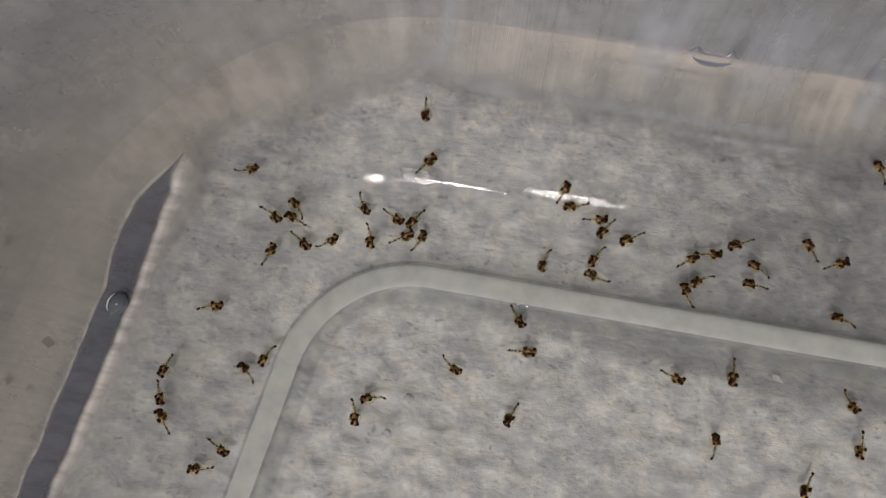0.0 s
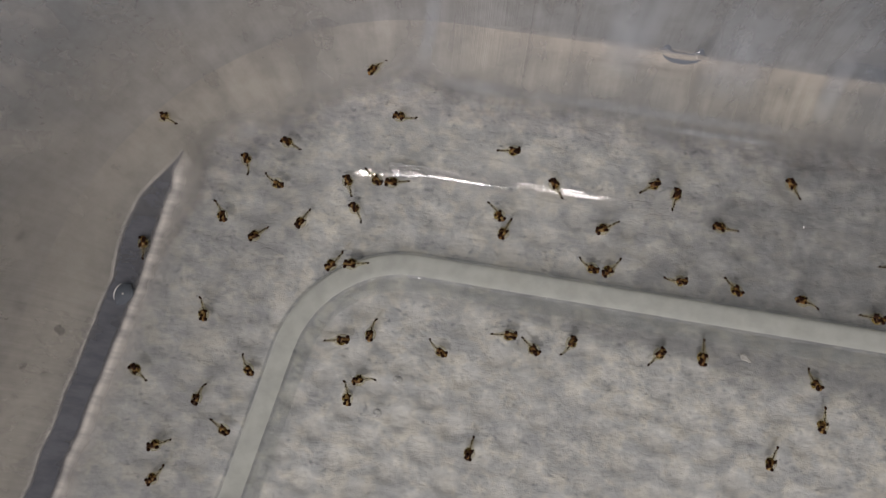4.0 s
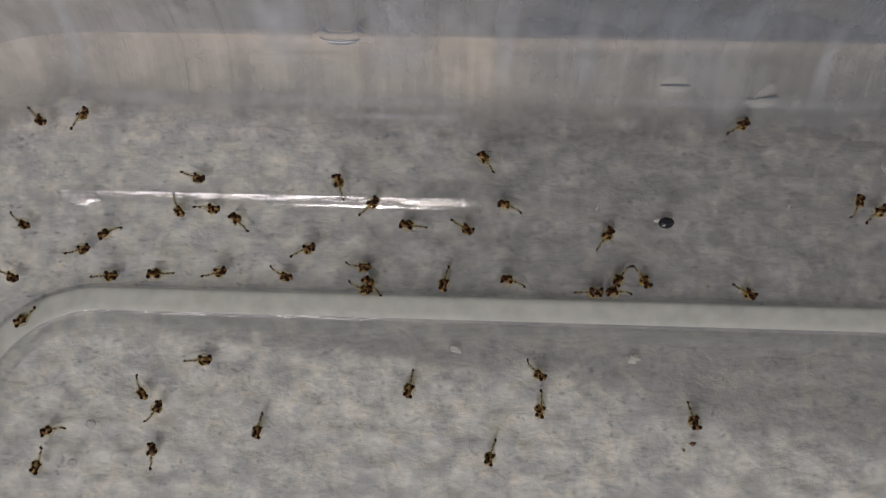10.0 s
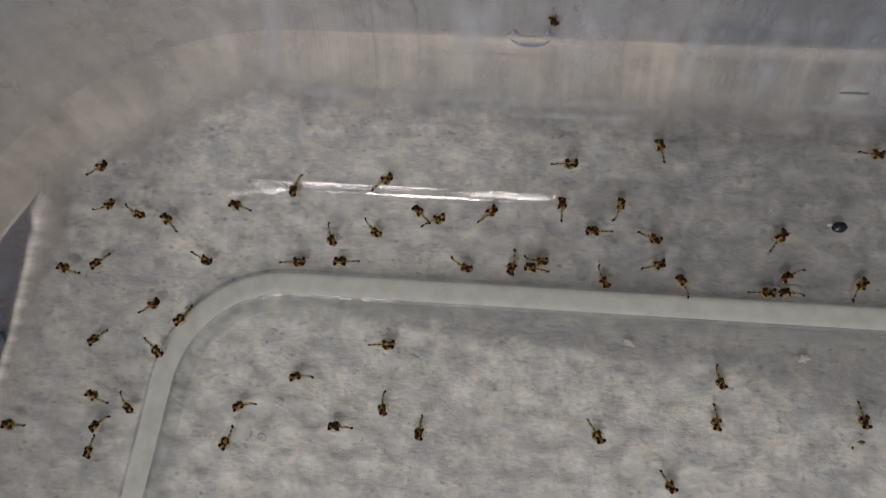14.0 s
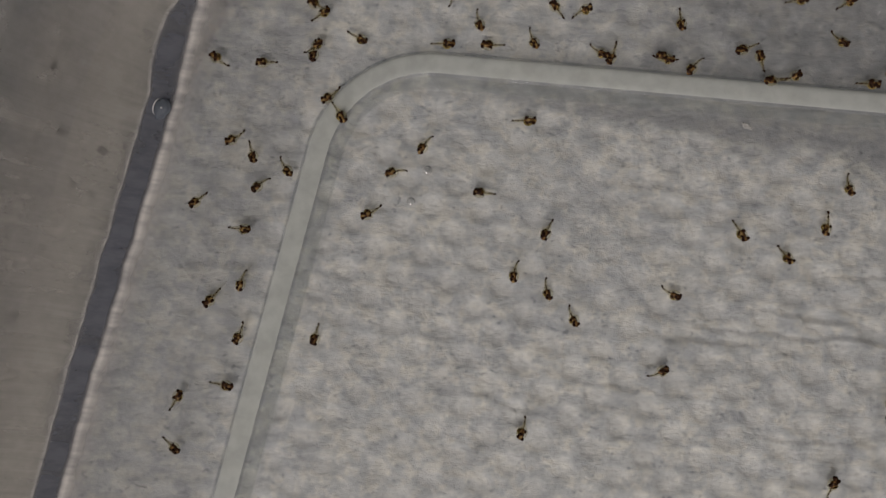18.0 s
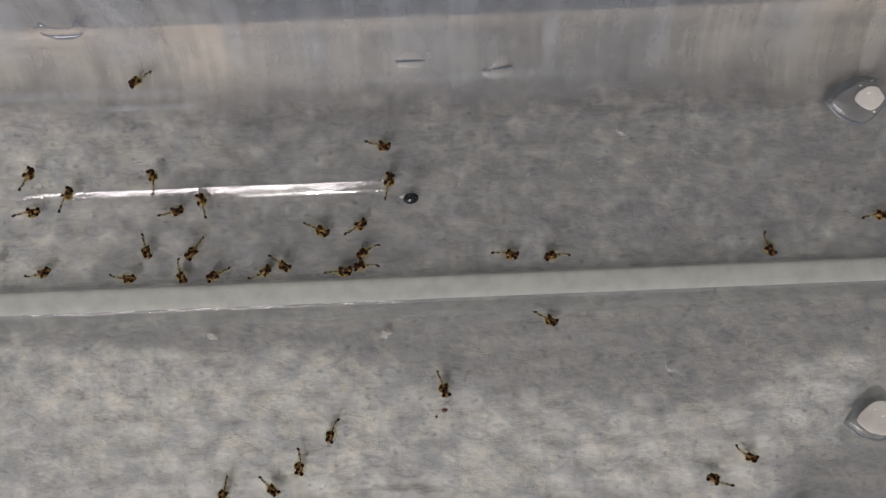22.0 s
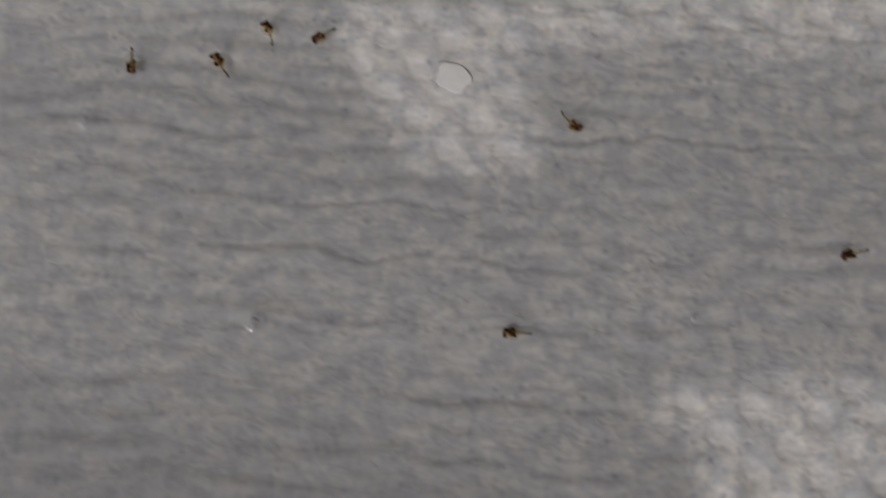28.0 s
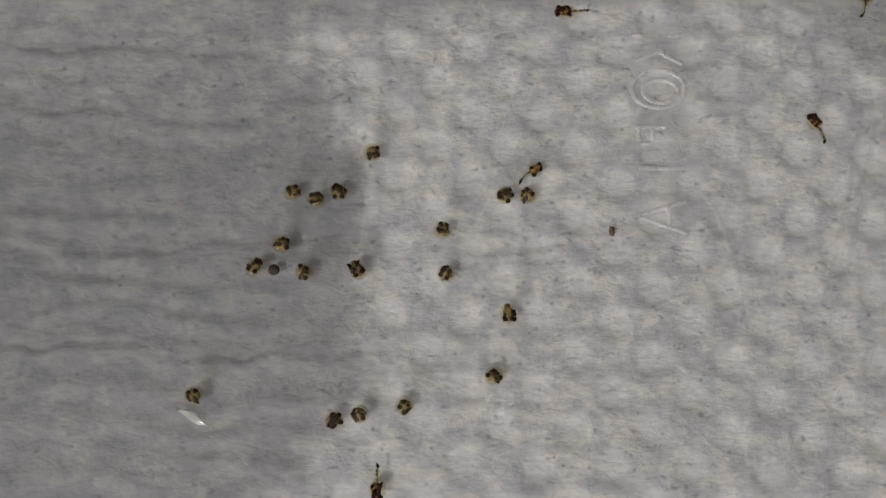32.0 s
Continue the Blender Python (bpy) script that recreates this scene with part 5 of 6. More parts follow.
    swim([(0, -2.5, 4.4, 0.9, -105), (2, -2.5, 4.4, 0.9, -105), (2.33, 1.4, 6.6, 0.9, -137), (2.67, 5.2, 8.8, 0.9, -169), (3, 9.1, 11.1, 0.9, -201), (3.33, 15.2, 4.0, 0.9, -171), (3.67, 21.3, -3.0, 0.9, -141), (4, 27.4, -10.1, 0.9, -111), (7, 36.6, -5.5, 0.9, -158), (8, 36.6, -5.5, 0.9, -158), (9, 39.7, -1.7, 2.1, -117), (10, 41.6, 0.6, 0.9, -193), (12, 46.6, 1.4, 0.9, -194), (13, 52.7, 1.4, 0.9, -192), (14, 51.3, 1.2, 0.9, -237), (15, 50.0, 0.9, 0.9, -281), (16, 48.7, 0.7, 0.9, -326), (17.5, 44.7, 0.9, 0.9, -301), (19, 44.7, 0.9, 0.9, -301), (20, 45.6, 1.2, 0.9, -225), (21, 48.1, 1.2, 0.9, -226), (23, 53.2, 1.2, 0.9, -270), (32, 53.2, 1.2, 0.9, -270)])
    swim([(0, 44.2, 43.5, 14.8, 100), (0.4, 39.6, 43.5, 14.8, 140), (0.7, 33.2, 41.9, 14.8, 170), (1.0, 24.1, 41.0, 14.9, 190), (1.3, -10.0, 38.9, 11.6, 200), (1.6, -10.9, 38.8, 11.8, 200), (1.8, -12.4, 38.3, 11.3, 269), (2, -13.9, 37.8, 10.8, 338), (3, -13.6, 34.3, 6.3, 369), (4, -13.2, 29.9, 3.2, 416), (7, 6.5, 33.5, 4.5, 414), (7.33, 8.8, 36.0, 6.1, 378), (7.67, 11.4, 38.1, 8.6, 342), (8, 14.3, 39.7, 11.9, 305), (8.33, 12.0, 32.8, 5.2, 255), (8.67, 10.9, 23.7, 3.4, 204), (9, 9.8, 14.7, 1.6, 153), (10, 11.7, 12.1, 0.9, 123), (12, 12.5, 10.1, 0.9, 137), (13, 13.2, 8.0, 0.9, 138), (16, 15.7, 6.2, 0.9, 154), (17.5, 16.8, 3.1, 0.9, 124), (19, 16.8, 3.1, 0.9, 124), (20, 19.5, 2.4, 0.9, 120), (20.33, 20.5, 3.2, 0.9, 155), (20.67, 21.4, 4.0, 0.9, 189), (21, 22.4, 4.8, 0.9, 224), (32, 22.4, 4.8, 0.9, 224)])
    swim([(0, 19.9, 13.0, 0.9, 10), (1, 7.3, 19.8, 1.6, 9), (2, 0.0, 19.0, 1.6, 9), (3, -5.9, 30.6, 3.0, -37), (4, -7.6, 23.0, 1.6, -7), (5, -4.8, 20.9, 1.6, -62), (6, -2.1, 18.8, 1.6, -117), (7, 0.7, 16.8, 1.6, -172), (8, -5.9, 35.3, 6.1, -113), (9, -5.0, 31.4, 3.3, -115), (10, -4.5, 27.3, 1.9, -132), (10.67, -3.2, 24.4, 1.8, -167), (11.33, -1.8, 21.5, 1.7, -202), (12, -0.5, 18.6, 1.6, -237), (13, 14.7, 16.6, 1.6, -193), (16, 15.5, 15.5, 1.6, -115), (17.5, 15.3, 14.0, 1.2, -145), (19, 16.6, 13.9, 1.2, -87), (20, 18.9, 13.6, 1.2, -82), (21, 18.9, 13.6, 1.2, -82), (32, 18.9, 13.6, 1.2, -82)])
    swim([(0, 25.3, 11.9, 0.9, -170), (0.33, 23.7, 14.7, 1.1, -131), (0.67, 22.1, 17.6, 1.4, -91), (1, 20.6, 20.4, 1.6, -52), (2, 20.3, 18.1, 1.6, -52), (3, 20.4, 15.5, 1.6, -52), (4, 20.4, 15.5, 1.6, -52), (7, 20.5, 11.2, 0.9, -43), (17.5, 20.5, 11.2, 0.9, -43), (18, 19.6, 10.3, 0.9, -49), (19, 19.6, 10.3, 0.9, -49), (19.33, 21.4, 11.8, 1.1, -77), (19.67, 23.2, 13.2, 1.4, -106), (20, 25.0, 14.7, 1.6, -135), (21, 28.4, 18.3, 1.6, -121), (32, 28.4, 18.3, 1.6, -121)])
    swim([(0, 25.6, 9.7, 0.9, 55), (1, 14.1, 9.1, 0.9, 9), (2, 14.1, 9.1, 0.9, 9), (3, 13.3, 5.7, 0.9, 69), (4, 13.3, 5.7, 0.9, 69), (5, 14.7, 4.5, 0.9, 102), (6, 16.1, 3.3, 0.9, 134), (7, 17.5, 2.1, 0.9, 166), (9, 17.5, 2.1, 0.9, 166), (10, 18.8, 2.8, 0.9, 197), (12, 27.9, 6.0, 0.9, 196), (13, 30.8, 10.3, 0.9, 273), (14, 32.7, 11.8, 1.1, 223), (15, 34.6, 13.2, 1.4, 173), (16, 36.5, 14.6, 1.6, 123), (17.5, 42.4, 8.7, 0.9, 102), (18, 42.4, 8.7, 0.9, 102), (19, 43.6, 7.7, 0.9, 92), (19.33, 47.1, 10.6, 1.1, 152), (19.67, 50.7, 13.6, 1.4, 211), (20, 54.2, 16.6, 1.6, 270), (21, 54.7, 14.9, 1.6, 298), (23, 54.7, 12.7, 0.9, 269), (32, 54.7, 12.7, 0.9, 269)])
    swim([(0, 29.5, 9.1, 0.9, 31), (4, 29.5, 9.1, 0.9, 31), (5, 29.0, 8.9, 0.9, 89), (6, 28.5, 8.8, 0.9, 146), (7, 28.0, 8.6, 0.9, 204), (8, 32.9, 15.6, 1.6, 246), (9, 36.2, 20.8, 1.6, 274), (10, 36.5, 17.4, 1.6, 287), (12, 41.6, 17.9, 1.6, 227), (12.33, 42.9, 17.0, 1.6, 197), (12.67, 44.3, 16.1, 1.6, 167), (13, 45.6, 15.2, 1.6, 137), (14, 45.0, 20.0, 2.0, 182), (15, 44.5, 24.9, 2.3, 228), (16, 43.9, 29.7, 2.6, 273), (17, 42.1, 11.8, 2.0, 189), (18, 63.0, 15.0, 1.5, 194), (19, 72.6, 7.7, 0.9, 155), (21, 72.6, 7.7, 0.9, 155), (23, 74.2, 7.3, 0.9, 148), (32, 74.2, 7.3, 0.9, 148)])
    swim([(0, 17.2, 2.8, 0.9, 84), (1, -0.5, 1.3, 0.9, 10), (2, -0.5, 1.3, 0.9, 10), (2.33, -2.3, -4.1, 0.9, 36), (2.67, -4.0, -9.4, 0.9, 63), (3, -5.8, -14.8, 0.9, 90), (7, -5.8, -14.8, 0.9, 90), (8, -0.1, 8.1, 0.9, 34), (10, -0.1, 8.1, 0.9, 34), (10.67, 2.2, 7.2, 0.9, 62), (11.33, 4.5, 6.4, 0.9, 89), (12, 6.8, 5.5, 0.9, 117), (19, 6.8, 5.5, 0.9, 117), (20, 9.4, 4.6, 0.9, 150), (32, 9.4, 4.6, 0.9, 150)])
    swim([(0, 24.9, 5.0, 0.9, 69), (0.33, 25.0, 5.0, 0.9, 104), (0.67, 25.1, 5.0, 0.9, 139), (1, 25.2, 4.9, 0.9, 174), (2, 1.0, -11.9, 0.9, 100), (3, 9.6, -31.4, 0.9, 131), (4, 11.5, -42.3, 0.9, 131), (7, 15.0, -33.9, 0.9, 129), (8, 15.0, -33.9, 0.9, 129), (13, 15.2, -40.0, 0.9, 128), (16, 17.0, -38.7, 0.9, 90), (18, 17.0, -38.7, 0.9, 90), (19, 15.7, -46.7, 0.9, 93), (32, 15.7, -46.7, 0.9, 93)])
    swim([(0, 24.8, 2.8, 0.9, -21), (1, 10.9, 6.3, 0.9, -36), (2, 11.1, 8.0, 0.9, -36), (3, 11.1, 8.0, 0.9, -36), (3.33, 11.5, 8.2, 0.9, 19), (3.67, 12.0, 8.4, 0.9, 74), (4, 12.4, 8.6, 0.9, 129), (5, 12.9, 9.7, 0.9, 169), (6, 13.4, 10.9, 0.9, 209), (7, 13.9, 12.0, 0.9, 249), (8, 16.4, 13.5, 1.2, 245), (9, 16.4, 13.5, 1.2, 245), (10, 17.1, 12.6, 0.9, 167), (12, 24.2, 10.1, 0.9, 198), (16, 24.2, 10.1, 0.9, 198), (17.5, 25.5, 10.2, 0.9, 208), (18, 25.5, 10.2, 0.9, 208), (19, 26.7, 11.3, 0.9, 182), (20, 28.6, 12.3, 0.9, 179), (21, 28.6, 12.3, 0.9, 179), (32, 28.6, 12.3, 0.9, 179)])
    swim([(0, 40.3, 8.3, 0.9, -140), (0.33, 35.5, 8.3, 0.9, -103), (0.67, 30.8, 8.3, 0.9, -66), (1, 26.0, 8.2, 0.9, -29), (2, 26.0, 8.2, 0.9, -29), (2.33, 26.3, 9.8, 0.9, -56), (2.67, 26.6, 11.4, 0.9, -84), (3, 26.9, 13.0, 0.9, -111), (4, 37.1, 18.1, 1.6, -140), (7, 54.8, 13.0, 0.9, -172), (8, 56.1, 11.7, 0.9, -199), (9, 56.1, 11.7, 0.9, -199), (10, 57.0, 10.3, 0.9, -209), (12, 58.3, 9.2, 0.9, -194), (13, 59.0, 8.6, 0.9, -200), (16, 59.0, 8.6, 0.9, -200), (16.5, 58.7, 5.7, 1.3, -249), (17, 58.9, 7.3, 0.9, -263), (17.5, 58.1, -0.2, 2.1, -347), (18, 58.1, -0.2, 2.1, -347), (19, 56.1, 1.1, 0.9, -334), (23, 56.1, 1.1, 0.9, -334), (32, 56.1, 1.1, 0.9, -334)])
    swim([(0, 43.7, 9.4, 0.9, -170), (1, 40.8, 17.0, 1.6, -97), (4, 40.8, 17.0, 1.6, -97), (7, 39.7, 15.4, 1.6, -69), (8, 39.7, 15.4, 1.6, -69), (9, 41.0, 15.4, 1.6, -131), (10, 42.2, 14.2, 1.2, -135), (12, 43.8, 13.6, 1.2, -88), (16, 43.8, 13.6, 1.2, -88), (16.5, 44.0, 13.4, 1.1, -56), (17, 53.0, 14.2, 1.0, 5), (17.5, 44.3, 13.2, 0.9, 6), (18, 43.9, 18.0, 0.9, 6), (19, 45.4, 11.1, 0.9, 32), (19.33, 45.3, 11.2, 0.9, -8), (19.67, 45.1, 11.3, 0.9, -49), (20, 44.9, 11.4, 0.9, -90), (20.33, 45.6, 11.7, 0.9, -121), (20.67, 46.3, 12.0, 0.9, -151), (21, 47.0, 12.3, 0.9, -182), (23, 53.6, 11.0, 0.9, -152), (32, 53.6, 11.0, 0.9, -152)])
    swim([(0, 46.3, 11.2, 0.9, 25), (1, 46.9, 14.7, 1.6, -38), (2, 48.5, 12.6, 1.0, -6), (4, 48.5, 12.6, 1.0, -6), (7, 47.4, 10.8, 0.9, -9), (13, 47.4, 10.8, 0.9, -9), (16, 53.2, 5.2, 0.9, 23), (19, 53.2, 5.2, 0.9, 23), (20, 52.9, 4.8, 0.9, 49), (23, 52.9, 4.8, 0.9, 49), (32, 52.9, 4.8, 0.9, 49)])
    swim([(0, 49.7, 8.6, 0.9, -22), (1, 44.2, 2.3, 0.9, -6), (3, 44.2, 2.3, 0.9, -6), (3.33, 44.0, 2.4, 0.9, -61), (3.67, 43.9, 2.6, 0.9, -116), (4, 43.7, 2.7, 0.9, -171), (7, 41.2, 4.1, 0.9, -180), (17.5, 41.2, 4.1, 0.9, -180), (18, 40.8, 2.4, 0.9, -175), (18.33, 41.0, 2.6, 0.9, -116), (18.67, 41.3, 2.8, 0.9, -57), (19, 41.6, 3.1, 0.9, 2), (19.33, 42.1, 2.5, 0.9, 61), (19.67, 42.6, 2.0, 0.9, 120), (20, 43.2, 1.4, 0.9, 178), (23, 43.2, 1.4, 0.9, 178), (32, 43.2, 1.4, 0.9, 178)])
    swim([(0, 41.2, 4.4, 0.9, 40), (0.33, 37.2, 3.7, 0.9, 80), (0.67, 33.1, 3.0, 0.9, 120), (1, 29.1, 2.3, 0.9, 160), (19, 29.1, 2.3, 0.9, 160), (20, 30.1, 2.9, 0.9, 201), (21, 30.1, 2.9, 0.9, 201), (32, 30.1, 2.9, 0.9, 201)])
    swim([(0, 39.6, 3.1, 0.9, -68), (0.33, 36.9, 2.8, 0.9, -31), (0.67, 34.1, 2.5, 0.9, 6), (1, 31.4, 2.2, 0.9, 43), (4, 31.4, 2.2, 0.9, 43), (5, 31.4, 2.6, 0.9, 6), (6, 31.3, 3.0, 0.9, -31), (7, 31.3, 3.4, 0.9, -68), (7.33, 30.5, 4.6, 0.9, -103), (7.67, 29.7, 5.8, 0.9, -139), (8, 28.9, 7.1, 0.9, -175), (9, 31.0, 6.6, 0.9, -147), (10, 32.5, 6.8, 0.9, -163), (12, 36.1, 6.8, 0.9, -223), (13, 37.4, 4.3, 0.9, -282), (16, 33.4, 1.7, 0.9, -288), (17.5, 33.4, 1.7, 0.9, -288), (18, 30.4, 1.5, 0.9, -294), (19, 34.5, 1.6, 0.9, -238), (19.33, 33.9, 6.2, 1.1, -181), (19.67, 33.4, 10.9, 1.4, -125), (20, 32.9, 15.5, 1.6, -68), (21, 32.9, 15.5, 1.6, -68), (21.67, 33.8, 15.1, 1.6, -106), (22.33, 34.8, 14.8, 1.6, -144), (23, 35.7, 14.4, 1.6, -182), (32, 35.7, 14.4, 1.6, -182)])
    swim([(0, 49.2, 5.6, 0.9, -6), (0.33, 50.0, 4.7, 0.9, 24), (0.67, 50.8, 3.7, 0.9, 53), (1, 51.6, 2.8, 0.9, 82), (3, 51.6, 2.8, 0.9, 82), (4, 52.8, 2.5, 0.9, 141), (9, 52.8, 2.5, 0.9, 141), (10, 53.5, 1.6, 0.9, 77), (10.67, 55.1, 1.9, 0.9, 117), (11.33, 56.8, 2.2, 0.9, 157), (12, 58.5, 2.4, 0.9, 197), (13, 58.5, 2.4, 0.9, 197), (16, 63.3, 11.2, 0.9, 229), (16.5, 62.5, 9.2, 0.9, 279), (17, 63.1, 11.0, 0.9, 296), (17.5, 60.9, 5.3, 0.9, 380), (17.67, 59.4, 5.0, 0.9, 350), (17.83, 57.9, 4.8, 0.9, 319), (18, 56.5, 4.5, 0.9, 289), (18.33, 59.7, 3.6, 0.9, 343), (18.67, 63.0, 2.6, 0.9, 398), (19, 66.3, 1.6, 0.9, 452), (20, 67.4, 2.3, 0.9, 504), (23, 67.4, 2.3, 0.9, 504), (32, 67.4, 2.3, 0.9, 504)])
    swim([(0, 57.4, 13.2, 1.2, -54), (0.33, 58.3, 13.1, 1.1, -95), (0.67, 59.2, 12.9, 1.0, -137), (1, 60.1, 12.7, 0.9, -178), (2, 60.1, 12.7, 0.9, -178), (2.33, 59.7, 15.7, 1.2, -137), (2.67, 59.4, 18.6, 1.4, -95), (3, 59.0, 21.6, 1.7, -54), (10, 59.0, 21.6, 1.7, -54), (12, 60.7, 20.7, 1.6, -44), (13, 60.7, 20.7, 1.6, -44), (14, 58.8, 23.7, 2.0, -73), (15, 56.9, 26.8, 2.3, -102), (16, 55.0, 29.8, 2.6, -131), (17, 92.4, 17.0, 2.0, -145), (18, 71.3, 15.5, 1.5, -144), (19, 79.4, 8.4, 0.9, -150), (23, 79.4, 8.4, 0.9, -150), (32, 79.4, 8.4, 0.9, -150)])
    swim([(0, 63.1, 11.4, 0.9, -155), (2, 63.1, 11.4, 0.9, -155), (3, 77.1, 10.9, 0.9, -186), (7, 78.5, 10.3, 0.9, -127), (16, 78.5, 10.3, 0.9, -127), (17.5, 77.8, 8.3, 0.9, -130), (18, 82.5, 8.7, 0.9, -130), (19, 82.9, 12.1, 0.9, -178), (20, 81.8, 13.4, 1.1, -106), (21, 81.8, 13.4, 1.1, -106), (23, 86.3, 17.0, 1.6, -106), (32, 86.3, 17.0, 1.6, -106)])
    swim([(0, 63.1, 2.7, 0.9, -9), (13, 63.1, 2.7, 0.9, -9), (14, 63.1, 2.3, 0.9, -54), (15, 63.2, 2.0, 0.9, -100), (16, 63.2, 1.6, 0.9, -145), (18, 63.2, 1.6, 0.9, -145), (18.33, 63.3, 1.7, 0.9, -86), (18.67, 63.3, 1.8, 0.9, -27), (19, 63.4, 2.0, 0.9, 32), (19.33, 63.7, 1.9, 0.9, -27), (19.67, 64.0, 1.8, 0.9, -87), (20, 64.4, 1.8, 0.9, -146), (23, 64.4, 1.8, 0.9, -146), (32, 64.4, 1.8, 0.9, -146)])
    swim([(0, 66.5, 27.3, 1.9, -55), (1, 66.7, 21.8, 1.6, -23), (1.33, 66.5, 21.2, 1.6, -52), (1.67, 66.2, 20.6, 1.6, -82), (2, 65.9, 20.0, 1.6, -112), (3, 73.1, 20.5, 1.6, -141), (4, 78.8, 21.6, 0.9, -141), (5, 78.5, 19.0, 1.0, -81), (6, 78.1, 16.4, 1.1, -21), (7, 77.8, 13.9, 1.2, 38), (7.33, 72.7, 15.6, 1.4, 7), (7.67, 67.7, 17.4, 1.5, -25), (8, 62.6, 19.2, 1.6, -56), (9, 62.7, 15.8, 1.6, -28), (10, 62.4, 14.2, 1.6, -14), (12, 55.1, 15.7, 1.6, 1), (13, 52.1, 14.3, 1.6, -59), (16, 56.0, 13.7, 1.2, -131), (17, 45.5, 13.4, 1.0, -111), (17.5, 44.0, 12.0, 0.9, -115), (18, 43.5, 18.0, 0.9, -115), (18.33, 43.3, 15.8, 0.9, -146), (18.67, 43.1, 13.7, 0.9, -177), (19, 42.9, 11.5, 0.9, -208), (19.33, 43.4, 12.1, 1.0, -169), (19.67, 43.9, 12.7, 1.1, -129), (20, 44.4, 13.4, 1.2, -90), (21, 46.3, 17.8, 1.6, -91), (23, 47.5, 16.6, 1.6, -61), (32, 47.5, 16.6, 1.6, -61)])
    swim([(0, -32.8, -12.3, 0.9, -170), (2, -32.8, -12.3, 0.9, -170), (2.33, -33.5, -12.8, 0.9, -204), (2.67, -34.2, -13.3, 0.9, -237), (3, -34.9, -13.7, 0.9, -271), (4, -34.4, -16.2, 0.9, -258), (7, -32.4, -16.7, 0.9, -237), (8, -32.4, -16.7, 0.9, -237), (9.67, -31.0, -18.7, 0.9, -277), (11.33, -29.7, -20.6, 0.9, -317), (13, -28.3, -22.5, 0.9, -357), (14, -31.2, -22.3, 1.0, -390), (15, -34.2, -22.1, 1.1, -424), (16, -37.1, -21.8, 1.2, -458), (16.5, -36.7, -21.0, 1.1, -416), (17, -34.8, -18.4, 0.9, -332), (17.5, -35.8, -19.3, 0.9, -331), (18, -35.8, -19.3, 0.9, -331), (19, -42.0, -19.9, 0.9, -355), (32, -42.0, -19.9, 0.9, -355)])
    swim([(0, -38.8, -23.9, 1.6, 72), (1, -37.6, -25.4, 1.2, 72), (1.33, -39.7, -24.0, 1.4, 32), (1.67, -41.8, -22.7, 1.5, -7), (2, -43.9, -21.4, 1.6, -47), (3, -43.0, -20.2, 1.6, -47), (4, -47.1, -5.6, 1.8, -77), (5, -42.3, -4.4, 1.7, -125), (6, -37.5, -3.2, 1.6, -173), (7, -32.8, -2.0, 1.4, -222), (8, -32.8, -2.0, 1.4, -222), (13, -32.6, 0.1, 1.6, -295), (16, -32.9, -3.3, 1.4, -356), (17.5, -32.9, -3.3, 1.4, -356), (18, -31.8, -4.7, 0.9, -355), (19, -43.3, -5.1, 0.9, -355), (32, -43.3, -5.1, 0.9, -355)])
    swim([(0, -38.3, -28.2, 1.4, 111), (1, -38.3, -28.2, 1.4, 111), (2, -36.3, -29.1, 0.9, 95), (3, -36.3, -29.1, 0.9, 95), (3.33, -38.8, -28.3, 1.1, 52), (3.67, -41.4, -27.5, 1.4, 10), (4, -43.9, -26.8, 1.6, -33), (7, -45.6, -26.5, 1.6, -19), (16, -43.6, -29.6, 1.6, 19), (17.5, -40.8, -31.2, 1.6, 43), (18, -40.8, -31.2, 1.6, 43), (32, -40.8, -31.2, 1.6, 43)])
    swim([(0, -37.8, -30.6, 1.2, -54), (3, -37.8, -30.6, 1.2, -54), (4, -38.3, -38.7, 0.9, 25), (7, -43.1, -38.4, 1.6, -19), (16, -49.3, -39.0, 0.9, -19), (17, -34.9, -47.7, 0.9, 57), (17.5, -36.5, -48.4, 0.9, 50), (18, -36.5, -48.4, 0.9, 50), (32, -36.5, -48.4, 0.9, 50)])
    swim([(0, -26.6, -21.1, 0.9, -33), (0.33, -28.6, -23.7, 0.9, -93), (0.67, -30.7, -26.4, 0.9, -153), (1, -32.7, -29.1, 0.9, -213), (2, -36.6, -25.9, 0.9, -289), (3, -34.2, -27.5, 0.9, -289), (4, -32.7, -30.1, 0.9, -280), (8, -32.7, -30.1, 0.9, -280), (13, -30.2, -27.3, 0.9, -311), (19, -30.2, -27.3, 0.9, -311), (32, -30.2, -27.3, 0.9, -311)])
    swim([(0, -23.7, -19.5, 0.9, 71), (0.33, -22.7, -21.6, 1.3, 111), (0.67, -21.7, -23.8, 1.7, 150), (1, -20.7, -26.0, 2.1, 190), (1.33, -22.9, -29.8, 1.7, 140), (1.67, -25.2, -33.6, 1.3, 90), (2, -27.4, -37.4, 0.9, 40), (3, -25.4, -47.0, 0.9, 40), (16, -29.9, -43.9, 0.9, 98), (17.5, -31.1, -45.0, 0.9, 85), (19, -31.1, -45.0, 0.9, 85), (32, -31.1, -45.0, 0.9, 85)])
    swim([(0, -30.9, -37.7, 0.9, 6), (2, -30.9, -37.7, 0.9, 6), (3, -37.4, -44.1, 0.9, 48), (4, -37.4, -44.1, 0.9, 48), (7, -37.7, -44.8, 0.9, 9), (16, -35.1, -46.4, 0.9, 66), (17, -28.8, -52.9, 0.9, 75), (17.5, -30.6, -54.4, 0.9, 66), (18, -30.6, -54.4, 0.9, 66), (32, -30.6, -54.4, 0.9, 66)])
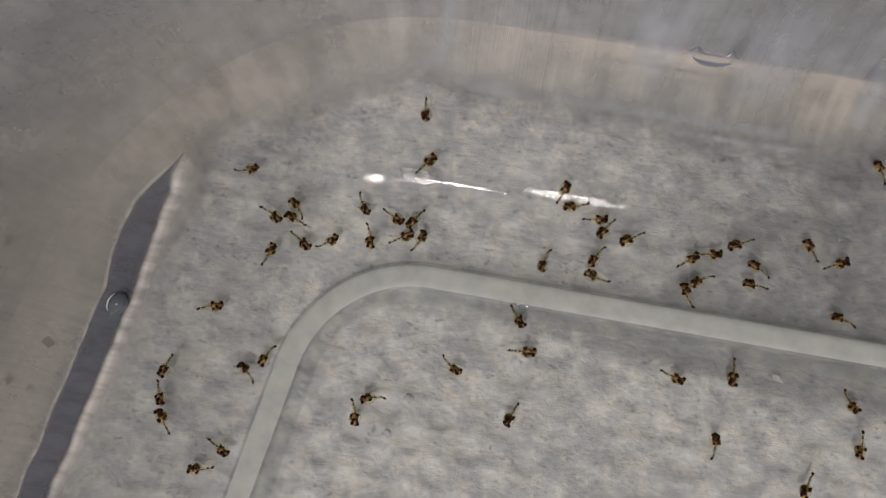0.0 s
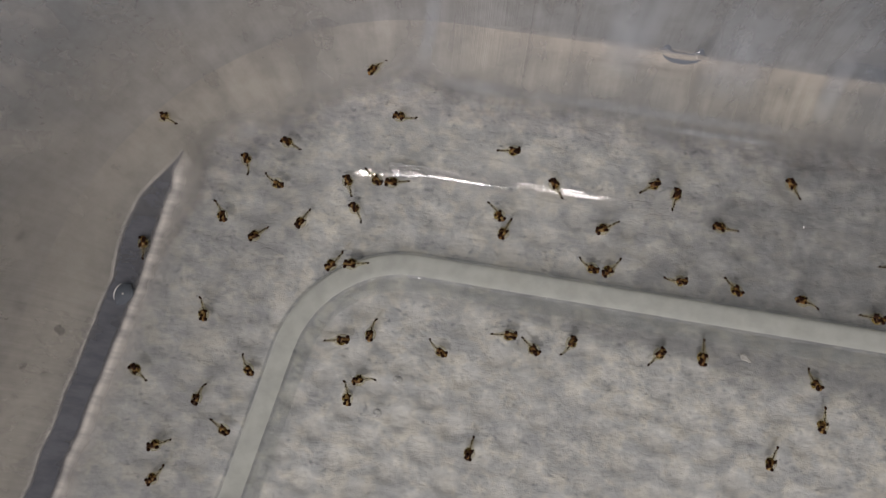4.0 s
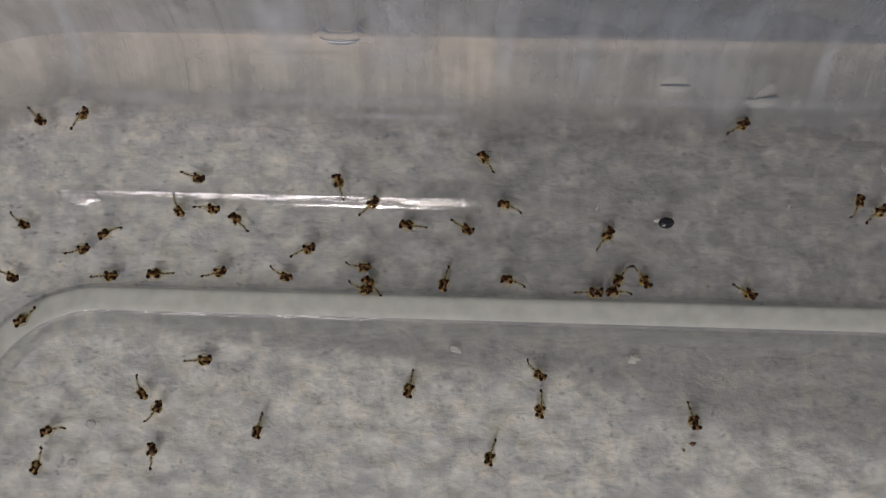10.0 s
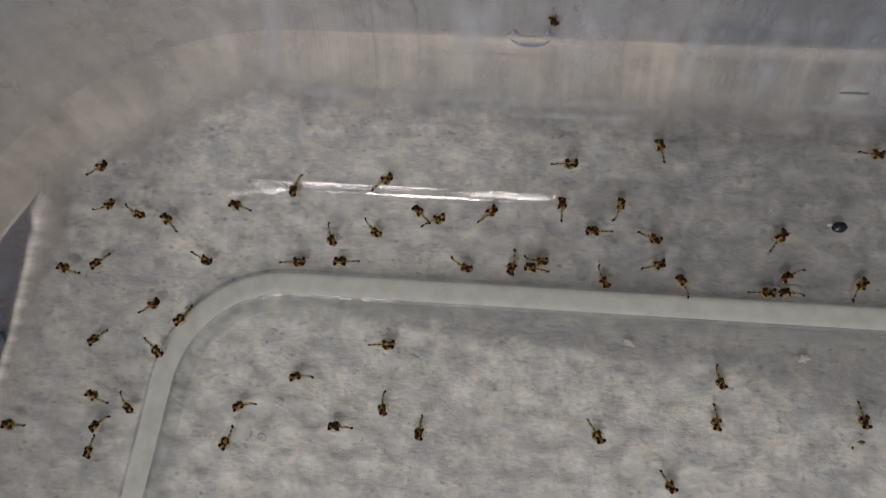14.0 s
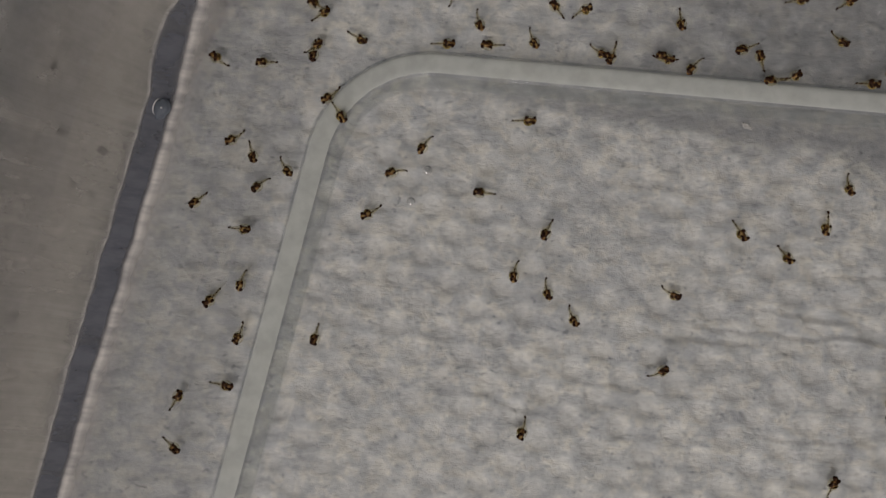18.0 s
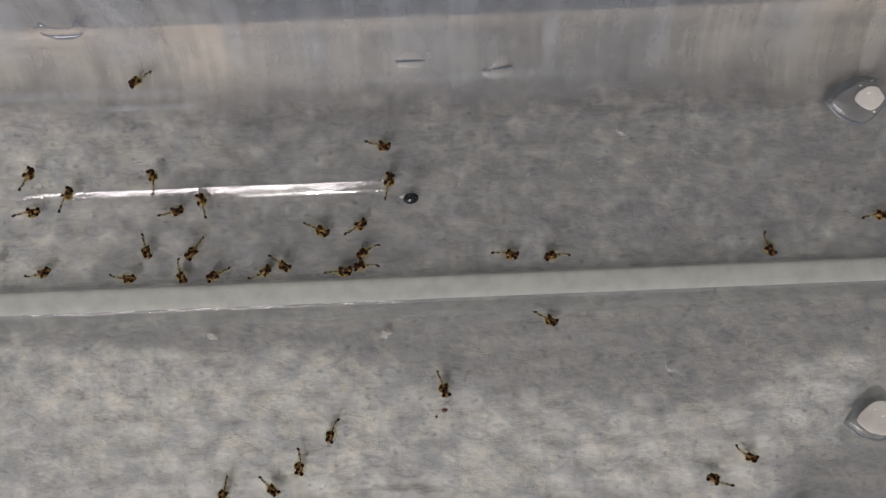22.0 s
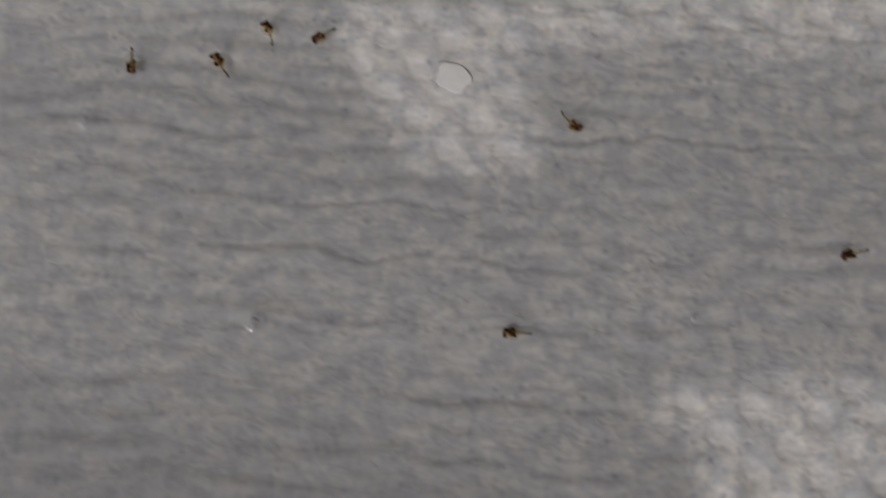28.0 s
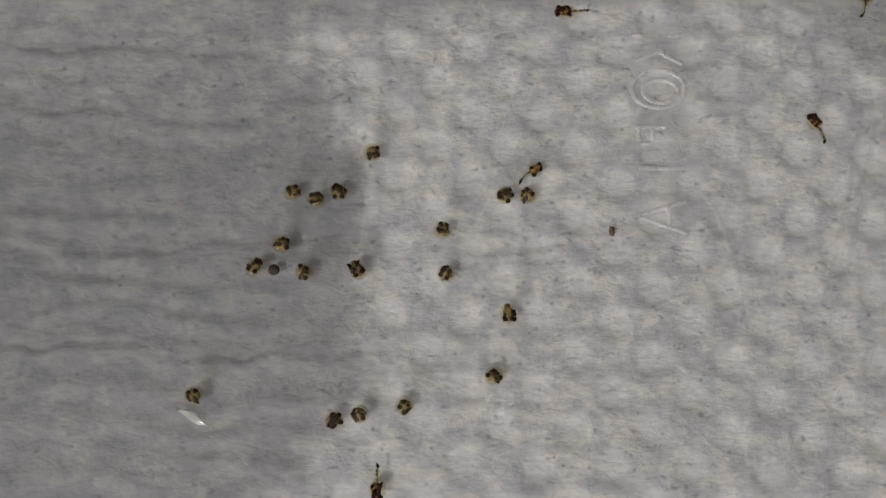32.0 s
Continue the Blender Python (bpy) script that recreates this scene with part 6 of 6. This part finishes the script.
    swim([(0, -26.9, -34.2, 0.9, 153), (8, -26.9, -34.2, 0.9, 153), (13, -30.8, -31.0, 0.9, 97), (16, -30.6, -33.8, 0.9, 50), (16.5, -30.8, -34.2, 0.9, 93), (17, -31.0, -34.6, 0.9, 136), (17.5, -31.3, -34.9, 0.9, 180), (19, -31.3, -34.9, 0.9, 180), (32, -31.3, -34.9, 0.9, 180)])
    swim([(0, 15.2, -6.5, 0.9, 129), (1, 17.2, -8.6, 0.9, 129), (2, 19.0, -10.7, 0.9, 129), (3, 21.6, -12.6, 0.9, 144), (4, 21.6, -12.6, 0.9, 144), (7, 25.1, -17.7, 0.9, 105), (8, 25.1, -17.7, 0.9, 105), (9, 26.0, -19.7, 0.9, 125), (10, 26.0, -21.4, 0.9, 78), (12, 23.1, -24.0, 0.9, 85), (13, 23.1, -24.0, 0.9, 85), (16, 23.5, -28.4, 0.9, 79), (17.5, 21.8, -30.8, 0.9, 69), (19, 21.8, -30.8, 0.9, 69), (20, 20.2, -32.5, 0.9, 76), (32, 20.2, -32.5, 0.9, 76)])
    swim([(0, 17.3, -10.8, 0.9, -177), (19, 17.3, -10.8, 0.9, -177), (20, 20.9, -11.6, 0.9, -211), (21, 20.9, -11.6, 0.9, -211), (32, 20.9, -11.6, 0.9, -211)])
    swim([(0, 6.5, -15.5, 0.9, 154), (9, 6.5, -15.5, 0.9, 154), (10, 8.0, -16.2, 0.9, 124), (10.67, 6.2, -16.4, 0.9, 89), (11.33, 4.4, -16.6, 0.9, 53), (12, 2.7, -16.8, 0.9, 17), (13, 2.7, -16.8, 0.9, 17), (16, 0.4, -17.7, 0.9, 4), (17.5, -1.4, -17.6, 0.9, 65), (18, -1.4, -17.6, 0.9, 65), (19, -2.3, -19.1, 0.9, 124), (32, -2.3, -19.1, 0.9, 124)])
    swim([(0, -6.5, -22.4, 0.9, 23), (19, -6.5, -22.4, 0.9, 23), (32, -6.5, -22.4, 0.9, 23)])
    swim([(0, -7.6, -25.8, 0.9, 100), (9, -7.6, -25.8, 0.9, 100), (10, -7.6, -27.8, 0.9, 69), (13, -7.6, -27.8, 0.9, 69), (16, -10.1, -30.3, 0.9, 27), (19, -10.1, -30.3, 0.9, 27), (32, -10.1, -30.3, 0.9, 27)])
    swim([(0, 15.8, -21.7, 0.9, 69), (1, 15.4, -23.7, 0.9, 69), (2, 14.8, -25.7, 0.9, 69), (3, 14.0, -28.6, 0.9, 84), (4, 13.6, -31.0, 0.9, 84), (7, 9.2, -28.3, 0.9, 160), (7.33, 9.5, -27.0, 0.9, 197), (7.67, 9.7, -25.7, 0.9, 234), (8, 10.0, -24.4, 0.9, 271), (12, 10.0, -24.4, 0.9, 271), (12.33, 9.8, -24.4, 0.9, 300), (12.67, 9.6, -24.4, 0.9, 330), (13, 9.4, -24.4, 0.9, 359), (20, 9.4, -24.4, 0.9, 359), (32, 9.4, -24.4, 0.9, 359)])
    swim([(0, 40.5, -10.9, 0.9, 163), (3, 40.5, -10.9, 0.9, 163), (4, 41.8, -9.5, 0.9, 234), (5, 41.8, -5.8, 0.9, 261), (6, 41.8, -2.0, 0.9, 288), (7, 41.8, 1.8, 0.9, 316), (10, 41.8, 1.8, 0.9, 316), (12, 39.3, 2.9, 0.9, 351), (19, 39.3, 2.9, 0.9, 351), (19.33, 41.1, 3.9, 0.9, 389), (19.67, 42.9, 4.9, 0.9, 427), (20, 44.6, 5.9, 0.9, 464), (21, 44.6, 5.9, 0.9, 464), (23, 47.7, 4.7, 0.9, 465), (32, 47.7, 4.7, 0.9, 465)])
    swim([(0, 48.6, -9.5, 0.9, 90), (7, 48.6, -9.5, 0.9, 90), (8, 48.7, -12.7, 0.9, 80), (9, 48.7, -14.5, 0.9, 77), (10, 48.7, -14.5, 0.9, 77), (12, 48.7, -17.3, 0.9, 92), (13, 50.0, -20.5, 0.9, 123), (16, 53.9, -26.2, 0.9, 123), (17.5, 56.1, -27.6, 0.9, 126), (20, 56.1, -27.6, 0.9, 126), (21, 57.1, -30.4, 0.9, 104), (23, 56.6, -33.0, 0.9, 59), (32, 56.6, -33.0, 0.9, 59)])
    swim([(0, 67.0, -10.5, 0.9, 136), (4, 67.0, -10.5, 0.9, 136), (7, 68.4, -11.5, 0.9, 143), (10, 68.4, -11.5, 0.9, 143), (12, 69.7, -13.2, 0.9, 121), (13, 69.7, -13.2, 0.9, 121), (16, 71.8, -15.7, 0.9, 107), (17.5, 73.9, -17.9, 0.9, 113), (19, 73.9, -17.9, 0.9, 113), (20, 74.2, -20.6, 0.9, 89), (21, 74.0, -22.3, 0.9, 73), (23, 73.3, -25.2, 0.9, 76), (24, 73.3, -25.2, 0.9, 76), (32, 73.3, -25.2, 0.9, 76)])
    swim([(0, 47.1, -18.9, 0.9, -83), (1, 45.6, -16.1, 0.9, -36), (2, 40.9, -15.9, 0.9, 10), (3, 30.3, -14.9, 0.9, -36), (4, 33.7, -38.2, 0.9, -36), (8, 37.6, -38.6, 0.9, -90), (12, 41.5, -38.9, 0.9, -144), (16, 45.4, -39.2, 0.9, -198), (19, 45.4, -39.2, 0.9, -198), (32, 45.4, -39.2, 0.9, -198)])
    swim([(0, 68.5, -16.9, 0.9, 79), (10, 68.5, -16.9, 0.9, 79), (12, 69.3, -19.3, 0.9, 91), (13, 69.3, -19.3, 0.9, 91), (16, 69.7, -22.9, 0.9, 92), (17.5, 70.3, -25.2, 0.9, 79), (19, 70.3, -25.2, 0.9, 79), (20, 68.9, -28.1, 0.9, 74), (21, 68.9, -28.1, 0.9, 74), (23, 68.5, -29.4, 0.9, 91), (24, 68.5, -29.4, 0.9, 91), (32, 68.5, -29.4, 0.9, 91)])
    swim([(0, 61.1, -24.1, 0.9, 74), (10, 61.1, -24.1, 0.9, 74), (12, 61.0, -26.9, 0.9, 76), (13, 61.6, -28.5, 0.9, 107), (16, 64.3, -30.9, 0.9, 135), (21, 64.3, -30.9, 0.9, 135), (23, 65.0, -32.7, 0.9, 135), (24, 65.0, -32.7, 0.9, 135), (32, 65.0, -32.7, 0.9, 135)])
    swim([(0, 44.0, 43.9, 14.8, 96), (0.33, 37.4, 43.1, 14.8, 46), (0.67, 30.8, 42.3, 14.8, -3), (1, 24.4, 41.5, 14.9, -53), (2, 16.4, 11.9, 0.9, -51), (2.33, 14.2, 14.8, 1.1, -91), (2.67, 12.1, 17.7, 1.4, -131), (3, 10.0, 20.6, 1.6, -171), (4, 13.1, 20.1, 1.6, -171), (7, 14.7, 17.3, 1.6, -197), (12, 14.7, 17.3, 1.6, -197), (13, 38.0, 39.9, 12.5, -268), (15.33, 41.2, 38.7, 9.8, -239), (17.67, 44.4, 37.0, 7.3, -210), (20, 47.9, 35.1, 5.8, -181), (20.33, 44.4, 32.1, 4.4, -126), (20.67, 40.9, 29.0, 3.1, -72), (21, 37.4, 25.9, 1.7, -17), (21.67, 43.2, 29.3, 3.4, 19), (22.33, 49.0, 32.8, 5.1, 54), (23, 54.8, 36.2, 6.8, 90), (32, 54.8, 36.2, 6.8, 90)])
    swim([(0, 76.4, 1.9, 0.9, -6), (2, 76.4, 1.9, 0.9, -6), (3, 76.4, 1.9, 0.9, -6), (3.33, 76.2, 1.8, 0.9, -66), (3.67, 75.9, 1.7, 0.9, -126), (4, 75.6, 1.7, 0.9, -186), (7, 76.0, 0.9, 0.9, -257), (9, 76.0, 0.9, 0.9, -257), (10, 76.7, 1.2, 0.9, -180), (23, 76.7, 1.2, 0.9, -180), (32, 76.7, 1.2, 0.9, -180)])
    swim([(0, 79.3, 1.4, 0.9, 51), (7, 79.3, 1.4, 0.9, 51), (8, 79.3, 1.4, 0.9, 51), (9, 79.1, 1.3, 0.9, 6), (16, 79.1, 1.3, 0.9, 6), (16.5, 76.4, 3.6, 0.9, 55), (17, 78.6, 1.3, 0.9, 70), (17.5, 70.9, 8.1, 0.9, 154), (18, 70.9, 8.1, 0.9, 154), (18.33, 73.6, 6.0, 0.9, 106), (18.67, 76.2, 3.9, 0.9, 58), (19, 78.9, 1.8, 0.9, 11), (23, 78.9, 1.8, 0.9, 11), (32, 78.9, 1.8, 0.9, 11)])
    swim([(0, 86.1, 4.0, 0.9, 64), (7, 86.1, 4.0, 0.9, 64), (8, 80.0, 3.0, 0.9, 62), (12, 80.0, 3.0, 0.9, 62), (13, 79.4, 3.7, 0.9, 38), (23, 79.4, 3.7, 0.9, 38), (32, 79.4, 3.7, 0.9, 38)])
    swim([(0, 86.2, 3.4, 0.9, -57), (8, 86.2, 3.4, 0.9, -57), (8.33, 85.3, 3.2, 0.9, -27), (8.67, 84.4, 3.0, 0.9, 3), (9, 83.6, 2.8, 0.9, 33), (9.33, 83.8, 2.8, 0.9, 62), (9.67, 84.0, 2.9, 0.9, 91), (10, 84.2, 2.9, 0.9, 120), (12, 84.2, 2.9, 0.9, 120), (13, 89.8, 3.4, 0.9, 183), (14, 90.8, 3.4, 0.9, 233), (15, 91.7, 3.3, 0.9, 282), (16, 92.7, 3.2, 0.9, 332), (17, 90.6, 8.3, 0.9, 308), (18, 91.0, 6.2, 0.9, 392), (19, 90.1, 7.7, 0.9, 422), (19.33, 90.6, 7.3, 0.9, 451), (19.67, 91.1, 7.0, 0.9, 480), (20, 91.6, 6.7, 0.9, 509), (21, 100.9, 2.9, 0.9, 523), (23, 102.9, 2.7, 0.9, 523), (32, 102.9, 2.7, 0.9, 523)])
    swim([(0, 96.5, 1.2, 0.9, 161), (8, 96.5, 1.2, 0.9, 161), (9, 96.5, 1.2, 0.9, 161), (10, 99.8, 1.5, 0.9, 151), (12, 101.5, 1.6, 0.9, 150), (19, 107.1, -6.7, 0.9, 160), (21, 107.1, -6.7, 0.9, 160), (23, 109.5, -8.8, 0.9, 141), (24, 109.5, -8.8, 0.9, 141), (32, 109.5, -8.8, 0.9, 141)])
    swim([(0, 98.8, 27.6, 2.0, -147), (8, 98.8, 27.6, 2.0, -147), (10, 98.8, 27.6, 2.0, -147), (12, 102.7, 27.4, 1.9, -164), (16, 82.6, 20.6, 1.6, -194), (21, 82.6, 20.6, 1.6, -194), (23, 84.4, 20.1, 1.6, -197), (32, 84.4, 20.1, 1.6, -197)])
    swim([(0, 90.0, -15.2, 0.9, 123), (8, 90.0, -15.2, 0.9, 123), (9, 90.0, -15.2, 0.9, 123), (10, 91.4, -17.8, 0.9, 107), (24, 91.4, -17.8, 0.9, 107), (32, 91.4, -17.8, 0.9, 107)])
    swim([(0, -3.5, -44.0, 0.9, 67), (7, -3.5, -44.0, 0.9, 67), (8, -7.8, -19.5, 0.9, 67), (9, -8.0, -24.3, 0.9, 141), (9.33, -1.8, -22.3, 0.9, 175), (9.67, 4.3, -20.2, 0.9, 209), (10, 10.4, -18.1, 0.9, 243), (12, 12.2, -13.3, 0.9, 243), (12.33, 12.8, -13.4, 0.9, 193), (12.67, 13.4, -13.6, 0.9, 144), (13, 13.9, -13.7, 0.9, 94), (16, 23.3, -41.2, 0.9, 114), (19, 23.3, -41.2, 0.9, 114), (32, 23.3, -41.2, 0.9, 114)])
    swim([(0, 106.5, 30.1, 2.7, 90), (9, 106.5, 30.1, 2.7, 90), (9.33, 109.6, 25.5, 2.4, 145), (9.67, 112.8, 20.8, 2.0, 199), (10, 116.0, 16.1, 1.6, 254), (12, 115.5, 14.3, 1.6, 254), (14.67, 123.9, 10.2, 1.4, 219), (17.33, 132.3, 6.1, 1.1, 184), (20, 140.6, 1.9, 0.9, 149), (21, 142.8, 1.8, 0.9, 117), (23, 142.8, 1.8, 0.9, 117), (32, 142.8, 1.8, 0.9, 117)])
    swim([(0, 119.2, 14.7, 1.6, -149), (10, 119.2, 14.7, 1.6, -149), (20, 151.1, 8.3, 0.9, -181), (21, 152.8, 7.8, 0.9, -182), (23, 165.8, 5.9, 0.9, -182), (32, 165.8, 5.9, 0.9, -182)])
    swim([(0, -16.9, -53.2, 0.9, 81), (17.5, -16.9, -53.2, 0.9, 81), (18, -16.9, -53.2, 0.9, 81), (32, -16.9, -53.2, 0.9, 81)])
    swim([(0, -41.4, -66.2, 0.9, -115), (17.5, -41.4, -66.2, 0.9, -115), (18, -39.9, -65.3, 0.9, -114), (32, -39.9, -65.3, 0.9, -114)])
    swim([(0, -35.1, -62.7, 0.9, -160), (16, -35.1, -62.7, 0.9, -160), (17, -33.2, -62.4, 0.9, -145), (17.5, -35.1, -62.7, 0.9, -160), (18, -31.4, -62.8, 0.9, -189), (32, -31.4, -62.8, 0.9, -189)])
    swim([(0, 28.3, -45.4, 0.9, 125), (17.5, 28.3, -45.4, 0.9, 125), (19, 28.3, -45.4, 0.9, 125), (32, 28.3, -45.4, 0.9, 125)])
    swim([(0, 44.4, -52.3, 0.9, -144), (16, 44.4, -52.3, 0.9, -144), (17, 42.9, -52.3, 0.9, -158), (17.5, 44.4, -52.3, 0.9, -144), (18, 44.4, -52.3, 0.9, -144), (32, 44.4, -52.3, 0.9, -144)])
    swim([(0, 20.9, -65.8, 0.9, 73), (17.5, 20.9, -65.8, 0.9, 73), (18, 20.9, -65.8, 0.9, 73), (32, 20.9, -65.8, 0.9, 73)])
    swim([(0, 83.5, -53.8, 0.9, -101), (17.5, 83.5, -53.8, 0.9, -101), (24, 80.5, -52.3, 0.9, -180), (32, 80.5, -52.3, 0.9, -180)])
    swim([(0, -39.4, -74.7, 0.9, 142), (18, -39.4, -74.7, 0.9, 142), (32, -39.4, -74.7, 0.9, 142)])
    swim([(0, 74.9, -68.4, 0.9, -115), (18, 74.9, -68.4, 0.9, -115), (24, 76.6, -64.0, 0.9, -180), (32, 76.6, -64.0, 0.9, -180)])
    swim([(0, 122.0, 2.8, 0.9, 2), (12, 122.0, 2.8, 0.9, 2), (19, 114.2, 2.9, 0.9, 16), (20, 114.2, 2.9, 0.9, 16), (21, 112.0, 2.4, 0.9, -2), (23, 106.0, 1.8, 0.9, 28), (24, 105.2, -1.8, 2.1, 0), (32, 105.2, -1.8, 2.1, 0)])
    swim([(0, 137.9, -29.8, 0.9, 152), (20, 137.9, -29.8, 0.9, 152), (24, 137.9, -29.8, 0.9, 152), (32, 137.9, -29.8, 0.9, 152)])
    swim([(0, 131.8, -32.8, 0.9, -31), (20, 131.8, -32.8, 0.9, -31), (24, 131.8, -32.8, 0.9, -31), (32, 131.8, -32.8, 0.9, -31)])
    swim([(0, 148.4, -33.6, 0.9, 28), (20, 148.4, -33.6, 0.9, 28), (21, 148.1, -38.8, 0.9, 28), (23, 140.6, -37.8, 0.9, -2), (24, 138.3, -38.5, 0.9, 45), (32, 138.3, -38.5, 0.9, 45)])
    swim([(0, 111.7, -74.8, 0.9, 158), (24, 111.7, -74.8, 0.9, 158), (26.5, 111.7, -74.8, 0.9, 158), (32, 111.7, -74.8, 0.9, 158)])
    swim([(0, 114.3, -75.5, 0.9, 1), (24, 114.3, -75.5, 0.9, 1), (26.5, 114.3, -75.5, 0.9, 1), (32, 114.3, -75.5, 0.9, 1)])
    swim([(0, 123.6, -76.0, 0.9, -109), (24, 123.6, -76.0, 0.9, -109), (26.5, 123.6, -76.0, 0.9, -109), (32, 123.6, -76.0, 0.9, -109)])
    swim([(0, 127.9, -77.3, 0.9, -22), (24, 127.9, -77.3, 0.9, -22), (26.5, 127.9, -77.3, 0.9, -22), (32, 127.9, -77.3, 0.9, -22)])
    swim([(0, 87.5, -80.8, 0.9, 123), (24, 87.5, -80.8, 0.9, 123), (32, 87.5, -80.8, 0.9, 123)])
    swim([(0, 135.2, -88.8, 0.9, -130), (26.5, 135.2, -88.8, 0.9, -130), (27, 135.2, -88.8, 0.9, -130), (32, 135.2, -88.8, 0.9, -130)])
    swim([(0, 100.6, -98.5, 0.9, 19), (26.5, 100.6, -98.5, 0.9, 19), (27, 100.6, -98.5, 0.9, 19), (32, 100.6, -98.5, 0.9, 19)])
    swim([(0, 204.6, -76.2, 0.9, 88), (26.5, 204.6, -76.2, 0.9, 88), (27, 204.6, -71.5, 0.9, 88), (32, 204.6, -71.5, 0.9, 88)])
    swim([(0, 167.3, -93.0, 0.9, 92), (26.5, 167.3, -93.0, 0.9, 92), (27, 167.3, -93.0, 0.9, 92), (32, 167.3, -93.0, 0.9, 92)])
    swim([(0, 164.3, -101.2, 0.9, 56), (26.5, 164.3, -101.2, 0.9, 56), (27, 164.3, -101.2, 0.9, 56), (32, 164.3, -101.2, 0.9, 56)])
    swim([(0, 163.0, -108.5, 0.9, -147), (26.5, 163.0, -108.5, 0.9, -147), (27, 163.0, -108.5, 0.9, -147), (32, 163.0, -108.5, 0.9, -147)])
    swim([(0, 170.6, -116.5, 0.9, 106), (26.5, 170.6, -116.5, 0.9, 106), (27, 169.8, -122.3, 0.9, 63), (28, 165.7, -127.3, 0.9, 35), (32, 165.7, -127.3, 0.9, 35)])
    swim([(0, 136.9, -132.5, 0.9, 125), (26.5, 136.9, -132.5, 0.9, 125), (27, 136.9, -132.5, 0.9, 125), (28, 138.2, -133.3, 0.9, 96), (32, 138.2, -133.3, 0.9, 96)])
    swim([(0, 150.8, -131.4, 0.9, -56), (26.5, 150.8, -131.4, 0.9, -56), (28, 150.8, -131.4, 0.9, -56), (32, 150.8, -131.4, 0.9, -56)])
    swim([(0, 163.1, -136.6, 0.9, -103), (26.5, 163.1, -136.6, 0.9, -103), (27, 163.3, -132.9, 0.9, -102), (28, 157.8, -125.9, 0.9, -57), (32, 157.8, -125.9, 0.9, -57)])
    swim([(0, 204.8, -139.0, 0.9, 147), (26.5, 204.8, -139.0, 0.9, 147), (28, 204.8, -139.0, 0.9, 147), (32, 204.8, -139.0, 0.9, 147)])
    swim([(0, 233.2, -89.4, 0.9, 59), (27, 233.2, -89.4, 0.9, 59), (32, 233.2, -89.4, 0.9, 59)])
    swim([(0, 196.2, -169.9, 0.9, 2), (28, 196.2, -169.9, 0.9, 2), (29.5, 196.2, -169.9, 0.9, 2), (32, 196.2, -169.9, 0.9, 2)])
    swim([(0, 244.4, -156.3, 0.9, 18), (28, 244.4, -156.3, 0.9, 18), (32, 244.4, -156.3, 0.9, 18)])
    swim([(0, 252.5, -174.8, 0.9, 1), (29.5, 252.5, -174.8, 0.9, 1), (32, 252.5, -174.8, 0.9, 1)])
    swim([(0, 291.2, -172.0, 0.9, -93), (29.5, 291.2, -172.0, 0.9, -93), (32, 291.2, -172.0, 0.9, -93)])
    swim([(0, 283.7, -188.7, 0.9, -55), (29.5, 283.7, -188.7, 0.9, -55), (32, 283.7, -188.7, 0.9, -55)])
    swim([(0, 265.9, -171.7, 0.9, -31), (29.5, 265.9, -171.7, 0.9, -31), (32, 265.9, -171.7, 0.9, -31)])
    swim([(0, 230.4, -234.1, 0.9, 91), (32, 230.4, -234.1, 0.9, 91)])
    swim([(0, 18.8, 15.9, 1.6, -110), (1, 7.7, 22.9, 1.6, -51), (1.5, -5.0, 27.5, 2.4, -60), (2, -18.6, 29.8, 4.0, 9), (3, -28.0, 19.4, 1.9, -50), (4, -46.0, 15.4, 7.2, -21), (7, -23.2, 7.2, 1.1, 37), (8, -23.2, 7.2, 1.1, 37), (9, -29.8, 6.4, 0.9, 36), (10.33, -32.0, 8.0, 1.2, -14), (11.67, -34.2, 9.7, 1.5, -64), (13, -36.4, 11.3, 1.8, -115), (14, -33.0, 15.8, 2.2, -145), (15, -29.6, 20.3, 2.7, -176), (16, -26.2, 24.8, 3.1, -206), (17, -24.7, 19.8, 2.6, -228), (18, -16.3, 23.0, 2.1, -267), (19, -11.4, 22.1, 1.6, -297), (32, -11.4, 22.1, 1.6, -297)])
    key_larvae()


motions()
